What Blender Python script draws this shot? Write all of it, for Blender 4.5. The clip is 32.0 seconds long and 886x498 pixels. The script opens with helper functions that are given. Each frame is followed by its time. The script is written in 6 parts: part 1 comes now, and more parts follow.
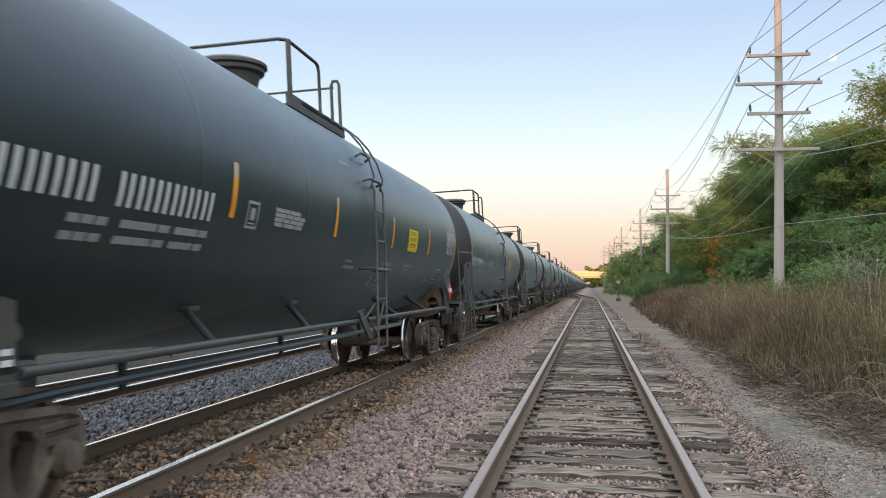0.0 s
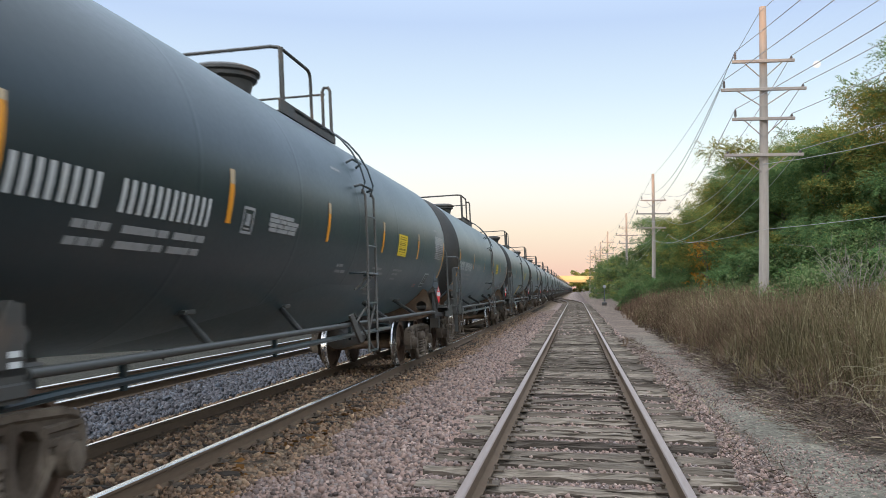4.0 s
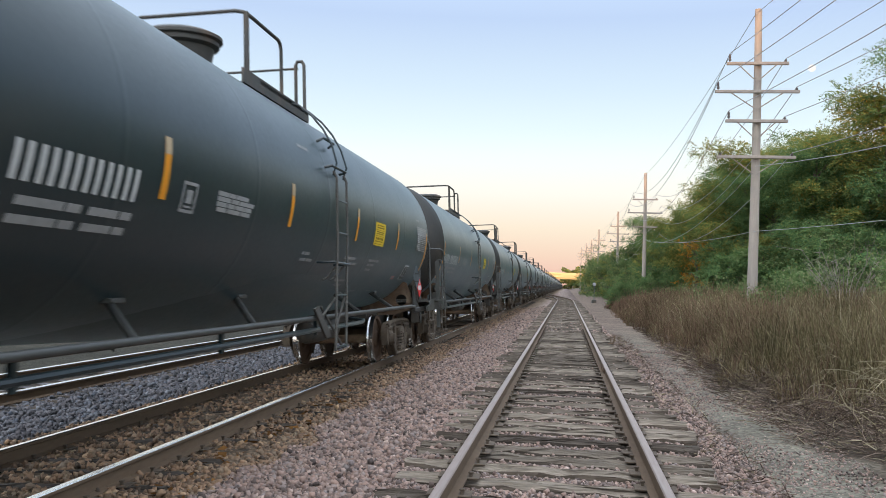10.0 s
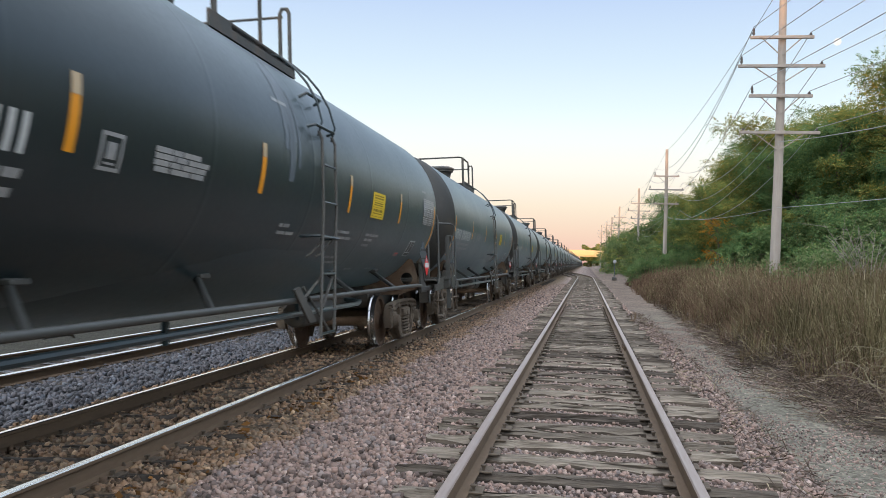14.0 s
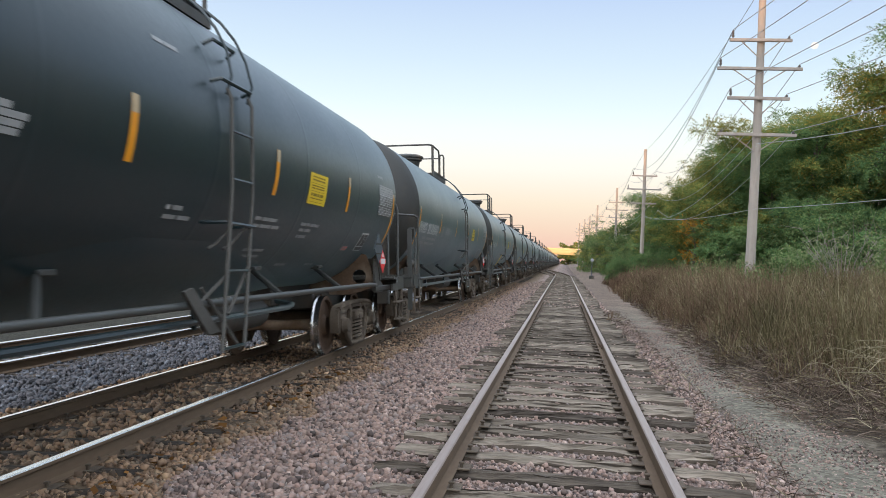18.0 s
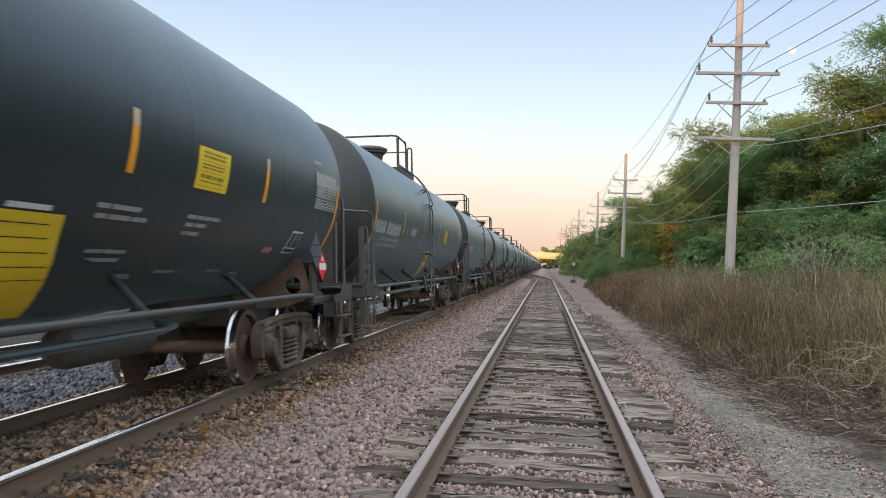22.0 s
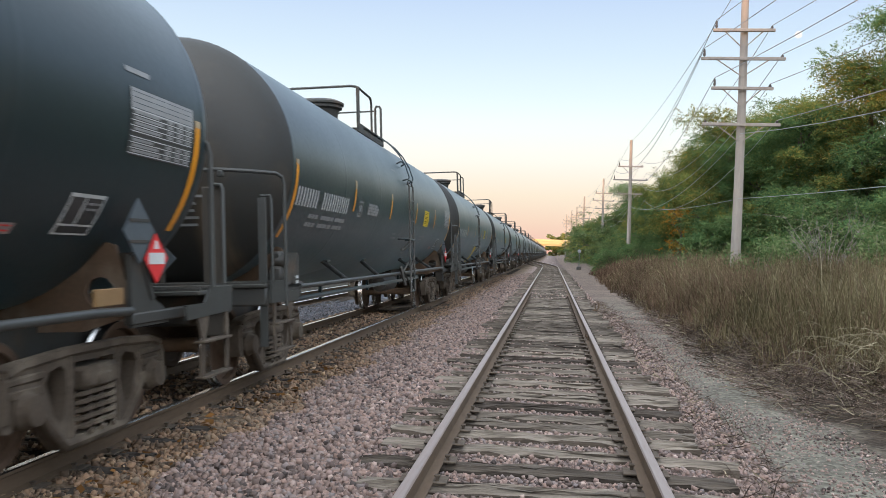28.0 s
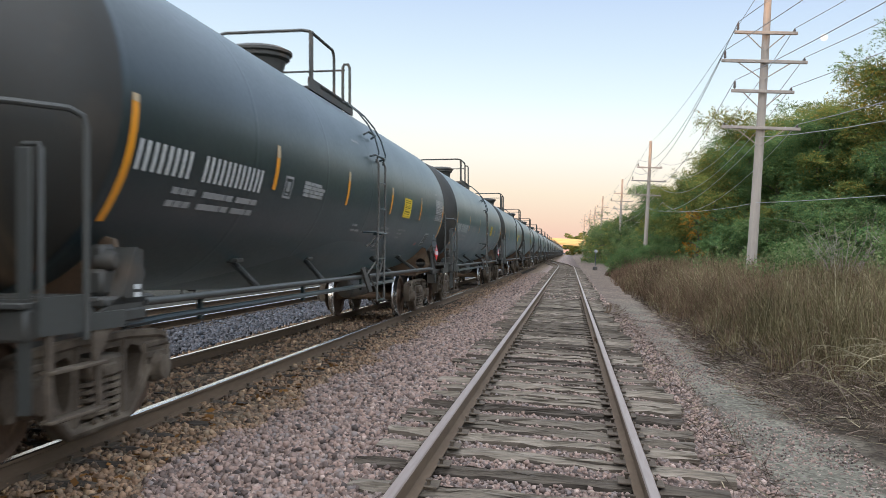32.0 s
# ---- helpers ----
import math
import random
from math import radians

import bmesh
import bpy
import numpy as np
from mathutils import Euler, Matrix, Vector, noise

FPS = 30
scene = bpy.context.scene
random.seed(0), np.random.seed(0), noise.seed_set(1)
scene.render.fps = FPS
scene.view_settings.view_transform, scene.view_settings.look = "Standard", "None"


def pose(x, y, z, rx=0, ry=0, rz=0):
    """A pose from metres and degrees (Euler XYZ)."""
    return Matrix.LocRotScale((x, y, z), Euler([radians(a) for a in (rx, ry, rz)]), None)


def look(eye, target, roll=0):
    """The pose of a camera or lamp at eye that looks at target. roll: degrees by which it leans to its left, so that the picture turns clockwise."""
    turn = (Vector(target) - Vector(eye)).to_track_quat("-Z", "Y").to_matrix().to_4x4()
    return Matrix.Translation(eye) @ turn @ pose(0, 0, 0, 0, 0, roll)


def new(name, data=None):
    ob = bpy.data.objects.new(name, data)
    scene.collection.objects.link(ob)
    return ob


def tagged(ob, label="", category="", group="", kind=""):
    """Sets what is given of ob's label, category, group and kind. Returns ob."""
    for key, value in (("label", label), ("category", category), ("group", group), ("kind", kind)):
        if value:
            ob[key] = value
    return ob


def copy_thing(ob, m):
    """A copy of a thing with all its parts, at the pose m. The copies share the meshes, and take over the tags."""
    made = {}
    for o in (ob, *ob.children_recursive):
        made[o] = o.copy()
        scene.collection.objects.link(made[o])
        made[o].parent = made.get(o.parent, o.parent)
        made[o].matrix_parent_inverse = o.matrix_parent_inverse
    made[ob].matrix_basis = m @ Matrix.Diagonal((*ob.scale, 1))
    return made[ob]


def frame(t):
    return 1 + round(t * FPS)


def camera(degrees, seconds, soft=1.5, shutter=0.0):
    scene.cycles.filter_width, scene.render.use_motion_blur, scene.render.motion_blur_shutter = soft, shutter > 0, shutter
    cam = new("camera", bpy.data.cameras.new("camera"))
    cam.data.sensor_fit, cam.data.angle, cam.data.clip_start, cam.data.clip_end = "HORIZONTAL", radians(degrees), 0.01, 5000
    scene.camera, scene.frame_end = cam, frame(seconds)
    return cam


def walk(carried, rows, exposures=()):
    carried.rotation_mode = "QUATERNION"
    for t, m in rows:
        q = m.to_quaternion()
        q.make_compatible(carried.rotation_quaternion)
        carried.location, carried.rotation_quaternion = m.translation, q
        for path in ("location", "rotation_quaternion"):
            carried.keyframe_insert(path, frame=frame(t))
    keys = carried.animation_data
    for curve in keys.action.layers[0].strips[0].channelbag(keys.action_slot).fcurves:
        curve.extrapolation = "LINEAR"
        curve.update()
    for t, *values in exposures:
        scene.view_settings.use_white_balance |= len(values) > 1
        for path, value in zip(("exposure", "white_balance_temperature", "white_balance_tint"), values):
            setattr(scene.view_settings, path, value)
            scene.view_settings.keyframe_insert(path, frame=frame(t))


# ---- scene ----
cam = camera(55.0, 32.0, soft=0.7, shutter=0.2)
PATH = [
    (0, (0.01, -0.292, 1.526), (-0.33, 1.678, 1.608), 0.5),
    (0.5, (0.009, -0.289, 1.53), (-0.333, 1.679, 1.613), 0.4),
    (1, (0.012, -0.318, 1.531), (-0.328, 1.651, 1.618), 0.4),
    (1.5, (0.005, -0.312, 1.53), (-0.327, 1.658, 1.617), 0.4),
    (2, (0.005, -0.315, 1.53), (-0.319, 1.657, 1.618), 0.4),
    (2.5, (0.002, -0.295, 1.524), (-0.319, 1.677, 1.614), 0.5),
    (3, (0.008, -0.291, 1.523), (-0.311, 1.681, 1.613), 0.5),
    (3.5, (0.001, -0.306, 1.526), (-0.313, 1.667, 1.617), 0.5),
    (5.5, (-0.009, -0.28, 1.52), (-0.308, 1.695, 1.614), 0.7),
    (6, (-0.006, -0.293, 1.523), (-0.304, 1.682, 1.616), 0.7),
    (6.5, (0.0, -0.3, 1.521), (-0.297, 1.675, 1.615), 0.7),
    (7, (-0.016, -0.29, 1.522), (-0.313, 1.686, 1.616), 0.8),
    (7.5, (-0.019, -0.291, 1.52), (-0.317, 1.684, 1.616), 0.8),
    (8, (-0.017, -0.28, 1.518), (-0.314, 1.696, 1.606), 1.0),
    (8.5, (0.001, -0.286, 1.518), (-0.301, 1.689, 1.598), 1.1),
    (9, (0.016, -0.3, 1.522), (-0.285, 1.676, 1.603), 1.6),
    (9.5, (0.035, -0.323, 1.528), (-0.254, 1.654, 1.608), 1.9),
    (10, (0.035, -0.305, 1.523), (-0.254, 1.673, 1.601), 2.0),
    (10.5, (0.023, -0.297, 1.526), (-0.268, 1.681, 1.587), 2.2),
    (11, (0.022, -0.304, 1.522), (-0.277, 1.673, 1.576), 2.0),
    (11.5, (0.025, -0.297, 1.52), (-0.28, 1.679, 1.566), 1.9),
    (12, (0.02, -0.303, 1.525), (-0.293, 1.672, 1.563), 1.9),
    (12.5, (0.018, -0.288, 1.524), (-0.299, 1.687, 1.559), 1.9),
    (13, (0.024, -0.3, 1.524), (-0.298, 1.674, 1.557), 1.8),
    (13.5, (0.032, -0.299, 1.523), (-0.296, 1.674, 1.551), 1.8),
    (14, (0.024, -0.295, 1.517), (-0.309, 1.677, 1.541), 1.9),
    (14.5, (0.019, -0.282, 1.519), (-0.321, 1.688, 1.541), 1.8),
    (16.5, (0.009, -0.318, 1.527), (-0.314, 1.656, 1.545), 1.8),
    (17, (0.016, -0.311, 1.523), (-0.293, 1.665, 1.542), 2.2),
    (17.5, (0.009, -0.316, 1.526), (-0.288, 1.662, 1.543), 2.5),
    (18, (0.004, -0.309, 1.526), (-0.278, 1.671, 1.543), 2.7),
    (18.5, (0.011, -0.32, 1.526), (-0.257, 1.662, 1.544), 2.9),
    (19, (0.012, -0.314, 1.524), (-0.247, 1.669, 1.542), 2.9),
    (19.5, (0.012, -0.311, 1.524), (-0.241, 1.673, 1.543), 2.8),
    (20, (0.018, -0.325, 1.525), (-0.231, 1.659, 1.545), 2.8),
    (20.5, (0.022, -0.317, 1.528), (-0.225, 1.668, 1.551), 2.6),
    (21, (0.031, -0.322, 1.523), (-0.214, 1.663, 1.55), 2.4),
    (21.5, (0.026, -0.338, 1.525), (-0.214, 1.647, 1.553), 2.4),
    (22, (0.023, -0.324, 1.525), (-0.218, 1.661, 1.555), 2.4),
    (22.5, (0.02, -0.301, 1.519), (-0.221, 1.684, 1.546), 2.4),
    (23, (0.021, -0.317, 1.526), (-0.222, 1.668, 1.544), 2.4),
    (23.5, (0.027, -0.298, 1.521), (-0.219, 1.686, 1.532), 2.3),
    (24, (0.02, -0.297, 1.518), (-0.228, 1.688, 1.527), 2.3),
    (24.5, (0.023, -0.303, 1.523), (-0.226, 1.681, 1.533), 2.3),
    (25, (0.027, -0.31, 1.526), (-0.227, 1.674, 1.534), 2.3),
    (25.5, (0.027, -0.308, 1.521), (-0.226, 1.676, 1.529), 2.2),
    (27.5, (0.075, -0.265, 1.537), (-0.18, 1.718, 1.541), 1.2),
    (28, (0.037, -0.327, 1.54), (-0.216, 1.657, 1.541), 2.0),
    (28.5, (0.037, -0.337, 1.542), (-0.207, 1.648, 1.541), 2.4),
    (29, (0.118, -0.315, 1.557), (-0.125, 1.67, 1.554), 2.6),
    (29.5, (0.184, -0.314, 1.565), (-0.068, 1.67, 1.56), 2.6),
    (30, (0.176, -0.301, 1.579), (-0.09, 1.681, 1.579), 2.5),
    (30.5, (0.166, -0.286, 1.576), (-0.11, 1.695, 1.571), 2.6),
    (31, (0.16, -0.288, 1.581), (-0.122, 1.692, 1.574), 2.9),
    (31.5, (0.16, -0.274, 1.576), (-0.13, 1.705, 1.568), 3.4),
    (32, (0.164, -0.267, 1.587), (-0.129, 1.712, 1.578), 3.3),
]
walk(cam, [(t, look(eye, target, roll)) for t, eye, target, roll in PATH], exposures=[(0, 0.0), (32, 0.0)])

# ---- world, sun, exposure ----
scene.view_settings.exposure = 0.0
SUN_DIR = Vector((0.27, 0.963, -0.0125)).normalized()
world = bpy.data.worlds.new("dusk_sky_raised_zenith")
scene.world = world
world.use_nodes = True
wn, wl = world.node_tree.nodes, world.node_tree.links
wn.clear()
w_out = wn.new("ShaderNodeOutputWorld")
w_bg = wn.new("ShaderNodeBackground")
w_sky = wn.new("ShaderNodeTexSky")
w_sky.sky_type, w_sky.sun_disc = "NISHITA", False
w_sky.sun_elevation, w_sky.sun_rotation = radians(2.0), radians(195.6)
w_geo = wn.new("ShaderNodeTexCoord")
w_sep = wn.new("ShaderNodeSeparateXYZ")
w_ramp = wn.new("ShaderNodeValToRGB")
w_mix = wn.new("ShaderNodeMix")
w_mix.data_type, w_mix.blend_type = "RGBA", "MIX"
# Overhead values are raised beyond a real dusk sky, added to light the ground.
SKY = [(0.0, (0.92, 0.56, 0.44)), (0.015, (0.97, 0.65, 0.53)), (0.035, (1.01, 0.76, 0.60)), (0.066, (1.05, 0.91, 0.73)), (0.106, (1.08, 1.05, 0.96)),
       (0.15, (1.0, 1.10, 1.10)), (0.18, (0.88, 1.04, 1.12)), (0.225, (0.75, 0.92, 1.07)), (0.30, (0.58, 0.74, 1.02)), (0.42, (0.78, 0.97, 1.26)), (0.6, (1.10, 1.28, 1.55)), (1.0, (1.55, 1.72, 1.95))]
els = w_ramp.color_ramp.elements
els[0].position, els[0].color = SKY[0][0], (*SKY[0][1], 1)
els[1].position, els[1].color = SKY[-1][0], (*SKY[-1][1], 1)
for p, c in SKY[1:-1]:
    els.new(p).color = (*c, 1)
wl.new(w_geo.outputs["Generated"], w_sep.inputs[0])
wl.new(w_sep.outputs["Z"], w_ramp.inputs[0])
w_gain = wn.new("ShaderNodeVectorMath")
w_gain.operation = "SCALE"
w_gain.inputs["Scale"].default_value = 0.12
wl.new(w_sky.outputs[0], w_gain.inputs[0])
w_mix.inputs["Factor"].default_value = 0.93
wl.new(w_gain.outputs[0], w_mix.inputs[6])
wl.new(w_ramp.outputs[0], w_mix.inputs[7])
# the afterglow: the sky grows brighter and warmer all the way round towards the setting sun
w_dot = wn.new("ShaderNodeVectorMath")
w_dot.operation = "DOT_PRODUCT"
w_dot.inputs[1].default_value = tuple(Vector((-SUN_DIR.x, -SUN_DIR.y, 0.25)).normalized())
wl.new(w_geo.outputs["Generated"], w_dot.inputs[0])
w_rng = wn.new("ShaderNodeMapRange")
w_rng.interpolation_type = "SMOOTHSTEP"
w_rng.inputs[1].default_value, w_rng.inputs[2].default_value = -0.35, 1.0
wl.new(w_dot.outputs["Value"], w_rng.inputs[0])
w_glow = wn.new("ShaderNodeMix")
w_glow.data_type = "RGBA"
w_glow.inputs[6].default_value, w_glow.inputs[7].default_value = (1, 1, 1, 1), (3.2, 2.95, 2.7, 1)
wl.new(w_rng.outputs[0], w_glow.inputs["Factor"])
w_mul = wn.new("ShaderNodeMix")
w_mul.data_type, w_mul.blend_type = "RGBA", "MULTIPLY"
w_mul.inputs["Factor"].default_value = 1.0
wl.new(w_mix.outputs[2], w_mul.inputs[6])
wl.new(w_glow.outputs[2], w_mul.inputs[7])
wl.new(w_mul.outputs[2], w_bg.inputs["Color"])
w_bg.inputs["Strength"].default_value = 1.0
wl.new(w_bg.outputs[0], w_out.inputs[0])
sun_data = bpy.data.lights.new("sun", "SUN")
sun_data.energy, sun_data.angle, sun_data.color = 5.0, radians(0.6), (1.0, 0.50, 0.18)
sun = new("sun", sun_data)
sun.rotation_euler = SUN_DIR.to_track_quat("-Z", "Y").to_euler()
sun.location = (-60, -200, 60)


# ---- materials ----
def material(name, base, dark=None, rough=0.6, metal=0.0, fine=40.0, coarse=1.5, amount=0.5, bump=0.15, stain=None,
             stain_amount=0.0, stain_scale=0.8, per_object=0.0, per_island=False, stretch=(1, 1, 1), ramp=None):
    """Procedural surface: base and dark colours mixed by noise at two scales, stains, fine relief."""
    m = bpy.data.materials.new(name)
    m.use_nodes = True
    n, l = m.node_tree.nodes, m.node_tree.links
    b = n["Principled BSDF"]
    dark = dark or tuple(0.6 * c for c in base)
    co = n.new("ShaderNodeTexCoord")
    mp = n.new("ShaderNodeMapping")
    mp.inputs["Scale"].default_value = stretch
    l.new(co.outputs["Object"], mp.inputs[0])
    n1, n2 = n.new("ShaderNodeTexNoise"), n.new("ShaderNodeTexNoise")
    n1.inputs["Scale"].default_value, n2.inputs["Scale"].default_value = fine, coarse
    n1.inputs["Detail"].default_value = n2.inputs["Detail"].default_value = 4.0
    l.new(mp.outputs[0], n1.inputs["Vector"])
    l.new(mp.outputs[0], n2.inputs["Vector"])
    add = n.new("ShaderNodeMath")
    add.operation = "MULTIPLY_ADD"
    l.new(n1.outputs["Fac"], add.inputs[0])
    add.inputs[1].default_value = 0.5
    half = n.new("ShaderNodeMath")
    half.operation = "MULTIPLY"
    half.inputs[1].default_value = 0.5
    l.new(n2.outputs["Fac"], half.inputs[0])
    l.new(half.outputs[0], add.inputs[2])
    rng = n.new("ShaderNodeMapRange")
    rng.inputs[1].default_value, rng.inputs[2].default_value = 0.5 - 0.28, 0.5 + 0.28
    l.new(add.outputs[0], rng.inputs[0])
    mix = n.new("ShaderNodeMix")
    mix.data_type = "RGBA"
    mix.inputs[6].default_value, mix.inputs[7].default_value = (*base, 1), (*dark, 1)
    sc = n.new("ShaderNodeMath")
    sc.operation = "MULTIPLY"
    sc.inputs[1].default_value = amount
    l.new(rng.outputs[0], sc.inputs[0])
    l.new(sc.outputs[0], mix.inputs["Factor"])
    colour = mix.outputs[2]
    if ramp:
        rr = n.new("ShaderNodeValToRGB")
        rr.color_ramp.interpolation = "LINEAR"
        e = rr.color_ramp.elements
        e[0].position, e[0].color = ramp[0][0], (*ramp[0][1], 1)
        e[1].position, e[1].color = ramp[-1][0], (*ramp[-1][1], 1)
        for p, c in ramp[1:-1]:
            e.new(p).color = (*c, 1)
        src = n.new("ShaderNodeNewGeometry").outputs["Random Per Island"] if per_island else n.new("ShaderNodeObjectInfo").outputs["Random"]
        l.new(src, rr.inputs[0])
        mul = n.new("ShaderNodeMix")
        mul.data_type, mul.blend_type = "RGBA", "MULTIPLY"
        mul.inputs["Factor"].default_value = 1.0
        l.new(colour, mul.inputs[6])
        l.new(rr.outputs[0], mul.inputs[7])
        colour = mul.outputs[2]
    if stain:
        n3 = n.new("ShaderNodeTexNoise")
        n3.inputs["Scale"].default_value, n3.inputs["Detail"].default_value = stain_scale, 6.0
        l.new(mp.outputs[0], n3.inputs["Vector"])
        r3 = n.new("ShaderNodeMapRange")
        r3.inputs[1].default_value, r3.inputs[2].default_value = 0.52, 0.70
        r3.inputs[4].default_value = stain_amount
        l.new(n3.outputs["Fac"], r3.inputs[0])
        m3 = n.new("ShaderNodeMix")
        m3.data_type = "RGBA"
        m3.inputs[7].default_value = (*stain, 1)
        l.new(r3.outputs[0], m3.inputs["Factor"])
        l.new(colour, m3.inputs[6])
        colour = m3.outputs[2]
    l.new(colour, b.inputs["Base Color"])
    b.inputs["Metallic"].default_value = metal
    rr2 = n.new("ShaderNodeMapRange")
    rr2.inputs[3].default_value, rr2.inputs[4].default_value = max(0.02, rough - 0.1), min(1.0, rough + 0.12)
    l.new(add.outputs[0], rr2.inputs[0])
    l.new(rr2.outputs[0], b.inputs["Roughness"])
    if bump:
        bp = n.new("ShaderNodeBump")
        bp.inputs["Strength"].default_value, bp.inputs["Distance"].default_value = bump, 0.02
        l.new(n1.outputs["Fac"], bp.inputs["Height"])
        l.new(bp.outputs[0], b.inputs["Normal"])
    return m


def leaf_material(name, ramp, through_light=0.35):
    """Leaves: diffuse with some light let through, each leaf its own tint."""
    m = bpy.data.materials.new(name)
    m.use_nodes = True
    n, l = m.node_tree.nodes, m.node_tree.links
    n.clear()
    out = n.new("ShaderNodeOutputMaterial")
    geo = n.new("ShaderNodeNewGeometry")
    rr = n.new("ShaderNodeValToRGB")
    e = rr.color_ramp.elements
    e[0].position, e[0].color = ramp[0][0], (*ramp[0][1], 1)
    e[1].position, e[1].color = ramp[-1][0], (*ramp[-1][1], 1)
    for p, c in ramp[1:-1]:
        e.new(p).color = (*c, 1)
    l.new(geo.outputs["Random Per Island"], rr.inputs[0])
    d, t, mx = n.new("ShaderNodeBsdfDiffuse"), n.new("ShaderNodeBsdfTranslucent"), n.new("ShaderNodeMixShader")
    co, nz, hs = n.new("ShaderNodeTexCoord"), n.new("ShaderNodeTexNoise"), n.new("ShaderNodeHueSaturation")
    nz.inputs["Scale"].default_value = 0.45
    l.new(co.outputs["Object"], nz.inputs["Vector"])
    mr = n.new("ShaderNodeMapRange")
    mr.inputs[1].default_value, mr.inputs[2].default_value, mr.inputs[3].default_value, mr.inputs[4].default_value = 0.3, 0.7, 0.65, 1.4
    l.new(nz.outputs["Fac"], mr.inputs[0])
    l.new(mr.outputs[0], hs.inputs["Value"])
    l.new(rr.outputs[0], hs.inputs["Color"])
    for s in (d, t):
        l.new(hs.outputs[0], s.inputs["Color"])
    mx.inputs[0].default_value = through_light
    l.new(d.outputs[0], mx.inputs[1])
    l.new(t.outputs[0], mx.inputs[2])
    l.new(mx.outputs[0], out.inputs[0])
    return m


def glow_material(name, colour, strength):
    m = bpy.data.materials.new(name)
    m.use_nodes = True
    n, l = m.node_tree.nodes, m.node_tree.links
    n.clear()
    out, em = n.new("ShaderNodeOutputMaterial"), n.new("ShaderNodeEmission")
    nz = n.new("ShaderNodeTexNoise")
    nz.inputs["Scale"].default_value = 0.08
    rr = n.new("ShaderNodeValToRGB")
    rr.color_ramp.elements[0].position, rr.color_ramp.elements[1].position = 0.3, 0.7
    rr.color_ramp.elements[0].color = (*[0.8 * c for c in colour], 1)
    rr.color_ramp.elements[1].color = (*colour, 1)
    co = n.new("ShaderNodeTexCoord")
    l.new(co.outputs["Object"], nz.inputs["Vector"])
    l.new(nz.outputs["Fac"], rr.inputs[0])
    l.new(rr.outputs[0], em.inputs["Color"])
    em.inputs["Strength"].default_value = strength
    l.new(em.outputs[0], out.inputs[0])
    return m


M_TANK = material("tank_paint", (0.0088, 0.0190, 0.0228), (0.0060, 0.0128, 0.0152), rough=0.33, fine=18, coarse=0.7, amount=0.7, bump=0.03,
                  stain=(0.024, 0.029, 0.030), stain_amount=0.45, stain_scale=0.9, ramp=[(0, (0.9, 0.9, 0.9)), (0.6, (1.05, 1.05, 1.05)), (1, (1.3, 1.28, 1.25))])
tank_bsdf = M_TANK.node_tree.nodes["Principled BSDF"]
tank_bsdf.inputs["Specular IOR Level"].default_value = 0.47
tank_bsdf.inputs["Sheen Weight"].default_value, tank_bsdf.inputs["Sheen Roughness"].default_value = 0.12, 0.30
tank_bsdf.inputs["Sheen Tint"].default_value = (0.62, 0.92, 1.0, 1.0)
M_DUSTY = material("dusty_black_steel", (0.075, 0.071, 0.062), (0.036, 0.035, 0.032), rough=0.7, fine=30, coarse=2.5, amount=0.9, bump=0.08)
M_HEAD = material("dusty_head_paint", (0.0192, 0.0216, 0.0208), (0.024, 0.02, 0.0152), rough=0.55, fine=16, coarse=1.1, amount=0.9, bump=0.04,
                  stain=(0.055, 0.043, 0.031), stain_amount=0.6, stain_scale=1.4)
M_HEAD.node_tree.nodes["Principled BSDF"].inputs["Specular IOR Level"].default_value = 0.4


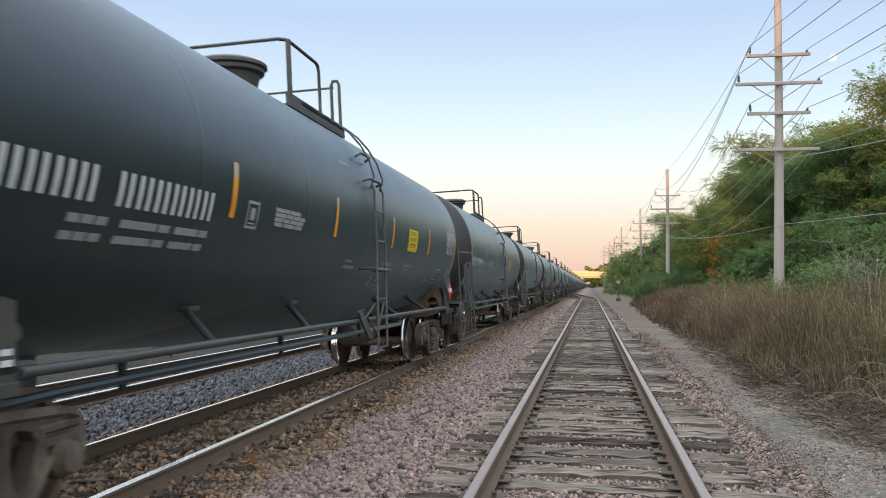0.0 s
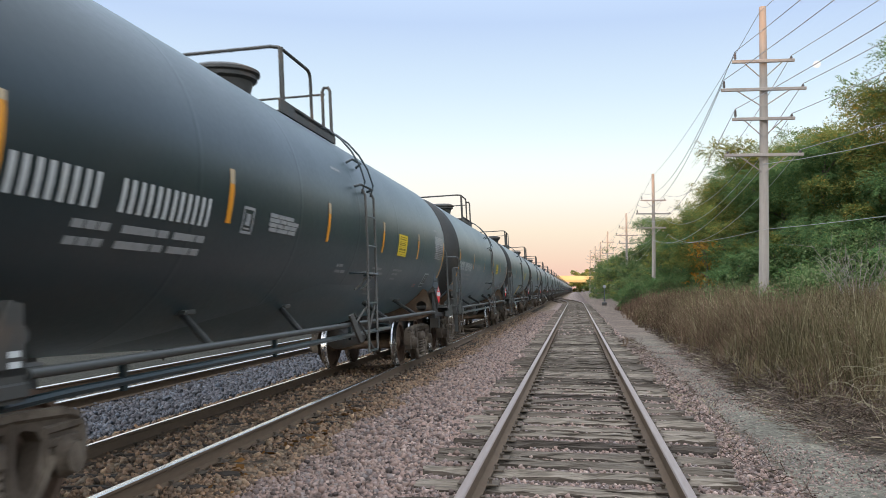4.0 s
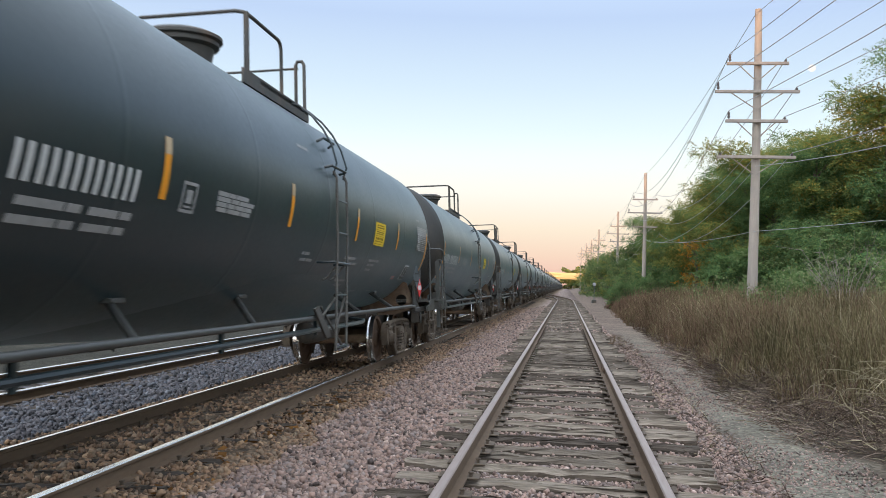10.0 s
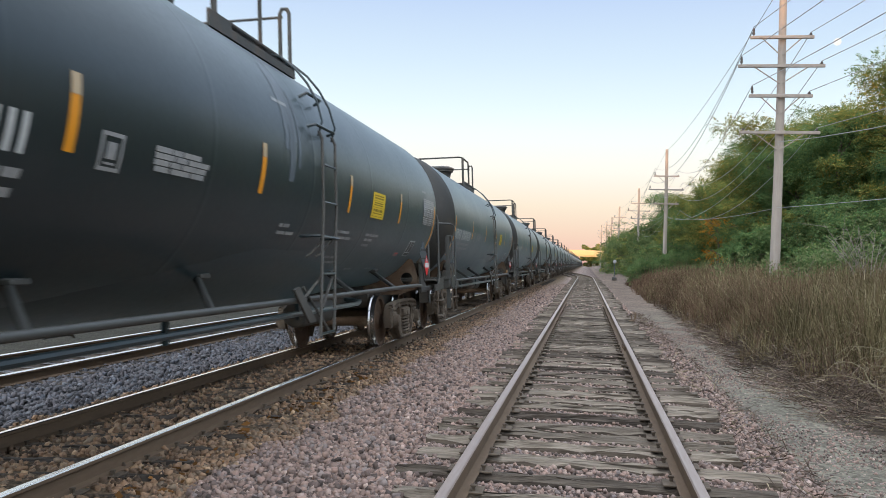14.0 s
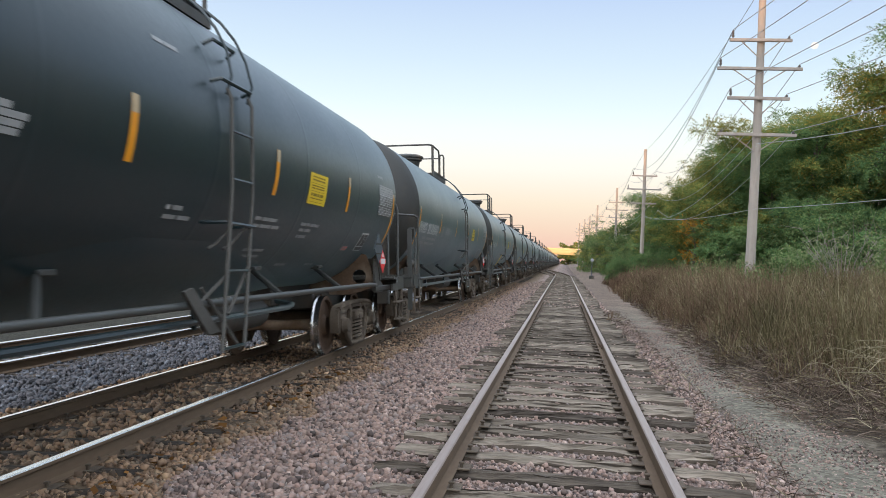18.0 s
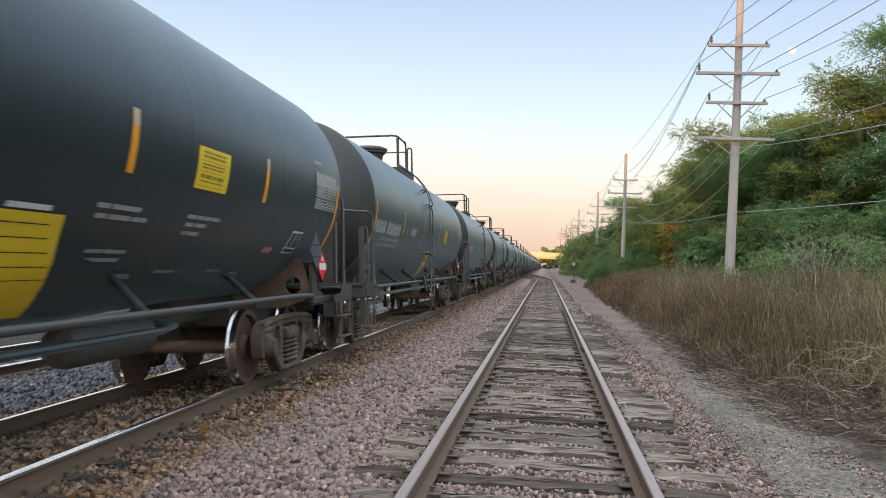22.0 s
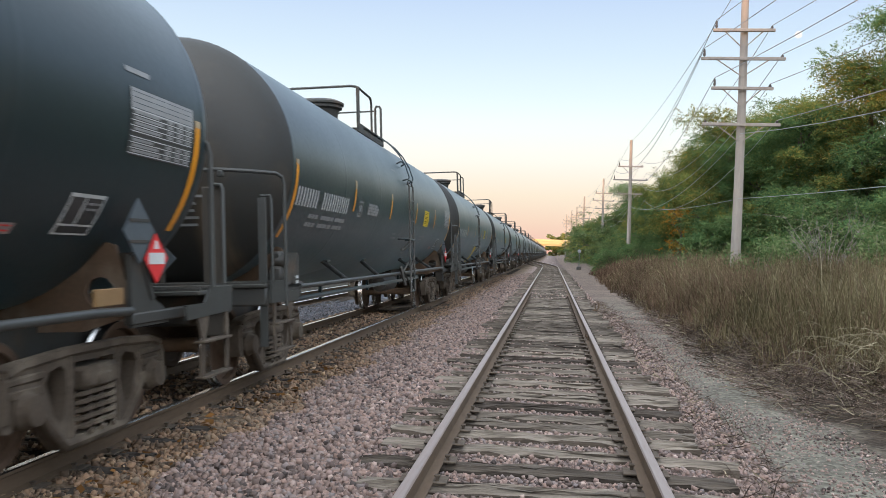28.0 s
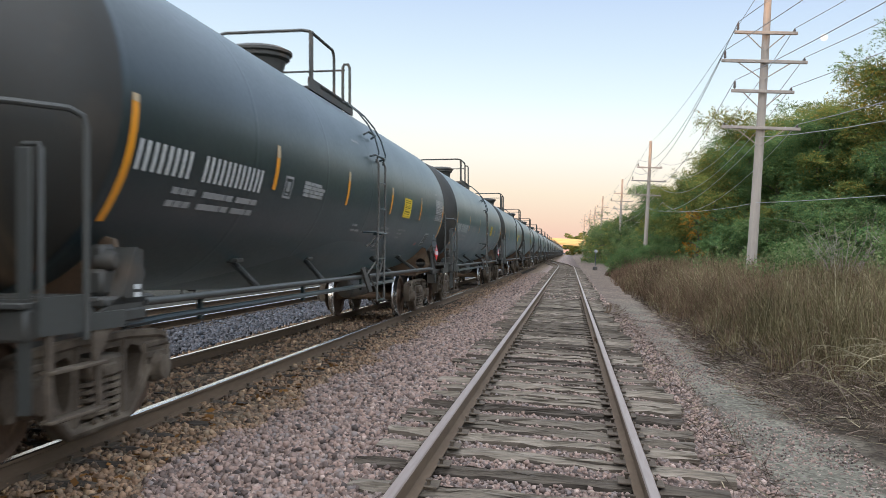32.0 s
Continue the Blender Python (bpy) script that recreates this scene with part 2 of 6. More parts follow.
def head_streaks(m):
    """Brown run-off streaks down one side of the domed head, fading out towards their edges."""
    n, l = m.node_tree.nodes, m.node_tree.links
    b = n["Principled BSDF"]
    source = b.inputs["Base Color"].links[0].from_socket
    co, sp, mp, nz = n.new("ShaderNodeTexCoord"), n.new("ShaderNodeSeparateXYZ"), n.new("ShaderNodeMapping"), n.new("ShaderNodeTexNoise")
    l.new(co.outputs["Object"], sp.inputs[0])
    l.new(co.outputs["Object"], mp.inputs[0])
    mp.inputs["Scale"].default_value = (9.0, 0.3, 0.5)
    nz.inputs["Scale"].default_value, nz.inputs["Detail"].default_value = 1.6, 4.0
    l.new(mp.outputs[0], nz.inputs["Vector"])

    def band(socket, a, c, d, e):
        r1, r2, p = n.new("ShaderNodeMapRange"), n.new("ShaderNodeMapRange"), n.new("ShaderNodeMath")
        for r, x0, x1 in ((r1, a, c), (r2, e, d)):
            r.interpolation_type = "SMOOTHSTEP"
            r.inputs[1].default_value, r.inputs[2].default_value = x0, x1
            l.new(socket, r.inputs[0])
        p.operation = "MULTIPLY"
        l.new(r1.outputs[0], p.inputs[0])
        l.new(r2.outputs[0], p.inputs[1])
        return p.outputs[0]
    f = n.new("ShaderNodeMath")
    f.operation = "MULTIPLY"
    l.new(band(sp.outputs["X"], 0.50, 0.68, 0.80, 1.02), f.inputs[0])
    l.new(band(sp.outputs["Z"], 1.0, 1.3, 1.7, 2.5), f.inputs[1])
    g, k, mx = n.new("ShaderNodeMath"), n.new("ShaderNodeMapRange"), n.new("ShaderNodeMix")
    k.inputs[1].default_value, k.inputs[2].default_value, k.inputs[3].default_value, k.inputs[4].default_value = 0.3, 0.65, 0.25, 0.95
    l.new(nz.outputs["Fac"], k.inputs[0])
    g.operation = "MULTIPLY"
    l.new(f.outputs[0], g.inputs[0])
    l.new(k.outputs[0], g.inputs[1])
    mx.data_type = "RGBA"
    mx.inputs[7].default_value = (0.115, 0.082, 0.052, 1)
    l.new(source, mx.inputs[6])
    l.new(g.outputs[0], mx.inputs["Factor"])
    l.new(mx.outputs[2], b.inputs["Base Color"])


head_streaks(M_HEAD)
M_SMEAR = material("pale_smear", (0.12, 0.15, 0.18), (0.03, 0.04, 0.045), rough=0.5, fine=9, coarse=2.5, amount=1.0, bump=0.0, stretch=(1, 3, 0.4))
M_FRAME = material("frame_paint", (0.036, 0.0396, 0.03816), (0.036, 0.03024, 0.02376), rough=0.6, fine=25, coarse=2, amount=0.8, bump=0.1,
                   stain=(0.085, 0.058, 0.038), stain_amount=0.65, stain_scale=2.5)
M_TRUCK = material("truck_dust", (0.088, 0.065, 0.045), (0.032, 0.024, 0.017), rough=0.85, fine=35, coarse=3, amount=0.9, bump=0.3,
                   stain=(0.19, 0.155, 0.115), stain_amount=0.7, stain_scale=3)
M_CHANNEL = material("dusty_channel", (0.060, 0.050, 0.038), (0.035, 0.032, 0.028), rough=0.75, fine=20, coarse=3, amount=0.9, bump=0.1, stretch=(2, 2, 0.5))
M_RUST = material("rusty_bolster", (0.1188, 0.06912, 0.03816), (0.0468, 0.03024, 0.01944), rough=0.85, fine=30, coarse=3, amount=0.9, bump=0.2,
                  stain=(0.20, 0.155, 0.11), stain_amount=0.6, stain_scale=3)
M_WHEEL = material("wheel_dust", (0.1188, 0.07344, 0.04752), (0.04752, 0.03096, 0.02088), rough=0.7, metal=0.2, fine=40, coarse=4, amount=0.8, bump=0.1)
M_TREAD = material("polished_tread", (0.62, 0.62, 0.62), (0.45, 0.43, 0.40), rough=0.22, metal=1.0, fine=60, coarse=6, amount=0.5, bump=0.02)
M_PIPE = material("pipe_paint", (0.04464, 0.0496, 0.04836), (0.0341, 0.031, 0.02666), rough=0.45, fine=30, coarse=2, amount=0.6, bump=0.05)
M_ORANGE = material("reflective_stripe", (0.68, 0.2805, 0.01275), (0.527, 0.2125, 0.017), rough=0.35, fine=60, coarse=5, amount=0.5, bump=0.02)
M_YELLOW = material("yellow_placard", (0.656, 0.4756, 0.0164), (0.5576, 0.3854, 0.0164), rough=0.45, fine=40, coarse=3, amount=0.5, bump=0.02)
M_WHITE = material("white_stencil", (0.56, 0.58, 0.57), (0.38, 0.40, 0.40), rough=0.6, fine=30, coarse=4, amount=0.9, bump=0.0)
M_DIM = material("faded_stencil", (0.30, 0.31, 0.31), (0.17, 0.18, 0.18), rough=0.6, fine=20, coarse=4, amount=0.9, bump=0.0)
M_TAN = material("tan_plate", (0.24, 0.145, 0.06), (0.16, 0.09, 0.04), rough=0.7, fine=30, coarse=4, amount=0.7, bump=0.05)
M_CREAM = material("faded_stripe", (0.4464, 0.36, 0.2448), (0.36, 0.2592, 0.1296), rough=0.4, fine=40, coarse=5, amount=0.8, bump=0.0)
M_PRINT = material("worn_print", (0.2448, 0.1764, 0.0144), (0.144, 0.1008, 0.0108), rough=0.6, fine=50, coarse=6, amount=0.8, bump=0.0)
M_SILVER = material("silvery_panel", (0.3024, 0.3096, 0.3096), (0.216, 0.2232, 0.2232), rough=0.5, fine=40, coarse=5, amount=0.8, bump=0.0)
M_STICKER = material("pale_sticker", (0.3024, 0.2448, 0.2304), (0.216, 0.18, 0.1728), rough=0.5, fine=40, coarse=6, amount=0.7, bump=0.0)
M_INK = material("black_ink", (0.025, 0.022, 0.018), rough=0.6, amount=0.3, bump=0.0)
M_PANEL = material("data_panel", (0.035, 0.037, 0.037), (0.05, 0.05, 0.05), rough=0.4, amount=0.6, bump=0.0)
M_RED = material("placard_red", (0.612, 0.02975, 0.034), (0.425, 0.0255, 0.0255), rough=0.4, fine=40, coarse=6, amount=0.4, bump=0.0)
M_GREY = material("placard_holder", (0.08, 0.1, 0.116), (0.056, 0.068, 0.08), rough=0.4, metal=0.2, fine=30, coarse=5, amount=0.7, bump=0.05)
M_RAIL = material("rail_side_rust", (0.125, 0.082, 0.048), (0.062, 0.040, 0.025), rough=0.8, fine=30, coarse=2, amount=0.8, bump=0.15, stretch=(1, 0.2, 1))
M_RAILTOP = material("worn_rail_head", (0.34, 0.285, 0.26), (0.22, 0.165, 0.14), rough=0.46, metal=0.6, fine=50, coarse=1.0, amount=0.8, bump=0.03, stretch=(1, 0.08, 1))
M_SHINE = material("polished_rail_head", (0.85, 0.83, 0.80), (0.65, 0.62, 0.58), rough=0.22, metal=1.0, fine=60, coarse=1.0, amount=0.4, bump=0.01, stretch=(1, 0.05, 1))
M_TIE = material("weathered_tie", (0.235, 0.203, 0.168), (0.018, 0.015, 0.012), rough=0.92, fine=34, coarse=7, amount=1.0, bump=1.0, stretch=(0.13, 1.7, 1.7),
                 ramp=[(0, (0.36, 0.32, 0.29)), (0.3, (0.68, 0.65, 0.61)), (0.7, (1.05, 1.02, 0.98)), (1, (1.5, 1.48, 1.44))])
M_TIE_SIDE = material("creosoted_tie_side", (0.0828, 0.0648, 0.04896), (0.0252, 0.02016, 0.01584), rough=0.9, fine=30, coarse=5, amount=1.0, bump=0.8, stretch=(0.10, 1.6, 1.6),
                      ramp=[(0, (0.6, 0.58, 0.56)), (1, (1.4, 1.38, 1.34))])
M_TIE_OILY = material("oily_tie", (0.0612, 0.04752, 0.036), (0.0288, 0.02304, 0.01872), rough=0.85, fine=26, coarse=3, amount=1.0, bump=0.5, stretch=(0.15, 1.4, 1.4),
                      ramp=[(0, (0.6, 0.6, 0.6)), (1, (1.2, 1.2, 1.2))])
STONES = [(0, (0.18, 0.17, 0.17)), (0.18, (0.40, 0.36, 0.35)), (0.36, (0.66, 0.58, 0.55)), (0.55, (0.92, 0.80, 0.75)), (0.72, (1.06, 0.90, 0.83)), (0.80, (0.66, 0.70, 0.76)), (0.90, (0.86, 0.84, 0.84)), (0.97, (1.2, 1.12, 1.05)), (1, (1.6, 1.55, 1.5))]
M_BALLAST = material("pink_granite_ballast", (0.315, 0.252, 0.226), (0.155, 0.122, 0.107), rough=0.85, fine=60, coarse=9, amount=0.8, bump=0.15, per_island=True, ramp=STONES)
M_BALLAST_BROWN = material("oil_stained_ballast", (0.33, 0.235, 0.150), (0.13, 0.09, 0.055), rough=0.85, fine=60, coarse=9, amount=0.8, bump=0.15, per_island=True, ramp=STONES)
M_BALLAST_RUST = material("rust_stained_ballast", (0.285, 0.205, 0.135), (0.13, 0.09, 0.056), rough=0.85, fine=60, coarse=9, amount=0.8, bump=0.15, per_island=True, ramp=STONES)
M_BALLAST_BLUE = material("blue_grey_ballast", (0.108, 0.1188, 0.1404), (0.072, 0.0792, 0.0936), rough=0.8, fine=60, coarse=9, amount=0.8, bump=0.15, per_island=True, ramp=STONES)
M_POLE = material("weathered_pole_wood", (0.3276, 0.2886, 0.2535), (0.1872, 0.1599, 0.1365), rough=0.85, fine=22, coarse=2, amount=0.9, bump=0.3, stretch=(3, 3, 0.15))
M_WIRE = material("aluminium_wire", (0.30, 0.31, 0.32), rough=0.5, metal=0.6, amount=0.3, bump=0.0)
M_CABLE = material("pale_cable", (0.26, 0.27, 0.26), rough=0.6, amount=0.3, bump=0.0)
M_GLASS = material("porcelain_insulator", (0.06, 0.045, 0.04), rough=0.2, amount=0.4, bump=0.0)
M_BARK = material("bark", (0.13, 0.10, 0.08), (0.06, 0.05, 0.04), rough=0.95, fine=14, coarse=2, amount=0.9, bump=0.6, stretch=(2, 2, 0.4))
M_CONCRETE = material("bridge_concrete", (0.56, 0.44, 0.22), (0.43, 0.33, 0.16), rough=0.85, fine=3, coarse=0.2, amount=0.6, bump=0.1)
M_SHADE = material("sun_block_wall", (0.05, 0.065, 0.035), (0.03, 0.04, 0.025), rough=0.95, fine=1.5, coarse=0.1, amount=0.9, bump=0.4)
M_DEAD = material("dead_twigs", (0.216, 0.1872, 0.1584), (0.1296, 0.108, 0.0936), rough=0.9, fine=20, coarse=2, amount=0.8, bump=0.1)
M_LEAF = leaf_material("green_leaves", [(0, (0.070, 0.130, 0.058)), (0.5, (0.110, 0.190, 0.078)), (0.85, (0.155, 0.23, 0.085)), (1, (0.23, 0.255, 0.085))], 0.5)
# Yellower copy of the green leaves, with low sunlight put into the colour.
M_LEAF2 = leaf_material("yellow_lit_leaves", [(0, (0.09, 0.135, 0.045)), (0.5, (0.16, 0.20, 0.062)), (0.85, (0.26, 0.235, 0.068)), (1, (0.36, 0.26, 0.065))], 0.42)
# Low sun on foliage, put into the leaf colour as orange.
M_LEAF_SUN = leaf_material("sunlit_orange_leaves", [(0, (0.26, 0.12, 0.02)), (0.5, (0.42, 0.21, 0.035)), (1, (0.55, 0.30, 0.06))])
M_LITTER = leaf_material("rusty_litter", [(0, (0.0504, 0.0252, 0.01008)), (0.6, (0.1224, 0.05904, 0.02016)), (1, (0.216, 0.108, 0.036))], 0.1)
M_WEED = leaf_material("weed_leaves", [(0, (0.0595, 0.1105, 0.03825)), (0.6, (0.119, 0.17, 0.068)), (1, (0.2125, 0.2295, 0.119))])
M_GRASS = leaf_material("dry_grass", [(0, (0.0576, 0.04968, 0.02448)), (0.4, (0.1044, 0.08856, 0.04536)), (0.75, (0.1692, 0.1404, 0.0756)), (1, (0.2952, 0.252, 0.1548))], 0.25)
M_GRASS2 = leaf_material("reddish_dry_grass", [(0, (0.0756, 0.04896, 0.03096)), (0.5, (0.1296, 0.08496, 0.05616)), (1, (0.2088, 0.1476, 0.1008))], 0.25)
M_STRAW = leaf_material("pale_straw", [(0, (0.1368, 0.1152, 0.072)), (0.5, (0.2016, 0.1728, 0.1116)), (1, (0.3168, 0.2772, 0.1908))], 0.15)
M_TWIG = leaf_material("fallen_twigs", [(0, (0.0468, 0.03456, 0.02664)), (0.5, (0.1008, 0.07488, 0.05904)), (0.85, (0.1656, 0.1282, 0.1044)), (1, (0.2736, 0.2232, 0.1872))], 0.1)
M_MOON = glow_material("moonlight", (1.0, 0.98, 0.95), 1.15)


# ---- mesh helpers ----
def part(name, bm, mats, parent, label=""):
    """Links a bmesh as one mesh object under a thing or part."""
    me = bpy.data.meshes.new(name)
    bmesh.ops.recalc_face_normals(bm, faces=bm.faces)
    bm.to_mesh(me)
    bm.free()
    for m in (mats if isinstance(mats, (list, tuple)) else [mats]):
        me.materials.append(m)
    me.shade_smooth()
    me.set_sharp_from_angle(angle=radians(42))
    ob = new(name, me)
    ob.parent = parent
    if label:
        ob["label"] = label
    return ob


def thing(name, at, label, category, group="", kind=""):
    """An Empty at the base of a thing."""
    ob = new(name)
    ob.empty_display_size = 0.2
    ob.matrix_basis = at
    return tagged(ob, label, category, group, kind)


def smooth(ob, angle=40):
    me = ob.data
    me.shade_smooth()
    me.set_sharp_from_angle(angle=radians(angle))
    return ob


def box(bm, x0, x1, y0, y1, z0, z1, bevel=0.0, mat=0, m=None):
    r = bmesh.ops.create_cube(bm, size=1.0)
    vs = r["verts"]
    for v in vs:
        v.co = Vector(((x0 + x1) / 2 + v.co.x * (x1 - x0), (y0 + y1) / 2 + v.co.y * (y1 - y0), (z0 + z1) / 2 + v.co.z * (z1 - z0)))
    if m is not None:
        bmesh.ops.transform(bm, matrix=m, verts=vs)
    faces = list({f for v in vs for f in v.link_faces})
    for f in faces:
        f.material_index = mat
    if bevel:
        edges = list({e for v in vs for e in v.link_edges})
        r = bmesh.ops.bevel(bm, geom=edges, offset=bevel, segments=1, affect="EDGES", profile=0.7)
        for f in r["faces"]:
            f.material_index = mat
    return bm


def tube(bm, pts, r, seg=8, caps=True, mat=0, radii=None):
    """A round bar along a polyline."""
    pts = [Vector(p) for p in pts]
    rings, up = [], None
    for i, p in enumerate(pts):
        d = (pts[min(i + 1, len(pts) - 1)] - pts[max(i - 1, 0)]).normalized()
        a = d.orthogonal().normalized() if up is None else (up - d * up.dot(d)).normalized()
        up = a
        c = d.cross(a)
        rad = radii[i] if radii else r
        rings.append([bm.verts.new(p + rad * (math.cos(k * math.tau / seg) * a + math.sin(k * math.tau / seg) * c)) for k in range(seg)])
    for q0, q1 in zip(rings, rings[1:]):
        for k in range(seg):
            bm.faces.new((q0[k], q0[(k + 1) % seg], q1[(k + 1) % seg], q1[k])).material_index = mat
    if caps:
        bm.faces.new(rings[0][::-1]).material_index = mat
        bm.faces.new(rings[-1]).material_index = mat
    return bm


def lathe(bm, profile, axis="y", at=(0, 0, 0), seg=32, mats=None):
    """A body of revolution: profile of (radius, along)."""
    rings = []
    for r, h in profile:
        ring = []
        for k in range(seg):
            a = k * math.tau / seg
            c, s = r * math.cos(a), r * math.sin(a)
            p = {"y": (c, h, s), "x": (h, c, s), "z": (c, s, h)}[axis]
            ring.append(bm.verts.new(Vector(p) + Vector(at)))
        rings.append(ring)
    for i, (q0, q1) in enumerate(zip(rings, rings[1:])):
        for k in range(seg):
            f = bm.faces.new((q0[k], q0[(k + 1) % seg], q1[(k + 1) % seg], q1[k]))
            if mats:
                f.material_index = mats[i]
    for ring in (rings[0], rings[-1]):
        f = bm.faces.new(ring)
        if mats:
            f.material_index = mats[0] if ring is rings[0] else mats[-1]
    return bm


def plate(bm, outline, x0, x1, mat=0):
    """A flat plate: outline of (y, z), thick from x0 to x1."""
    a = [bm.verts.new((x0, y, z)) for y, z in outline]
    b = [bm.verts.new((x1, y, z)) for y, z in outline]
    n = len(outline)
    for f in [bm.faces.new(a), bm.faces.new(b[::-1])] + [bm.faces.new((a[i], b[i], b[(i + 1) % n], a[(i + 1) % n])) for i in range(n)]:
        f.material_index = mat
    return bm


def mesh_from(name, verts, faces, mats, parent=None):
    me = bpy.data.meshes.new(name)
    me.from_pydata(verts, [], faces)
    for m in (mats if isinstance(mats, (list, tuple)) else [mats]):
        me.materials.append(m)
    me.update()
    ob = new(name, me)
    ob.parent = parent
    return ob


def big_mesh(name, verts, tris, mats, index=None):
    """A large triangle mesh out of numpy arrays."""
    me = bpy.data.meshes.new(name)
    me.vertices.add(len(verts))
    me.vertices.foreach_set("co", np.asarray(verts, np.float32).ravel())
    me.loops.add(len(tris) * 3)
    me.loops.foreach_set("vertex_index", np.asarray(tris, np.int32).ravel())
    me.polygons.add(len(tris))
    me.polygons.foreach_set("loop_start", np.arange(0, len(tris) * 3, 3, dtype=np.int32))
    for m in (mats if isinstance(mats, (list, tuple)) else [mats]):
        me.materials.append(m)
    if index is not None:
        me.polygons.foreach_set("material_index", np.asarray(index, np.int32))
    me.update(calc_edges=True)
    me.validate()
    return new(name, me)


# ---- the ground ----
NEAR_X, MAIN_X, MAIN_Z, CANT = -3.67, -4.42, -0.145, -3.42
PROFILE = [(-2500, -6.0), (-300, -1.5), (-60, -0.8), (-14, -0.62), (-10.6, -0.56), (-7.0, -0.53), (-6.3, -0.47), (-5.9, -0.41), (-3.5, -0.285), (-2.95, -0.28),
           (-2.4, -0.22), (-1.75, -0.115), (-1.38, -0.085), (-1.18, -0.066), (1.12, -0.066), (1.3, -0.10), (1.5, -0.135), (1.9, -0.15), (2.7, -0.16), (3.6, -0.11), (5, 0.0), (9, 0.33), (14, 0.55), (30, 0.9), (90, 1.5), (400, 3.0), (2500, 6.0)]


def ground_z(x):
    return float(np.interp(x, [p[0] for p in PROFILE], [p[1] for p in PROFILE]))


def ground_material():
    m = bpy.data.materials.new("trackside_ground")
    m.use_nodes = True
    n, l = m.node_tree.nodes, m.node_tree.links
    b = n["Principled BSDF"]
    co, sp = n.new("ShaderNodeTexCoord"), n.new("ShaderNodeSeparateXYZ")
    l.new(co.outputs["Object"], sp.inputs[0])
    wob = n.new("ShaderNodeTexNoise")
    wob.inputs["Scale"].default_value, wob.inputs["Detail"].default_value = 1.3, 5
    l.new(co.outputs["Object"], wob.inputs["Vector"])
    ma = n.new("ShaderNodeMath")
    ma.operation = "MULTIPLY_ADD"
    l.new(wob.outputs["Fac"], ma.inputs[0])
    ma.inputs[1].default_value = 1.1
    l.new(sp.outputs["X"], ma.inputs[2])
    mr = n.new("ShaderNodeMapRange")
    mr.inputs[1].default_value, mr.inputs[2].default_value = -9.45, 10.55
    l.new(ma.outputs[0], mr.inputs[0])
    rp = n.new("ShaderNodeValToRGB")
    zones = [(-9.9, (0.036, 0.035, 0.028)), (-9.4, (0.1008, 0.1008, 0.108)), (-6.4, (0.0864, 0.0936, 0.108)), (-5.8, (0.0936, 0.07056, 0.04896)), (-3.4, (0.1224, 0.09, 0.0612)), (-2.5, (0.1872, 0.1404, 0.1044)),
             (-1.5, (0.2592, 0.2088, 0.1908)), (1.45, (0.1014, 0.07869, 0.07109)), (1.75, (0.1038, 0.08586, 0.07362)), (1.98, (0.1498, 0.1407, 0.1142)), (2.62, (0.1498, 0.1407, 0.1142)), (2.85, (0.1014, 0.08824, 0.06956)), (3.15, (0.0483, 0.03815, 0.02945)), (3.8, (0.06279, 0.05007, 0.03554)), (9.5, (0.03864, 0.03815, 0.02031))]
    e = rp.color_ramp.elements
    pos = lambda x: (x + 10.0) / 20.0
    e[0].position, e[0].color = pos(zones[0][0]), (*zones[0][1], 1)
    e[1].position, e[1].color = pos(zones[-1][0]), (*zones[-1][1], 1)
    for x, c in zones[1:-1]:
        e.new(pos(x)).color = (*c, 1)
    l.new(mr.outputs[0], rp.inputs[0])
    # the pale path gives way to brownish gravel further along
    on_path, along, both, blend = n.new("ShaderNodeMapRange"), n.new("ShaderNodeMapRange"), n.new("ShaderNodeMath"), n.new("ShaderNodeMix")
    for node, socket, a, c in ((on_path, ma.outputs[0], 1.8, 2.3), (along, sp.outputs["Y"], 17.0, 40.0)):
        node.interpolation_type = "SMOOTHSTEP"
        node.inputs[1].default_value, node.inputs[2].default_value = a, c
        l.new(socket, node.inputs[0])
    both.operation = "MULTIPLY"
    l.new(on_path.outputs[0], both.inputs[0])
    l.new(along.outputs[0], both.inputs[1])
    blend.data_type = "RGBA"
    blend.inputs[7].default_value = (0.150, 0.118, 0.098, 1)
    l.new(rp.outputs[0], blend.inputs[6])
    l.new(both.outputs[0], blend.inputs["Factor"])
    vo = n.new("ShaderNodeTexVoronoi")
    vo.inputs["Scale"].default_value = 22.0
    l.new(co.outputs["Object"], vo.inputs["Vector"])
    sv = n.new("ShaderNodeSeparateColor")
    l.new(vo.outputs["Color"], sv.inputs[0])
    m2 = n.new("ShaderNodeMapRange")
    m2.inputs[3].default_value, m2.inputs[4].default_value = 0.55, 1.35
    l.new(sv.outputs[0], m2.inputs[0])
    fine = n.new("ShaderNodeTexNoise")
    fine.inputs["Scale"].default_value, fine.inputs["Detail"].default_value = 0.7, 8
    l.new(co.outputs["Object"], fine.inputs["Vector"])
    m3 = n.new("ShaderNodeMapRange")
    m3.inputs[1].default_value, m3.inputs[2].default_value, m3.inputs[3].default_value, m3.inputs[4].default_value = 0.3, 0.7, 0.75, 1.2
    l.new(fine.outputs["Fac"], m3.inputs[0])
    mm = n.new("ShaderNodeMath")
    mm.operation = "MULTIPLY"
    l.new(m2.outputs[0], mm.inputs[0])
    l.new(m3.outputs[0], mm.inputs[1])
    hs = n.new("ShaderNodeHueSaturation")
    l.new(blend.outputs[2], hs.inputs["Color"])
    l.new(mm.outputs[0], hs.inputs["Value"])
    l.new(hs.outputs[0], b.inputs["Base Color"])
    b.inputs["Roughness"].default_value = 0.95
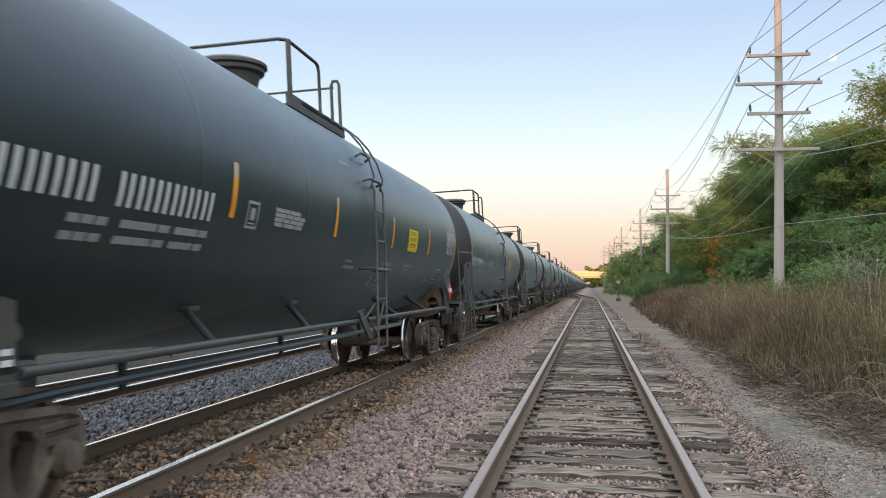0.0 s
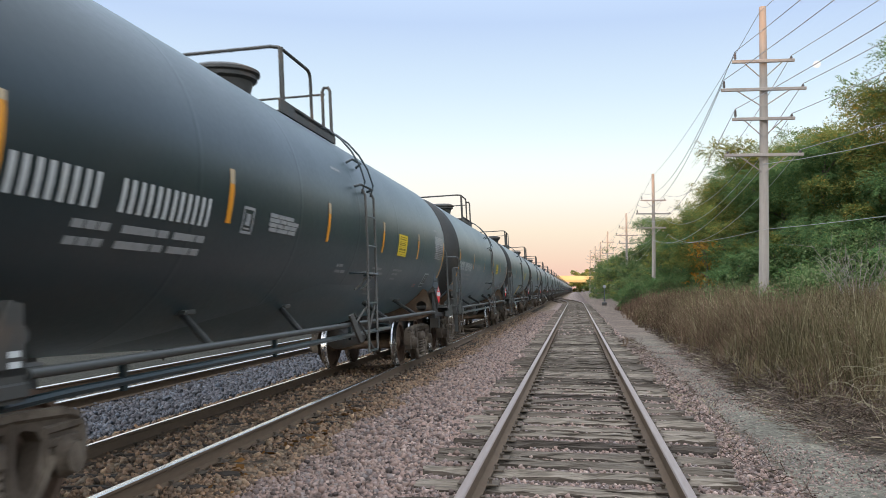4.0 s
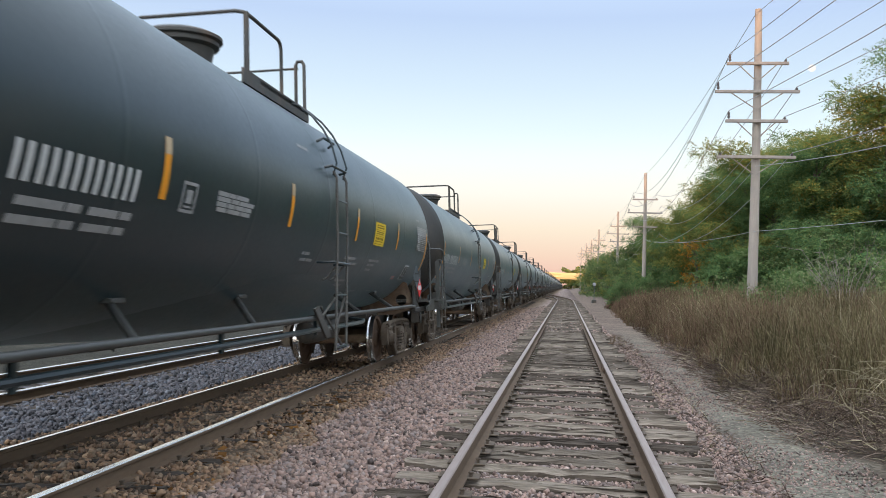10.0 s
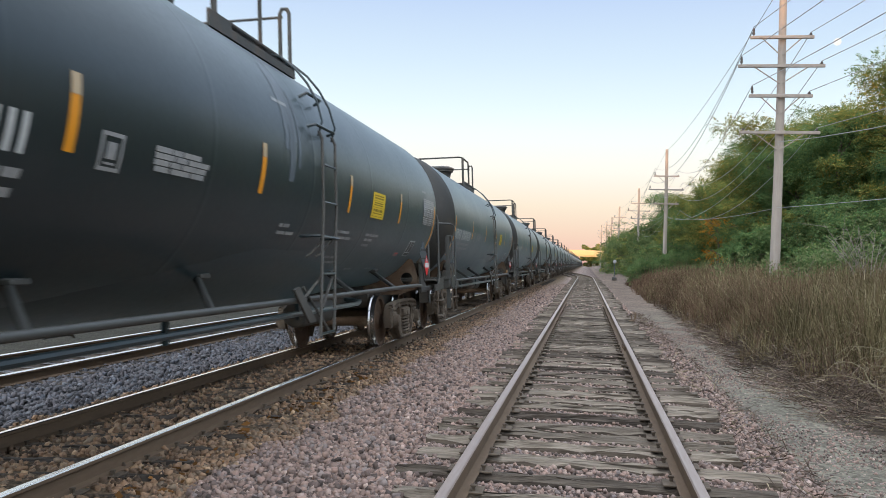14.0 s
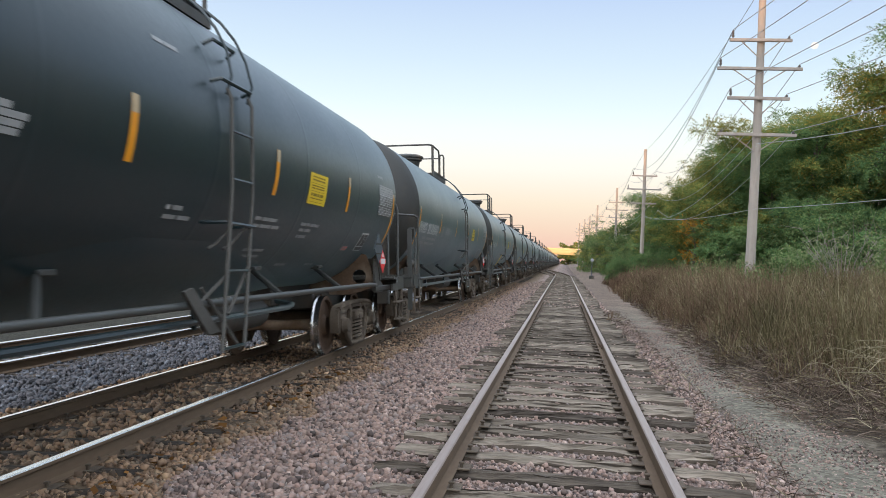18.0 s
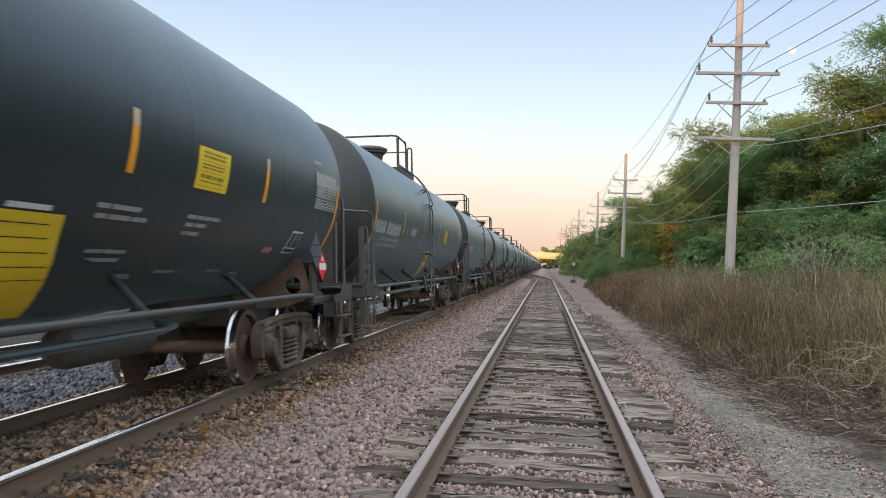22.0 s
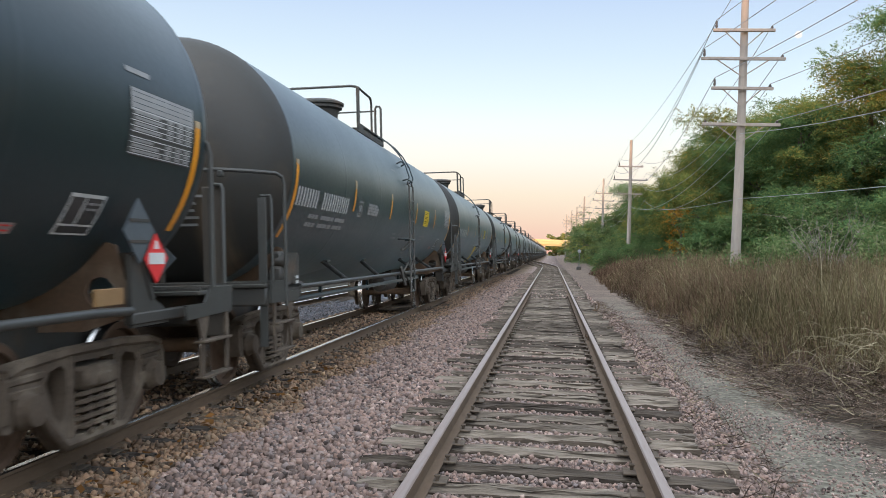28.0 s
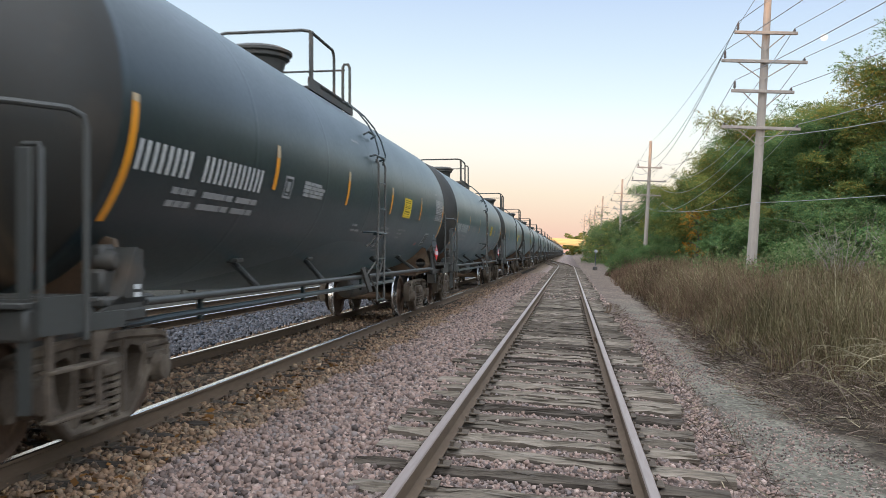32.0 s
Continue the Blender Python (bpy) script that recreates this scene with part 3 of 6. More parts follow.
    b.inputs["Specular IOR Level"].default_value = 0.1
    bp = n.new("ShaderNodeBump")
    bp.inputs["Strength"].default_value, bp.inputs["Distance"].default_value = 0.8, 0.03
    l.new(vo.outputs["Distance"], bp.inputs["Height"])
    l.new(bp.outputs[0], b.inputs["Normal"])
    return m


def build_ground():
    xs = sorted({p[0] for p in PROFILE} | {round(-7 + 0.35 * i, 2) for i in range(48)})
    ys = [-2500, -400, -60, -5] + [i * 0.8 for i in range(75)] + [60 + 6 * i for i in range(30)] + [260, 400, 700, 1200, 2500]
    verts, faces = [], []
    for y in ys:
        for x in xs:
            z = ground_z(x)
            if abs(x) < 12 and -5 < y < 200:
                z += 0.035 * noise.noise(Vector((x * 1.1, y * 0.8, 0))) * (1 if 1.9 < x or x < -1.7 else 0.3)
            verts.append((x, y, z))
    w = len(xs)
    for j in range(len(ys) - 1):
        for i in range(w - 1):
            faces.append((j * w + i, j * w + i + 1, (j + 1) * w + i + 1, (j + 1) * w + i))
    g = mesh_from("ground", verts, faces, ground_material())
    g.data.shade_smooth()
    tagged(g, "gravel trackside ground with pale dirt path and dry soil", "ground", kind="structure")
    return g


build_ground()


# ---- the tracks ----
def spur_x(y):
    """The siding runs straight and then swings over to the main line."""
    s = min(max((y - 84.0) / 85.0, 0.0), 1.0)
    return -3.9 * s * s * (3 - 2 * s)


RAIL_OUT = [(-0.070, 0.0), (-0.070, 0.012), (-0.012, 0.030), (-0.009, 0.125), (-0.036, 0.140), (-0.036, 0.163), (-0.028, 0.172),
            (0.028, 0.172), (0.036, 0.163), (0.036, 0.140), (0.009, 0.125), (0.012, 0.030), (0.070, 0.012), (0.070, 0.0)]


def rail(name, track, xf, zf, ys, lean, mats, label):
    """One rail: its section swept along a line of places."""
    c, s = math.cos(radians(lean)), math.sin(radians(lean))
    verts, faces, n = [], [], len(RAIL_OUT)
    for y in ys:
        for a, h in RAIL_OUT:
            h = h - 0.172
            verts.append((xf(y) + a * c + h * s, y, zf(y) - a * s + h * c))
    for j in range(len(ys) - 1):
        for i in range(n):
            faces.append((j * n + i, j * n + (i + 1) % n, (j + 1) * n + (i + 1) % n, (j + 1) * n + i))
    ob = mesh_from(name, verts, faces, mats, track)
    idx = np.array([1 if (k % n) in (5, 6, 7) else 0 for k in range(len(faces))], np.int32)
    ob.data.polygons.foreach_set("material_index", idx)
    ob["label"] = label
    return ob


TRACK_KIND = dict(category="railway track", kind="structure")
siding = thing("siding_track", pose(0, 0, 0), "old siding track with rusty rails on weathered grey wooden ties", **TRACK_KIND)
main_line = thing("main_track", pose(0, 0, 0), "main line track with polished rails on dark oily ties", **TRACK_KIND)
far_line = thing("far_track", pose(0, 0, 0), "third track beyond the train with shiny rails", **TRACK_KIND)
SPUR_YS = [-30, -10] + [2.0 * i for i in range(42)] + [84 + 3 * i for i in range(30)]
for side in (-0.7525, 0.7525):
    rail("rail", siding, lambda y: spur_x(y) + side, lambda y: 0.172 - 0.14 * min(max((y - 84) / 85, 0), 1), SPUR_YS, 0, [M_RAIL, M_RAILTOP], "worn rusty rail with a dull brown head")
LONG_YS = [-120, -20, 0, 10, 20, 40, 80, 160, 320, 640, 900]
rail("rail", main_line, lambda y: NEAR_X, lambda y: -0.10, LONG_YS, CANT, [M_RAIL, M_SHINE], "rail with a polished bright head")
rail("rail", main_line, lambda y: NEAR_X - 1.503, lambda y: -0.19, LONG_YS, CANT, [M_RAIL, M_SHINE], "rail with a polished bright head")
for x in (-8.1, -9.6):
    rail("rail", far_line, lambda y: x, lambda y: -0.33, LONG_YS, 0, [M_RAIL, M_SHINE], "rail with a polished bright head")


def tie_mesh(name, length, mat, seed):
    """A split and worn sleeper, long in x, its top at z = 0."""
    rnd = random.Random(seed)
    bm = bmesh.new()
    nx, w, h = 16, 0.086, 0.17
    rings = []
    for i in range(nx + 1):
        x = -length / 2 + length * i / nx
        e = 0.012 if i in (0, nx) else 0.0
        j = lambda a: rnd.uniform(-a, a)
        rings.append([bm.verts.new((x + j(0.02), yy + j(0.02), zz + j(0.015))) for yy, zz in
                      ((-w + e, -h), (-w + e, -0.035), (-w + 0.035, -e - 0.010), (-0.04, 0.004), (-0.012, -0.05 * rnd.random() ** 2), (0.012, 0.004), (0.05, -0.02 * rnd.random() ** 2), (w - 0.035, -e - 0.008), (w - e, -0.04), (w - e, -h))])
    n = len(rings[0])
    for a, b in zip(rings, rings[1:]):
        for k in range(n):
            bm.faces.new((a[k], a[(k + 1) % n], b[(k + 1) % n], b[k])).material_index = 0 if 1 <= k <= 7 else 1
    bm.faces.new(rings[0]).material_index = 1
    bm.faces.new(rings[-1][::-1]).material_index = 1
    bmesh.ops.recalc_face_normals(bm, faces=bm.faces)
    me = bpy.data.meshes.new(name)
    bm.to_mesh(me)
    bm.free()
    me.materials.append(mat)
    me.materials.append(M_TIE_SIDE)
    return me


def piece(name, me, parent, m):
    ob = new(name, me)
    ob.parent = parent
    ob.matrix_basis = m
    return ob


def plate_mesh():
    """A tie plate with two spikes."""
    bm = bmesh.new()
    box(bm, -0.16, 0.16, -0.09, 0.09, 0.001, 0.014, 0.004)
    for x, y in ((-0.095, 0.04), (0.095, -0.04)):
        box(bm, x - 0.012, x + 0.012, y - 0.012, y + 0.012, 0.01, 0.05, 0.003)
        box(bm, x - 0.02, x + 0.02, y - 0.018, y + 0.018, 0.04, 0.055, 0.004)
    me = bpy.data.meshes.new("tie_plate")
    bm.to_mesh(me)
    bm.free()
    me.materials.append(M_TRUCK)
    return me


TIES = [tie_mesh("tie", 2.58 + 0.05 * (s % 4), M_TIE, s) for s in range(7)]
OILY = [tie_mesh("tie", 2.55, M_TIE_OILY, 20 + s) for s in range(4)]
PLATE = plate_mesh()
trnd = random.Random(5)
SPACING = 0.53
tie_rows = [0.9 + SPACING * i + trnd.uniform(-0.05, 0.05) for i in range(8)]
tie_rows += [5.29, 5.85, 6.42, 6.95, 7.44, 7.84, 8.37, 8.96, 9.34, 9.9, 10.47, 11.11, 11.64, 12.29, 12.9]
y = tie_rows[-1] + SPACING
while y < 150:
    tie_rows.append(y)
    y += SPACING + trnd.uniform(-0.07, 0.07)
for i, y in enumerate(tie_rows):
    m = pose(spur_x(y) + 0.05 + trnd.uniform(-0.09, 0.09), y, -0.004 - 0.0016 * max(y - 84, 0) + trnd.uniform(-0.012, 0.004), trnd.uniform(-4, 4), trnd.uniform(-0.4, 0.4), trnd.uniform(-1.6, 1.6))
    piece("tie", TIES[i % 7], siding, m)
    if y < 30:
        for side in (-0.7525, 0.7525):
            piece("tie_plate", PLATE, siding, pose(side, y, -0.001, 0, 0, 180 if side > 0 else 0))
for i in range(170):
    y = 2.2 + 0.53 * i
    piece("tie", OILY[i % 4], main_line, pose(MAIN_X + trnd.uniform(-0.05, 0.05), y, MAIN_Z - 0.178 + trnd.uniform(-0.01, 0.005), 0, CANT, trnd.uniform(-1, 1)))
    if y < 26:
        for side in (-0.7525, 0.7525):
            piece("tie_plate", PLATE, main_line, pose(MAIN_X, 0, MAIN_Z - 0.176, 0, CANT, 0) @ pose(side, y, 0))
# the same tracks behind the standpoint
brnd = random.Random(15)
for i in range(28):
    y = 0.38 - 0.525 * i
    piece("tie", TIES[i % 7], siding, pose(brnd.uniform(-0.12, 0.12), y, -0.006, 0, 0, brnd.uniform(-2, 2)))
    piece("tie", OILY[i % 4], main_line, pose(MAIN_X, 1.67 - 0.53 * i, MAIN_Z - 0.178, 0, CANT, brnd.uniform(-1, 1)))
for i in range(60):
    piece("tie", OILY[i % 4], far_line, pose(-8.85, 8 + 0.55 * i, -0.505, 0, 0, trnd.uniform(-1, 1)))
# joint bars at the nearest rail joint
for side in (-1, 1):
    bm = bmesh.new()
    x = 0.7525 + side * 0.022
    box(bm, x - 0.012, x + 0.012, 14.8, 15.55, 0.035, 0.12, 0.005)
    for k in range(4):
        bmesh.ops.create_cone(bm, cap_ends=True, segments=6, radius1=0.02, radius2=0.02, depth=0.03,
                              matrix=Matrix.Translation((x + side * 0.02, 14.95 + 0.15 * k, 0.075)) @ Matrix.Rotation(math.pi / 2, 4, "Y"))
    part("joint_bar", bm, M_RAIL, siding, "rusty bolted joint bar")


# ---- loose stones ----
def stones(name, count, xr, yr, mat, label, size=(0.018, 0.036), keep=None, seed=1, bury=0.3):
    """Crushed stones, each a rough block of its own, as one object."""
    rs = np.random.RandomState(seed)
    x = rs.uniform(*xr, count)
    y = yr[0] + (yr[1] - yr[0]) * rs.uniform(0, 1, count) ** 1.35
    if keep is not None:
        ok = keep(x, y)
        x, y = x[ok], y[ok]
    n = len(x)
    z = np.interp(x, [p[0] for p in PROFILE], [p[1] for p in PROFILE])
    s = rs.uniform(*size, n)
    corner = np.array([(a, b, c) for a in (-1, 1) for b in (-1, 1) for c in (-1, 1)], float)
    v = corner[None] * rs.uniform(0.45, 1.0, (n, 8, 3)) * s[:, None, None] * rs.uniform(0.7, 1.25, (n, 1, 3))
    q = rs.normal(size=(n, 4))
    q /= np.linalg.norm(q, axis=1, keepdims=True)
    w, a, b, c = q.T
    rot = np.stack([np.stack([1 - 2 * (b * b + c * c), 2 * (a * b - c * w), 2 * (a * c + b * w)], -1),
                    np.stack([2 * (a * b + c * w), 1 - 2 * (a * a + c * c), 2 * (b * c - a * w)], -1),
                    np.stack([2 * (a * c - b * w), 2 * (b * c + a * w), 1 - 2 * (a * a + b * b)], -1)], 1)
    v = np.einsum("nij,nkj->nki", rot, v)
    v += np.stack([x, y, z + s * ((1 - 2 * bury) * rs.uniform(-0.4, 1.0, n) + 1.1 * (rs.uniform(size=n) < 0.3) * rs.uniform(size=n))], -1)[:, None]
    quad = np.array([(0, 1, 3, 2), (4, 6, 7, 5), (0, 4, 5, 1), (2, 3, 7, 6), (0, 2, 6, 4), (1, 5, 7, 3)])
    tri = np.concatenate([quad[:, [0, 1, 2]], quad[:, [0, 2, 3]]])
    tris = (tri[None] + 8 * np.arange(n)[:, None, None]).reshape(-1, 3)
    ob = big_mesh(name, v.reshape(-1, 3), tris, mat)
    return tagged(ob, label, "ballast", kind="stuff")


tie_y = np.array(tie_rows)


def off_ties(x, y):
    """Clear of the tops of the siding's ties and of its rails."""
    d = np.abs(y[:, None] - tie_y[None]).min(1)
    return ((np.abs(x) > 1.3) | (d > 0.105) | ((x < -0.84) & (np.sin(x * 83.0 + y * 61.0) > -0.2)) | (np.sin(x * 71.0 + y * 93.0) > 0.93)) & (np.abs(np.abs(x) - 0.7525) > 0.06)


def off_main(x, y):
    """Mostly clear of the main line's ties."""
    d = np.abs((y - 2.2 + 0.265) % 0.53 - 0.265)
    return (d > 0.12) | (x < -5.75) | (x > -3.08 + 0.12 * np.sin(7.0 * np.round((y - 2.2) / 0.53))) | (np.sin(x * 91.7 + y * 57.3) > 0.8)


stones("ballast_between_tracks", 54000, (-2.85, -1.1), (2.6, 30), M_BALLAST, "pinkish grey crushed granite ballast between the tracks", size=(0.013, 0.029), seed=1, keep=lambda x, y: off_ties(x, y) & off_main(x, y) & (x > -2.75 + 0.16 * np.sin(y * 1.7) + 0.12 * np.sin(y * 5.1 + x * 9)))
stones("rusty_ballast", 17000, (-3.5, -2.5), (2.6, 30), M_BALLAST_RUST, "rust-brown stained ballast beside the main track", size=(0.012, 0.027), seed=8, keep=lambda x, y: off_main(x, y) & (x < -2.68 + 0.16 * np.sin(y * 1.7) + 0.12 * np.sin(y * 5.1 + x * 9)))
stones("ballast_in_siding", 40000, (-1.3, 1.35), (2.6, 24), M_BALLAST, "pinkish grey crushed granite ballast among the siding ties", seed=2, keep=off_ties, size=(0.010, 0.022), bury=0.34)
stones("ballast_shoulder", 13000, (1.2, 1.85), (2.6, 24), M_BALLAST, "pinkish grey ballast along the shoulder of the siding", seed=3, keep=off_ties, size=(0.010, 0.024))
stones("path_gravel", 12000, (1.8, 3.0), (3.5, 26), M_BALLAST, "fine pale gravel scattered over the dirt path", seed=7, size=(0.005, 0.014))
stones("ballast_in_main_track", 19000, (-5.9, -2.9), (3.5, 24), M_BALLAST_BROWN, "dark oil-stained ballast in the main track", seed=4, size=(0.016, 0.034), bury=0.35, keep=off_main)
stones("far_ballast", 15000, (-2.9, 1.6), (29, 66), M_BALLAST, "pinkish grey ballast further along the tracks", seed=9, size=(0.024, 0.040), keep=off_ties)
stones("far_rusty_ballast", 5000, (-4.2, -2.6), (29, 66), M_BALLAST_RUST, "rust-brown ballast further along the main track", seed=10, size=(0.024, 0.040))
stones("ballast_beyond_train", 12000, (-8.4, -5.9), (5.0, 30), M_BALLAST_BLUE, "blue-grey crushed ballast beyond the train", seed=5, size=(0.022, 0.042))


# ---- tank cars ----
CAR, TANK_R, TANK_Z, HALF = 18.3, 1.543, 2.60, 7.80
TANK_MID, DOME = 0.31, 0.80


def on_tank(y, a, up=0.0):
    """A place on the shell at the angle a in degrees over the horizontal, on the side facing the siding."""
    r = TANK_R + up
    return Vector((r * math.cos(radians(a)), y, TANK_Z + r * math.sin(radians(a))))


def decal(bm, y0, y1, a0, a1, up=0.004, skew=0.0, mat=0, n=4):
    """A thin patch that follows the shell."""
    rows = []
    for i in range(n + 1):
        a = a0 + (a1 - a0) * i / n
        s = skew * i / n
        rows.append([bm.verts.new(on_tank(y0 + s, a, up)), bm.verts.new(on_tank(y1 + s, a, up))])
    for p, q in zip(rows, rows[1:]):
        bm.faces.new((p[0], p[1], q[1], q[0])).material_index = mat
    return bm


def tank_body(car):
    """Shell with elliptical heads and raised weld seams."""
    dome = [(TANK_R * math.sin(k / 14 * math.pi / 2) ** 0.90, DOME * math.cos(k / 14 * math.pi / 2)) for k in range(1, 14)]
    prof = [(0.02, -HALF - DOME)] + [(r, -HALF - h) for r, h in dome]
    for q in [-HALF, -5.2, -2.6, 0.0, 2.6, 5.2, HALF]:
        prof += [(TANK_R, q - 0.06), (TANK_R, q - 0.03), (TANK_R + 0.0013, q - 0.014), (TANK_R + 0.0013, q + 0.014), (TANK_R, q + 0.03), (TANK_R, q + 0.06)]
    prof += [(r, HALF + h) for r, h in dome[::-1]] + [(0.02, HALF + DOME)]
    mats = [1] * 14 + [0] * (len(prof) - 29) + [1] * 14
    bm = lathe(bmesh.new(), prof, "y", (0, TANK_MID, TANK_Z), 72, mats)
    under = bmesh.new()
    slope = [(1.10, -7.2), (1.20, -5.0), (1.29, -2.6), (1.36, -0.6), (1.36, 1.2), (1.29, 3.2), (1.20, 5.6), (1.10, 7.8)]
    lathe(under, slope, "y", (0, 0, 2.265), 56)
    smooth(part("belly", under, M_TANK, car, "dark sloping underside of the tank"), 60)
    return smooth(part("tank", bm, [M_TANK, M_HEAD], car, "dark charcoal painted cylindrical tank with domed heads"), 60)


def wheelset(truck, y):
    prof = [(0.0, 0.81), (0.13, 0.81), (0.15, 0.78), (0.17, 0.75), (0.30, 0.735), (0.385, 0.745), (0.40, 0.80), (0.452, 0.805), (0.458, 0.80),
            (0.462, 0.72), (0.470, 0.712), (0.485, 0.695), (0.485, 0.678), (0.475, 0.67), (0.40, 0.67), (0.385, 0.70), (0.17, 0.715), (0.12, 0.68), (0.095, 0.62), (0.085, 0.3), (0.082, 0.0)]
    mats = [0, 0, 0, 0, 0, 0, 0, 0, 1, 1, 1, 1, 1, 0, 0, 0, 0, 2, 2, 2]
    bm = bmesh.new()
    for s in (1, -1):
        lathe(bm, [(max(r, 0.004), s * h) for r, h in prof], "x", (0, 0, 0), 36, mats)
    ob = smooth(part("wheelset", bm, [M_WHEEL, M_TREAD, M_RUST], truck, "two brown dusty steel wheels with bright treads on an axle"), 35)
    ob.location = (0, y, 0.457)
    return ob


def side_frame(truck, s):
    """Cast side frame with pedestal jaws and three openings, s is +1 on the side of the siding."""
    x0, x1 = s * 0.93, s * 1.06
    outline = [(-1.12, 0.34), (-1.17, 0.48), (-1.16, 0.63), (-1.07, 0.73), (-0.92, 0.77), (-0.40, 0.80), (0.40, 0.80), (0.92, 0.77), (1.07, 0.73), (1.16, 0.63), (1.17, 0.48), (1.12, 0.34),
               (1.02, 0.33), (1.01, 0.55), (0.77, 0.55), (0.74, 0.33), (0.68, 0.33), (0.44, 0.09), (-0.44, 0.09), (-0.68, 0.33), (-0.74, 0.33), (-0.77, 0.55), (-1.01, 0.55), (-1.02, 0.33)]
    holes = [[(-0.65, 0.60), (-0.60, 0.67), (-0.47, 0.70), (-0.40, 0.66), (-0.39, 0.50), (-0.43, 0.34), (-0.49, 0.29), (-0.55, 0.34)],
             [(-0.29, 0.17), (0.29, 0.17), (0.29, 0.70), (-0.29, 0.70)],
             [(0.55, 0.34), (0.49, 0.29), (0.43, 0.34), (0.39, 0.50), (0.40, 0.66), (0.47, 0.70), (0.60, 0.67), (0.65, 0.60)]]
    bm = bmesh.new()
    edges = []
    for loop in [outline] + holes:
        vs = [bm.verts.new((x0, y, z)) for y, z in loop]
        edges += [bm.edges.new((vs[i], vs[(i + 1) % len(vs)])) for i in range(len(vs))]
    bmesh.ops.triangle_fill(bm, use_beauty=True, use_dissolve=False, edges=edges)
    r = bmesh.ops.extrude_face_region(bm, geom=list(bm.faces))
    bmesh.ops.translate(bm, vec=(x1 - x0, 0, 0), verts=[g for g in r["geom"] if isinstance(g, bmesh.types.BMVert)])
    # ribs and flanges
    for a, b in zip(outline[3:9], outline[4:9]):
        tube(bm, [(x1 - 0.02 * s, a[0], a[1] - 0.02), (x1 - 0.02 * s, b[0], b[1] - 0.02)], 0.045, 6)
    tube(bm, [(x1 - 0.02 * s, -0.76, 0.48), (x1 - 0.02 * s, -0.62, 0.30), (x1 - 0.02 * s, -0.42, 0.12), (x1 - 0.02 * s, 0.42, 0.12), (x1 - 0.02 * s, 0.62, 0.30), (x1 - 0.02 * s, 0.76, 0.48)], 0.052, 8)
    for yy in (-0.34, 0.34):
        tube(bm, [(x1 - 0.02 * s, yy, 0.12), (x1 - 0.02 * s, yy, 0.78)], 0.04, 6)
    for yy in (-0.89, 0.89):
        tube(bm, [(x1 - 0.03 * s, yy - 0.2, 0.40), (x1 - 0.03 * s, yy - 0.2, 0.66), (x1 - 0.03 * s, yy + 0.2, 0.66), (x1 - 0.03 * s, yy + 0.2, 0.40)], 0.05, 8)
    sf = smooth(part("side_frame", bm, M_TRUCK, truck, "dusty brown cast steel side frame"), 45)
    for yy in (-0.89, 0.89):
        bm = bmesh.new()
        lathe(bm, [(0.10, s * 0.90), (0.135, s * 0.93), (0.135, s * 1.08), (0.115, s * 1.10), (0.105, s * 1.16), (0.05, s * 1.17)], "x", (0, yy, 0.457), 14)
        box(bm, min(s * 0.92, s * 1.08), max(s * 0.92, s * 1.08), yy - 0.17, yy + 0.17, 0.54, 0.60, 0.01)
        part("bearing_cap", bm, M_TRUCK, truck, "round roller bearing cap")
    for yy in (-0.16, 0.0, 0.16):
        bm = bmesh.new()
        pts = [(s * 1.03 + 0.075 * math.cos(k * 0.785), yy + 0.075 * math.sin(k * 0.785), 0.17 + 0.0074 * k) for k in range(42)]
        tube(bm, pts, 0.022, 5)
        part("coil_spring", bm, M_TRUCK, truck, "dusty coil spring")
    bm = bmesh.new()
    box(bm, min(s * 0.86, s * 1.13), max(s * 0.86, s * 1.13), -0.25, 0.25, 0.49, 0.66, 0.03)
    box(bm, min(s * 1.10, s * 1.15), max(s * 1.10, s * 1.15), -0.10, 0.10, 0.50, 0.60, 0.015)
    part("bolster_end", bm, M_TRUCK, truck, "dusty end of the truck bolster")
    return sf


def wheel_truck(car, y):
    bm = bmesh.new()
    box(bm, -0.92, 0.92, -0.20, 0.20, 0.42, 0.66, 0.03)
    lathe(bm, [(0.20, 0.64), (0.20, 0.76), (0.17, 0.78)], "z", (0, 0, 0), 18)
    for yy in (-0.48, 0.48):
        box(bm, -0.80, 0.80, yy - 0.05, yy + 0.05, 0.40, 0.50, 0.01)
        for s in (-0.62, 0.62):
            box(bm, s - 0.06, s + 0.06, yy - (0.0 if yy > 0 else 0.12), yy + (0.12 if yy > 0 else 0.0), 0.34, 0.52, 0.015)
    truck = part("truck", bm, M_TRUCK, car, "dusty brown four-wheel truck")
    truck.location = (0, y, 0)
    for s in (1, -1):
        side_frame(truck, s)
    return truck, [wheelset(truck, -0.89), wheelset(truck, 0.89)]


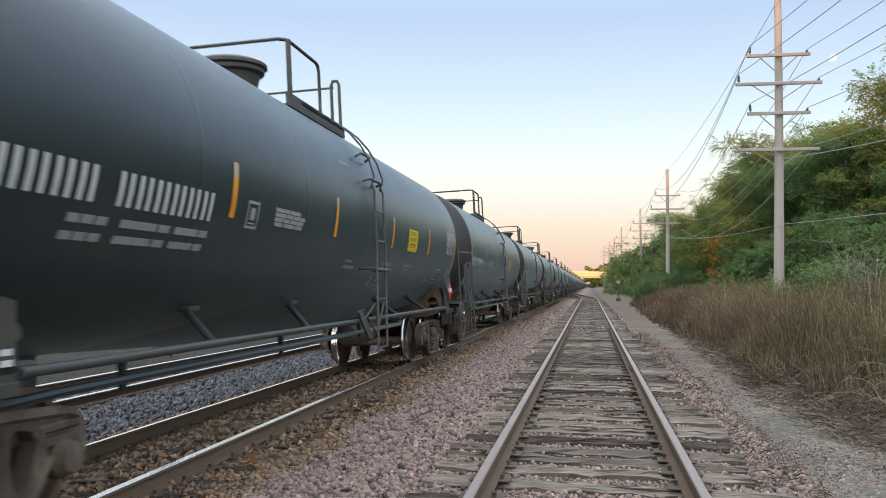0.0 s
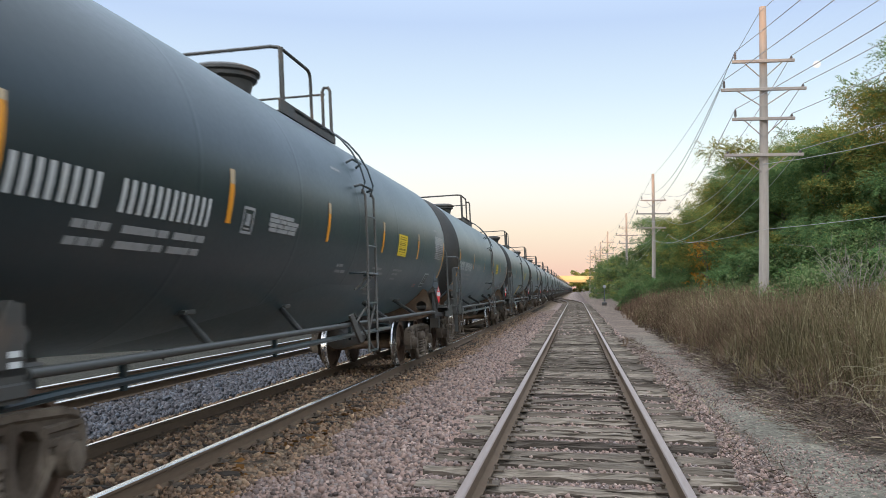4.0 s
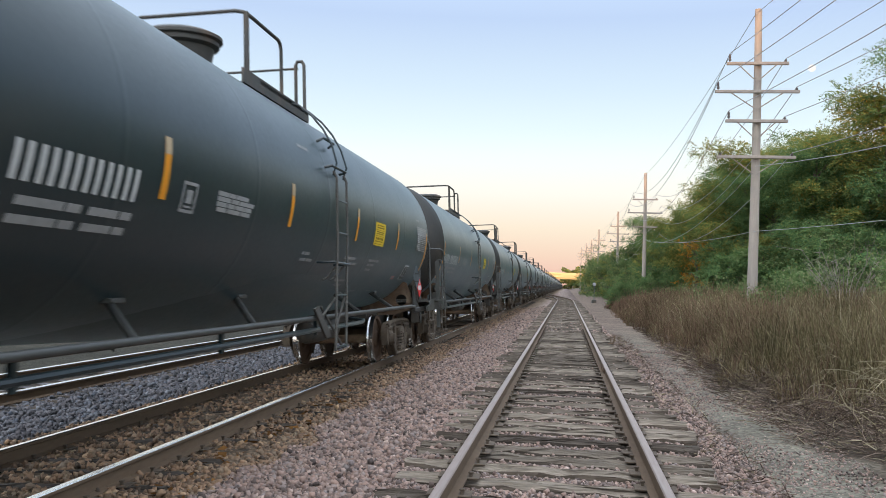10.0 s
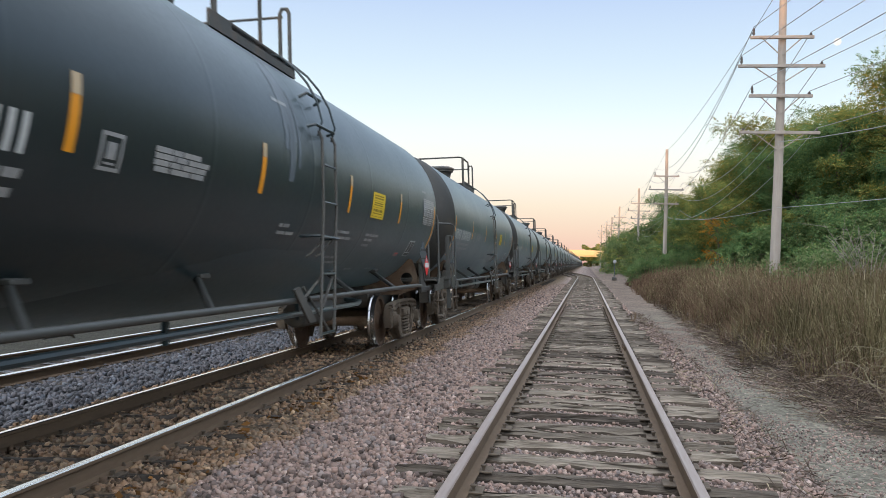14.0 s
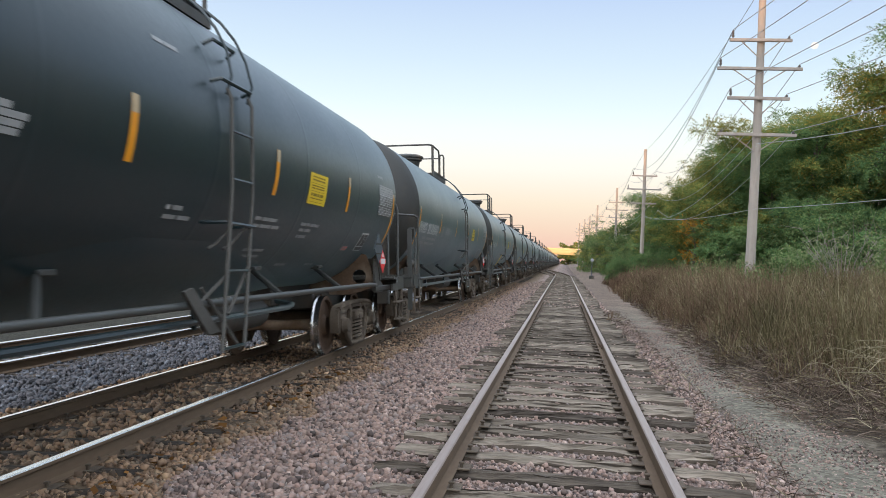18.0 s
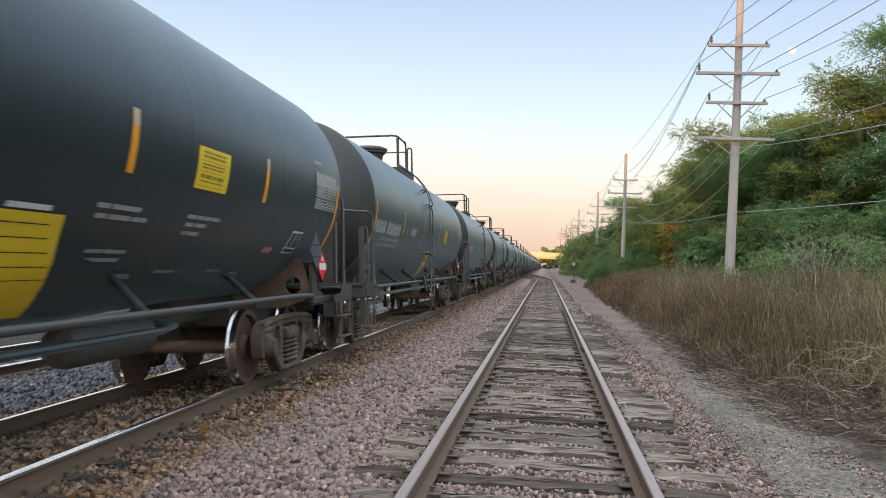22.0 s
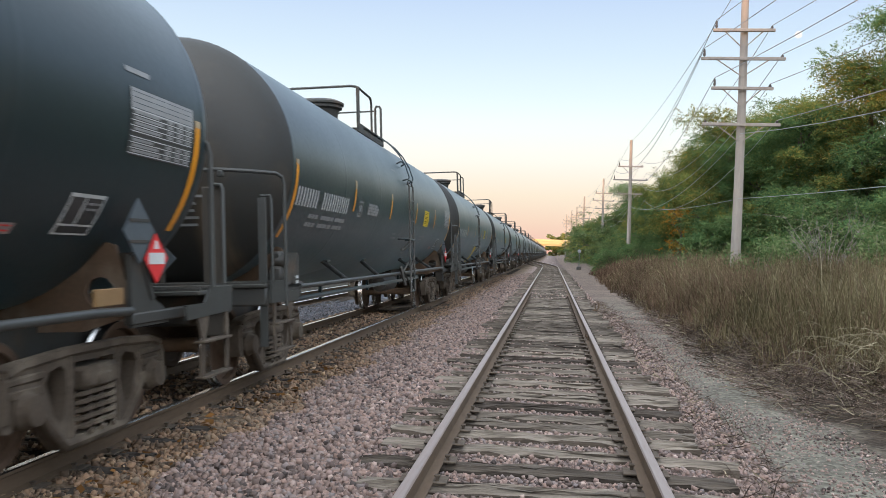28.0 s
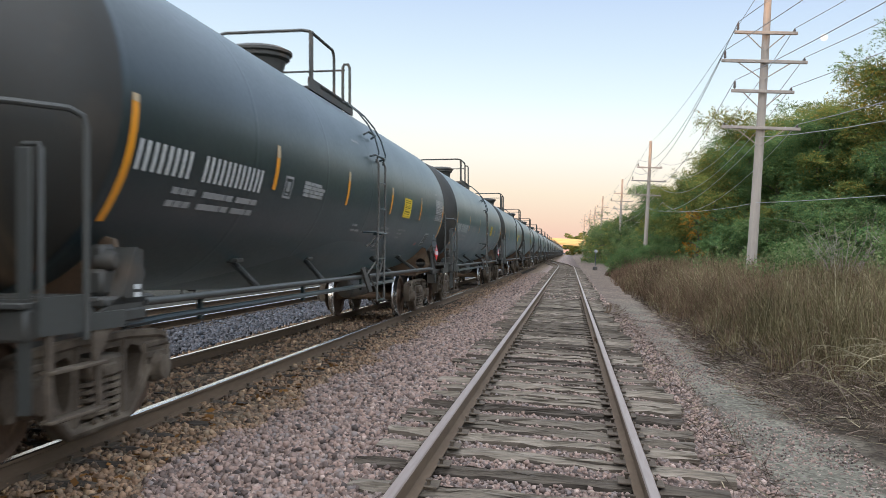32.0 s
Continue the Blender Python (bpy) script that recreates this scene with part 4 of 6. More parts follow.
def stub_sill(car, e, detailed):
    """Underframe at one end: centre sill, saddle, head block, coupler; e = +1 or -1."""
    bm = bmesh.new()
    ya, yb = sorted((e * 5.2, e * 8.62))
    box(bm, -0.26, 0.26, ya, yb, 0.80, 1.12, 0.02)
    part("sill", bm, M_FRAME, car, "black steel stub sill")
    bm = bmesh.new()
    ya, yb = sorted((e * 8.30, e * 8.66))
    box(bm, -1.56, 1.56, ya, yb, 0.93, 1.13, 0.02)
    part("end_beam", bm, M_FRAME, car, "black cross beam at the end")
    bm = bmesh.new()
    ya, yb = sorted((e * 6.2, e * 8.3))
    box(bm, -0.6, 0.6, ya, yb, 0.70, 1.0, 0.03)
    part("underframe", bm, M_FRAME, car, "black underframe over the truck")
    # rust-brown bolster web under the tank with a round hole
    bm = bmesh.new()
    for s in (1, -1):
        arc = [((TANK_R + 0.005) * math.cos(radians(a)), TANK_Z + (TANK_R + 0.005) * math.sin(radians(a))) for a in range(-41, -86, -6)]
        outl = [(0.98, 0.90), (1.40, 1.03), (1.40, 1.10), (1.24, 1.56)] + arc + [(0.2, 0.90)]
        hole = [(1.12 + 0.12 * math.cos(k * math.tau / 12), 1.20 + 0.12 * math.sin(k * math.tau / 12)) for k in range(12)]
        edges = []
        for loop in (outl, hole):
            vs = [bm.verts.new((s * px, e * 7.12 - 0.02, pz)) for px, pz in loop]
            edges += [bm.edges.new((vs[i], vs[(i + 1) % len(vs)])) for i in range(len(vs))]
        r = bmesh.ops.triangle_fill(bm, use_beauty=True, use_dissolve=False, edges=edges)
        fs = [g for g in r["geom"] if isinstance(g, bmesh.types.BMFace)]
        r = bmesh.ops.extrude_face_region(bm, geom=fs)
        bmesh.ops.translate(bm, vec=(0, 0.05, 0), verts=[g for g in r["geom"] if isinstance(g, bmesh.types.BMVert)])
    part("body_bolster", bm, M_RUST, car, "rust-brown bolster plate with a round hole")
    for s in (1, -1):
        bm = bmesh.new()
        # arm that turns up at the side, with a flat cap and a gusset
        plate(bm, [(e * 7.02, 1.48), (e * 7.16, 1.50), (e * 7.36, 1.14), (e * 7.62, 1.03), (e * 7.62, 0.93), (e * 7.02, 0.93)], s * 1.38, s * 1.42)
        plate(bm, [(e * 7.12, 1.50), (e * 7.16, 1.50), (e * 7.36, 1.14), (e * 7.32, 1.12)], s * 1.26, s * 1.44)
        ya, yb = sorted((e * 7.0, e * 8.4))
        box(bm, s * 1.40 - 0.04, s * 1.40 + 0.04, ya, yb, 0.95, 1.04, 0.012)
        arm = part("saddle", bm, M_FRAME, car, "black side bolster arm")
        if e < 0 and s > 0 and detailed:
            for z in (1.20, 1.14):
                bm = bmesh.new()
                box(bm, 1.42, 1.424, -7.16, -7.06, z - 0.018, z + 0.018)
                part("arm_print", bm, M_WHITE, arm, "small white print")
    bm = bmesh.new()
    ya, yb = sorted((e * 8.6, e * 9.04))
    box(bm, -0.08, 0.08, ya, yb, 0.76, 0.96, 0.02)
    ya, yb = sorted((e * 8.9, e * 9.14))
    box(bm, -0.15, 0.13, ya, yb, 0.70, 1.02, 0.04)
    part("coupler", bm, M_TRUCK, car, "dusty knuckle coupler")
    if not detailed:
        return
    # end platform with grating
    bm = bmesh.new()
    ya, yb = sorted((e * 7.9, e * 8.7))
    box(bm, -1.56, 1.56, ya, yb, 1.13, 1.165, 0.006)
    for k in range(5):
        yy = e * (7.98 + 0.16 * k)
        box(bm, -1.55, 1.55, yy - 0.02, yy + 0.02, 1.165, 1.185)
    part("end_platform", bm, M_FRAME, car, "black end platform with grating")
    # end railing: a hoop round the near end
    yr = e * 8.55
    if e < 0:
        bm = bmesh.new()
        for s in (1, -1):
            tube(bm, [(s * 1.60, -8.10, 0.9), (s * 1.60, -8.10, 2.26), (s * 1.585, -8.12, 2.34), (s * 1.53, -8.18, 2.38), (s * 1.30, -8.42, 2.39), (s * 1.05, -8.57, 2.40), (0, -8.60, 2.41)], 0.022, 8)
        box(bm, 1.02, 1.08, -8.60, -8.54, 2.32, 2.39, 0.01)
        part("end_railing", bm, M_PIPE, car, "black tubular end railing")
    for s in (1, -1):
        if e > 0:
            bm = bmesh.new()
            tube(bm, [(s * 1.56, 8.22, 0.95), (s * 1.56, 8.22, 2.36), (s * 1.54, 8.20, 2.46), (s * 1.48, 8.14, 2.50), (s * 1.30, 8.0, 2.52)], 0.026, 8)
            part("corner_rail", bm, M_PIPE, car, "tall bent black handrail")
        else:
            bm = bmesh.new()
            tube(bm, [(s * 1.08, -8.6, 0.62), (s * 1.08, -8.6, 2.18), (s * 1.06, -8.6, 2.23), (s * 0.96, -8.6, 2.24)], 0.024, 8)
            part("grab_iron", bm, M_PIPE, car, "upright black grab iron with a bent top")
            bm = bmesh.new()
            box(bm, min(s * 0.84, s * 1.06), max(s * 0.84, s * 1.06), -8.585, -8.55, 0.62, 2.22, 0.01)
            part("brake_channel", bm, M_CHANNEL, car, "tall brown dusty upright channel")
            bm = bmesh.new()
            box(bm, min(s * 1.47, s * 1.56), max(s * 1.47, s * 1.56), -8.62, -8.60, 0.50, 2.08, 0.004)
            part("grab_post", bm, M_PIPE, car, "flat upright black post")
            bm = bmesh.new()
            tube(bm, [(s * 1.615, -8.60, 1.18), (s * 1.615, -8.60, 2.07), (s * 1.60, -8.60, 2.10), (s * 1.50, -8.60, 2.10)], 0.016, 6)
            part("grab_rod", bm, M_PIPE, car, "thin bent rod beside the post")
        # notched side plate of the end platform
        bm = bmesh.new()
        plate(bm, [(e * 7.60, 0.94), (e * 8.58, 0.96), (e * 8.58, 1.19), (e * 8.12, 1.19), (e * 7.98, 1.06), (e * 7.60, 1.06)], s * 1.565, s * 1.595)
        part("platform_side", bm, M_PIPE, car, "blue-grey notched platform side plate")
        # stirrup step hanging under the corner
        bm = bmesh.new()
        ya, yb = e * 7.90, e * 8.46
        plate(bm, [(ya - 0.03, 0.43), (ya + 0.03, 0.43), (ya + e * 0.05 + 0.03, 0.78), (ya + e * 0.05 - 0.03, 0.78)], s * 1.565, s * 1.59)
        plate(bm, [(ya - 0.10, 1.0), (ya + e * 0.05 - 0.03, 0.76), (ya + e * 0.05 + 0.03, 0.76), (ya + 0.20, 1.0)], s * 1.56, s * 1.585)
        plate(bm, [(yb - 0.03, 0.43), (yb + 0.03, 0.43), (yb + 0.03, 1.0), (yb - 0.03, 1.0)], s * 1.565, s * 1.59)
        y0, y1 = sorted((ya, yb))
        for zz in (0.42, 0.72):
            box(bm, s * 1.575 - 0.05, s * 1.575 + 0.05, y0 - 0.03, y1 + 0.03, zz, zz + 0.022, 0.005)
        part("stirrup_step", bm, M_TRUCK, car, "worn steel stirrup step")


def brake_gear(car):
    """Vertical brake wheel housing and chain at the near end."""
    y = -8.42
    bm = bmesh.new()
    pts = [(-0.56 + 0.26 * math.cos(k * math.tau / 20), y - 0.16, 1.62 + 0.26 * math.sin(k * math.tau / 20)) for k in range(21)]
    tube(bm, pts, 0.018, 6)
    for k in range(4):
        a = k * math.pi / 2
        tube(bm, [(-0.56, y - 0.16, 1.62), (-0.56 + 0.26 * math.cos(a), y - 0.16, 1.62 + 0.26 * math.sin(a))], 0.013, 5)
    part("brake_wheel", bm, M_FRAME, car, "black hand brake wheel")
    # valve cluster beside the near truck
    bm = bmesh.new()
    for dy, z, r in ((-7.36, 1.40, 0.075), (-7.16, 1.36, 0.06), (-6.98, 1.30, 0.07)):
        lathe(bm, [(r * 0.6, 1.22), (r, 1.24), (r, 1.36), (r * 0.7, 1.39)], "x", (0, dy, z), 12)
    box(bm, 1.16, 1.34, -7.46, -6.90, 1.14, 1.34, 0.03)
    box(bm, 1.20, 1.32, -7.42, -7.22, 1.34, 1.52, 0.03)
    box(bm, 1.18, 1.36, -7.2, -7.02, 1.30, 1.46, 0.025)
    box(bm, 1.14, 1.42, -7.55, -6.82, 1.06, 1.14, 0.02)
    part("brake_valve", bm, M_FRAME, car, "dark brake valve block with rounded housings")
    bm = bmesh.new()
    lathe(bm, [(0.05, -1.05), (0.17, -1.0), (0.19, -0.9), (0.19, 0.4), (0.17, 0.5), (0.05, 0.55)], "y", (0.45, 3.6, 0.78), 18)
    part("air_reservoir", bm, M_FRAME, car, "dusty air reservoir under the tank")


def end_reservoir(car):
    bm = bmesh.new()
    lathe(bm, [(0.04, 7.45), (0.13, 7.48), (0.15, 7.55), (0.15, 8.25), (0.13, 8.34), (0.05, 8.38)], "y", (1.10, 0, 1.29), 16)
    part("end_reservoir", bm, M_PIPE, car, "small grey cylinder on the end platform")


def side_pipes(car):
    for s in (1, -1):
        bm = bmesh.new()
        tube(bm, [(s * 1.42, -7.0, 1.08), (s * 1.46, -6.6, 1.08), (s * 1.46, 6.4, 1.08), (s * 1.42, 7.0, 1.06)], 0.034, 10)
        part("side_rail", bm, M_PIPE, car, "grey painted tubular side rail")
        for yy, dy in ((-4.62, 0.55), (-2.23, 0.8), (2.17, 0.45), (4.65, 0.5)):
            bm = bmesh.new()
            p = on_tank(yy + dy, -53)
            tube(bm, [(s * p.x, p.y, p.z), (s * 1.45, yy, 1.08)], 0.035, 8)
            box(bm, s * p.x - 0.10, s * p.x + 0.10, p.y - 0.10, p.y + 0.10, p.z - 0.02, p.z + 0.03, 0.01)
            part("strut", bm, M_PIPE, car, "grey slanting strut")
    bm = bmesh.new()
    tube(bm, [(1.30, -7.1, 0.90), (1.38, -6.6, 0.925), (1.38, 2.6, 0.925), (1.30, 3.0, 0.94), (1.0, 3.3, 0.96)], 0.032, 8)
    for yy in (-5.9, -2.9, 0.1):
        box(bm, 1.36, 1.40, yy - 0.03, yy + 0.03, 0.86, 1.06)
    part("brake_pipe", bm, M_TANK, car, "dark brake pipe")


def thing_part(name, parent, label):
    """An Empty that gathers the pieces of one part."""
    ob = new(name)
    ob.empty_display_size = 0.1
    ob.parent = parent
    ob["label"] = label
    return ob


def ladder(car, y, s):
    """Side ladder: flat rails that hang clear of the shell and lean a little below the step, brackets and thin handrails above."""
    def at(dy, z):
        return (s * (1.605 + 0.05 * max(0.0, 1.75 - z)), y + dy - 0.30 * max(0.0, 1.95 - z), z)

    def over(dy, a, up=0.10):
        p = on_tank(0, a, up)
        return (s * p.x, y + dy, p.z)
    top = thing_part("ladder", car, "black steel ladder")
    for dy in (-0.25, 0.25):
        bm = bmesh.new()
        tube(bm, [at(dy, z) for z in (0.68, 0.9, 1.3, 1.75, 2.1, 2.5, 2.9)] + [over(dy, 14, 0.07)], 0.019, 6)
        part("ladder_rail", bm, M_DUSTY, top)
        bm = bmesh.new()
        tube(bm, [over(dy, 12, 0.05), over(dy, 17, 0.14)] + [over(dy * 0.92 + 0.10 * k, 17 + 9.5 * k, 0.15) for k in range(1, 5)] + [over(dy * 0.9 + 0.45, 59, 0.12)], 0.014, 6)
        part("handrail", bm, M_TANK, top, "thin black handrail over the shell")
    for z in (0.70, 0.95, 1.36, 1.78, 2.18, 2.61):
        bm = bmesh.new()
        tube(bm, [at(-0.25, z), at(0.25, z)], 0.014, 6)
        part("rung", bm, M_TANK, top)
    for a, y0, y1 in ((15, -0.50, 0.24), (30, -0.30, 0.25)):
        bm = bmesh.new()
        tube(bm, [over(y0, a, 0.02), over(y0 + 0.03, a, 0.12), over(y1 - 0.03, a, 0.12), over(y1, a, 0.02)], 0.018, 6)
        part("rung", bm, M_TANK, top, "bent black grab rung on the shell")
    bm = bmesh.new()
    tube(bm, [(s * 1.36, y - 0.40, 1.79), (s * 1.58, y - 0.36, 1.79), (s * 1.62, y + 0.24, 1.77), (s * 1.40, y + 0.26, 1.77)], 0.018, 6)
    part("ladder_step", bm, M_TANK, car, "wide black support bar behind the ladder")
    for dy in (-0.22, 0.12):
        bm = bmesh.new()
        tube(bm, [(s * 1.42, y + dy - 0.14, 1.56), (s * 1.47, y + dy - 0.08, 1.60), (s * 1.60, y + dy, 1.77)], 0.014, 6)
        part("ladder_bracket", bm, M_DUSTY, car, "short slanting bracket under the support bar")
    for a, b in (((1.605, y - 0.30, 1.36), (1.50, y - 0.80, 1.06)), ((1.60, y + 0.16, 1.42), (1.60, y - 0.36, 0.98)), ((1.47, y - 0.62, 1.22), (1.62, y - 0.12, 0.66))):
        bm = bmesh.new()
        tube(bm, [(s * a[0], a[1], a[2]), (s * b[0], b[1], b[2])], 0.017, 6)
        part("ladder_stay", bm, M_DUSTY, car, "thin black ladder stay")
    bm = bmesh.new()
    plate(bm, [(y - 1.07, 1.20), (y - 0.90, 1.23), (y - 0.36, 0.83), (y - 0.59, 0.82)], s * 1.50, s * 1.53)
    part("ladder_brace", bm, M_DUSTY, car, "slanting dusty steel ladder plate")


def top_platform(car):
    top, mid = TANK_Z + TANK_R, -0.80
    bm = bmesh.new()
    lathe(bm, [(0.38, top - 0.12), (0.39, top + 0.10), (0.42, top + 0.22), (0.48, top + 0.25), (0.48, top + 0.30), (0.52, top + 0.32), (0.52, top + 0.36), (0.42, top + 0.41), (0.1, top + 0.43)], "z", (0, mid, 0), 28)
    smooth(part("manway_housing", bm, M_FRAME, car, "round black manway housing with a wide flat lid"), 35)
    for k in range(8):
        bm = bmesh.new()
        a = k * math.tau / 8
        c, s = math.cos(a), math.sin(a)
        tube(bm, [(0.45 * c, mid + 0.45 * s, top + 0.24), (0.45 * c, mid + 0.45 * s, top + 0.38)], 0.02, 6)
        part("hatch_bolt", bm, M_FRAME, car)
    for s in (1, -1):
        bm = bmesh.new()
        xa, xb = sorted((s * 0.30, s * 0.80))
        box(bm, xa, xb, -0.2, 1.85, top - 0.10, top - 0.04, 0.005)
        box(bm, xb - 0.03 if s > 0 else xa, xb if s > 0 else xa + 0.03, -0.75, 1.85, top - 0.20, top - 0.02)
        for yy in (-0.5, 0.5, 1.7):
            box(bm, min(s * 0.70, s * 0.78), max(s * 0.70, s * 0.78), yy - 0.03, yy + 0.03, top - 0.34, top - 0.1)
        part("walkway", bm, M_FRAME, car, "black grated walkway beside the hatch")
        bm = bmesh.new()
        h, x = top + 0.72, s * 0.76
        tube(bm, [(x, -0.55, top - 0.08), (x, -0.55, h)], 0.036, 8)
        tube(bm, [(0.0, -0.56, h + 0.02), (x - s * 0.14, -0.56, h + 0.02), (x - s * 0.04, -0.52, h + 0.01), (x, -0.40, h - 0.01), (x, 0.62, h - 0.01), (x, 0.70, h - 0.04), (x, 0.74, h - 0.12), (x, 0.74, top - 0.06)], 0.025, 8)
        part("railing", bm, M_FRAME, car, "black tubular railing bent round the hatch")
        bm = bmesh.new()
        tube(bm, [(x, 1.78, top - 0.12), (x, 1.78, top + 0.66), (x - s * 0.03, 1.78, top + 0.72), (x - s * 0.10, 1.78, top + 0.72), (x - s * 0.13, 1.78, top + 0.66), (x - s * 0.13, 1.78, top - 0.1)], 0.026, 8)
        part("end_guard", bm, M_FRAME, car, "black bent end guard rail")
    bm = bmesh.new()
    tube(bm, [(0.66, 1.80, top + 0.62), (-0.66, 1.80, top + 0.62)], 0.018, 6)
    part("cross_rail", bm, M_FRAME, car, "black cross rail")


def bars(bm, y0, length, a, h, words, mat=0, up=0.004):
    """Writing that cannot be read, as plain bars."""
    y = y0
    total = sum(words) + 0.35 * (len(words) - 1)
    k = length / total
    for w in words:
        decal(bm, y, y + w * k, a - h / 2, a + h / 2, up, 0, mat, 1)
        y += (w + 0.35) * k
    return bm


STRIPES = (-7.36, -4.25, -1.2, 1.85, 4.88, 8.0)


def markings(car):
    for yy in STRIPES:
        end = abs(yy) > 7
        bm = bmesh.new()
        decal(bm, yy - 0.05, yy + 0.05, -36 if end else -17, 1, 0.004, 0, 0, 8)
        stripe = part("reflective_stripe", bm, M_ORANGE, car, "orange reflective stripe")
        bm = bmesh.new()
        decal(bm, yy - 0.05, yy + 0.05, -1.2 if end else -3.9, 1, 0.006, 0, 0, 3)
        part("stripe_top", bm, M_CREAM, stripe, "whitish top of the stripe")
    bm = bmesh.new()
    decal(bm, 3.02, 3.76, -17, -3, 0.004)
    sign = part("warning_placard", bm, M_YELLOW, car, "square yellow warning placard with black lines")
    bm = bmesh.new()
    for a, h, words in ((-4.6, 0.7, [3, 2, 4, 2]), (-6.0, 0.8, [2, 5, 3]), (-7.5, 0.16, [1]), (-8.6, 0.6, [4, 3, 5]), (-9.7, 0.6, [3, 2, 2, 4]), (-11.0, 0.16, [1]), (-12.6, 1.3, [1, 2, 1, 2]), (-14.3, 0.5, [5, 3, 4]), (-15.9, 0.16, [1])):
        bars(bm, 3.06 if h < 0.3 else 3.11, 0.62 if h < 0.3 else 0.52, a, h, words, up=0.006)
    part("placard_print", bm, M_PRINT, sign, "dark worn print lines")
    bm = bmesh.new()
    decal(bm, 6.83, 7.90, -14.4, 4, 0.004)
    table = part("data_panel", bm, M_PANEL, car, "black data panel with white table lines and a pale head")
    bm = bmesh.new()
    decal(bm, 6.83, 7.90, -2.2, 4, 0.006)
    part("panel_head", bm, M_SILVER, table, "pale silvery upper field")
    bm = bmesh.new()
    for i in range(9):
        bars(bm, 6.84, 1.05, -1.8 - 1.5 * i, 0.26, [1], up=0.007)
    part("panel_print", bm, M_WHITE, table, "white table lines")["kind"] = "stuff"
    bm = bmesh.new()
    for i in (0, 1, 2, 3, 5, 6, 7):
        a = -2.55 - 1.5 * i
        decal(bm, 6.88, 6.88 + (0.40, 0.46, 0.36, 0.44, 0.14, 0.32, 0.42, 0.46)[i], a - 0.36, a + 0.36, 0.007, 0, 0, 1)
        for y0 in (7.42, 7.60, 7.76):
            decal(bm, y0, y0 + 0.10, a - 0.40, a + 0.40, 0.007, 0, 0, 1)
    part("panel_text", bm, M_DIM, table, "pale table entries")["kind"] = "stuff"
    bm = bmesh.new()
    for i in range(4):
        bars(bm, 6.86, 1.0, 3.0 - 1.5 * i, 0.22, [5, 3, 4, 3], up=0.0075)
    part("panel_lines", bm, M_GREY, table, "grey lines of the upper field")["kind"] = "stuff"
    bm = bmesh.new()
    decal(bm, 6.32, 6.77, -39.0, -26.8, 0.004, 0.0)
    frame_ = part("certificate_frame", bm, M_WHITE, car, "white outlined stencil frame")
    bm = bmesh.new()
    decal(bm, 6.345, 6.51, -35.6, -27.8, 0.006)
    decal(bm, 6.535, 6.745, -35.6, -27.8, 0.006)
    decal(bm, 6.345, 6.745, -38.4, -36.2, 0.006)
    part("frame_field", bm, M_PANEL, frame_, "dark fields of the stencil")
    bm = bmesh.new()
    bars(bm, 6.56, 0.16, -29.4, 0.7, [2, 1], up=0.008)
    bars(bm, 6.56, 0.15, -31.0, 0.7, [1, 2], up=0.008)
    part("frame_print", bm, M_DIM, frame_, "small white print")
    bm = bmesh.new()
    decal(bm, 5.58, 5.89, -39.4, -36.2, 0.004)
    sticker = part("small_sticker", bm, M_STICKER, car, "small pale pinkish sticker")
    bm = bmesh.new()
    bars(bm, 5.61, 0.25, -37.0, 0.5, [3, 2], up=0.006)
    bars(bm, 5.61, 0.25, -38.4, 0.5, [2, 3], up=0.006)
    part("sticker_print", bm, M_RED, sticker, "reddish worn print")
    for lines in ([(8.8, 6.78, 0.38, [1])], [(-26.8, 3.12, 0.74, [3, 2, 2, 3]), (-29.7, 3.15, 0.46, [2, 3]), (-33.0, 3.17, 0.36, [1, 4])], [(-50, 3.24, 0.42, [1]), (-50, 4.46, 0.38, [2, 1])],
                  [(-10.9, -3.24, 0.72, [5, 3, 6]), (-12.7, -3.24, 0.88, [5, 3, 6]), (-14.5, -3.24, 0.84, [4, 3, 7]), (-16.3, -3.22, 0.8, [3, 4, 3])], [(-27.4, -0.40, 0.30, [1, 2]), (-30.6, -0.38, 0.50, [2, 2])], [(21, -0.75, 0.42, [3, 4])],
                  [(-27.0, 1.59, 0.66, [2, 5]), (-30.1, 1.62, 0.79, [2, 4, 3])], [(-41.5, 1.80, 0.60, [3, 4]), (-44.8, 1.89, 0.50, [5]), (-48.5, 1.87, 0.46, [4, 2])]):
        for a, y0, ln, w in lines:
            part("stencil_print", bars(bmesh.new(), y0, ln, a, 1.5, [q for q in w]), M_DIM, car, "faded white stencil print")
    bm = bmesh.new()
    for a0, a1, y0, y1 in ((-11, -10, -3.93, -3.66), (-11, -19.6, -3.93, -3.90), (-11, -19.6, -3.69, -3.66), (-19.6, -18.6, -3.93, -3.66), (-12.4, -16.6, -3.85, -3.74), (-17.4, -18, -3.86, -3.73)):
        decal(bm, y0, y1, min(a0, a1), max(a0, a1), 0.004)
    part("stencil_box", bm, M_DIM, car, "small outlined stencil box")
    # reporting mark, as plain bars of its size
    bm = bmesh.new()
    decal(bm, 0.0, 0.052, -19.4, -10.6, 0.004, 0, 0, 4)
    tmp = part("letter_bar", bm, M_WHITE, None)
    bar = tmp.data
    bpy.data.objects.remove(tmp)
    y = -7.24
    for k in range(11):
        if k == 4:
            y += 0.20
            continue
        for dy in (0.0, 0.12):
            piece("letter_bar", bar, car, pose(0, y + dy, 0))
        y += 0.247
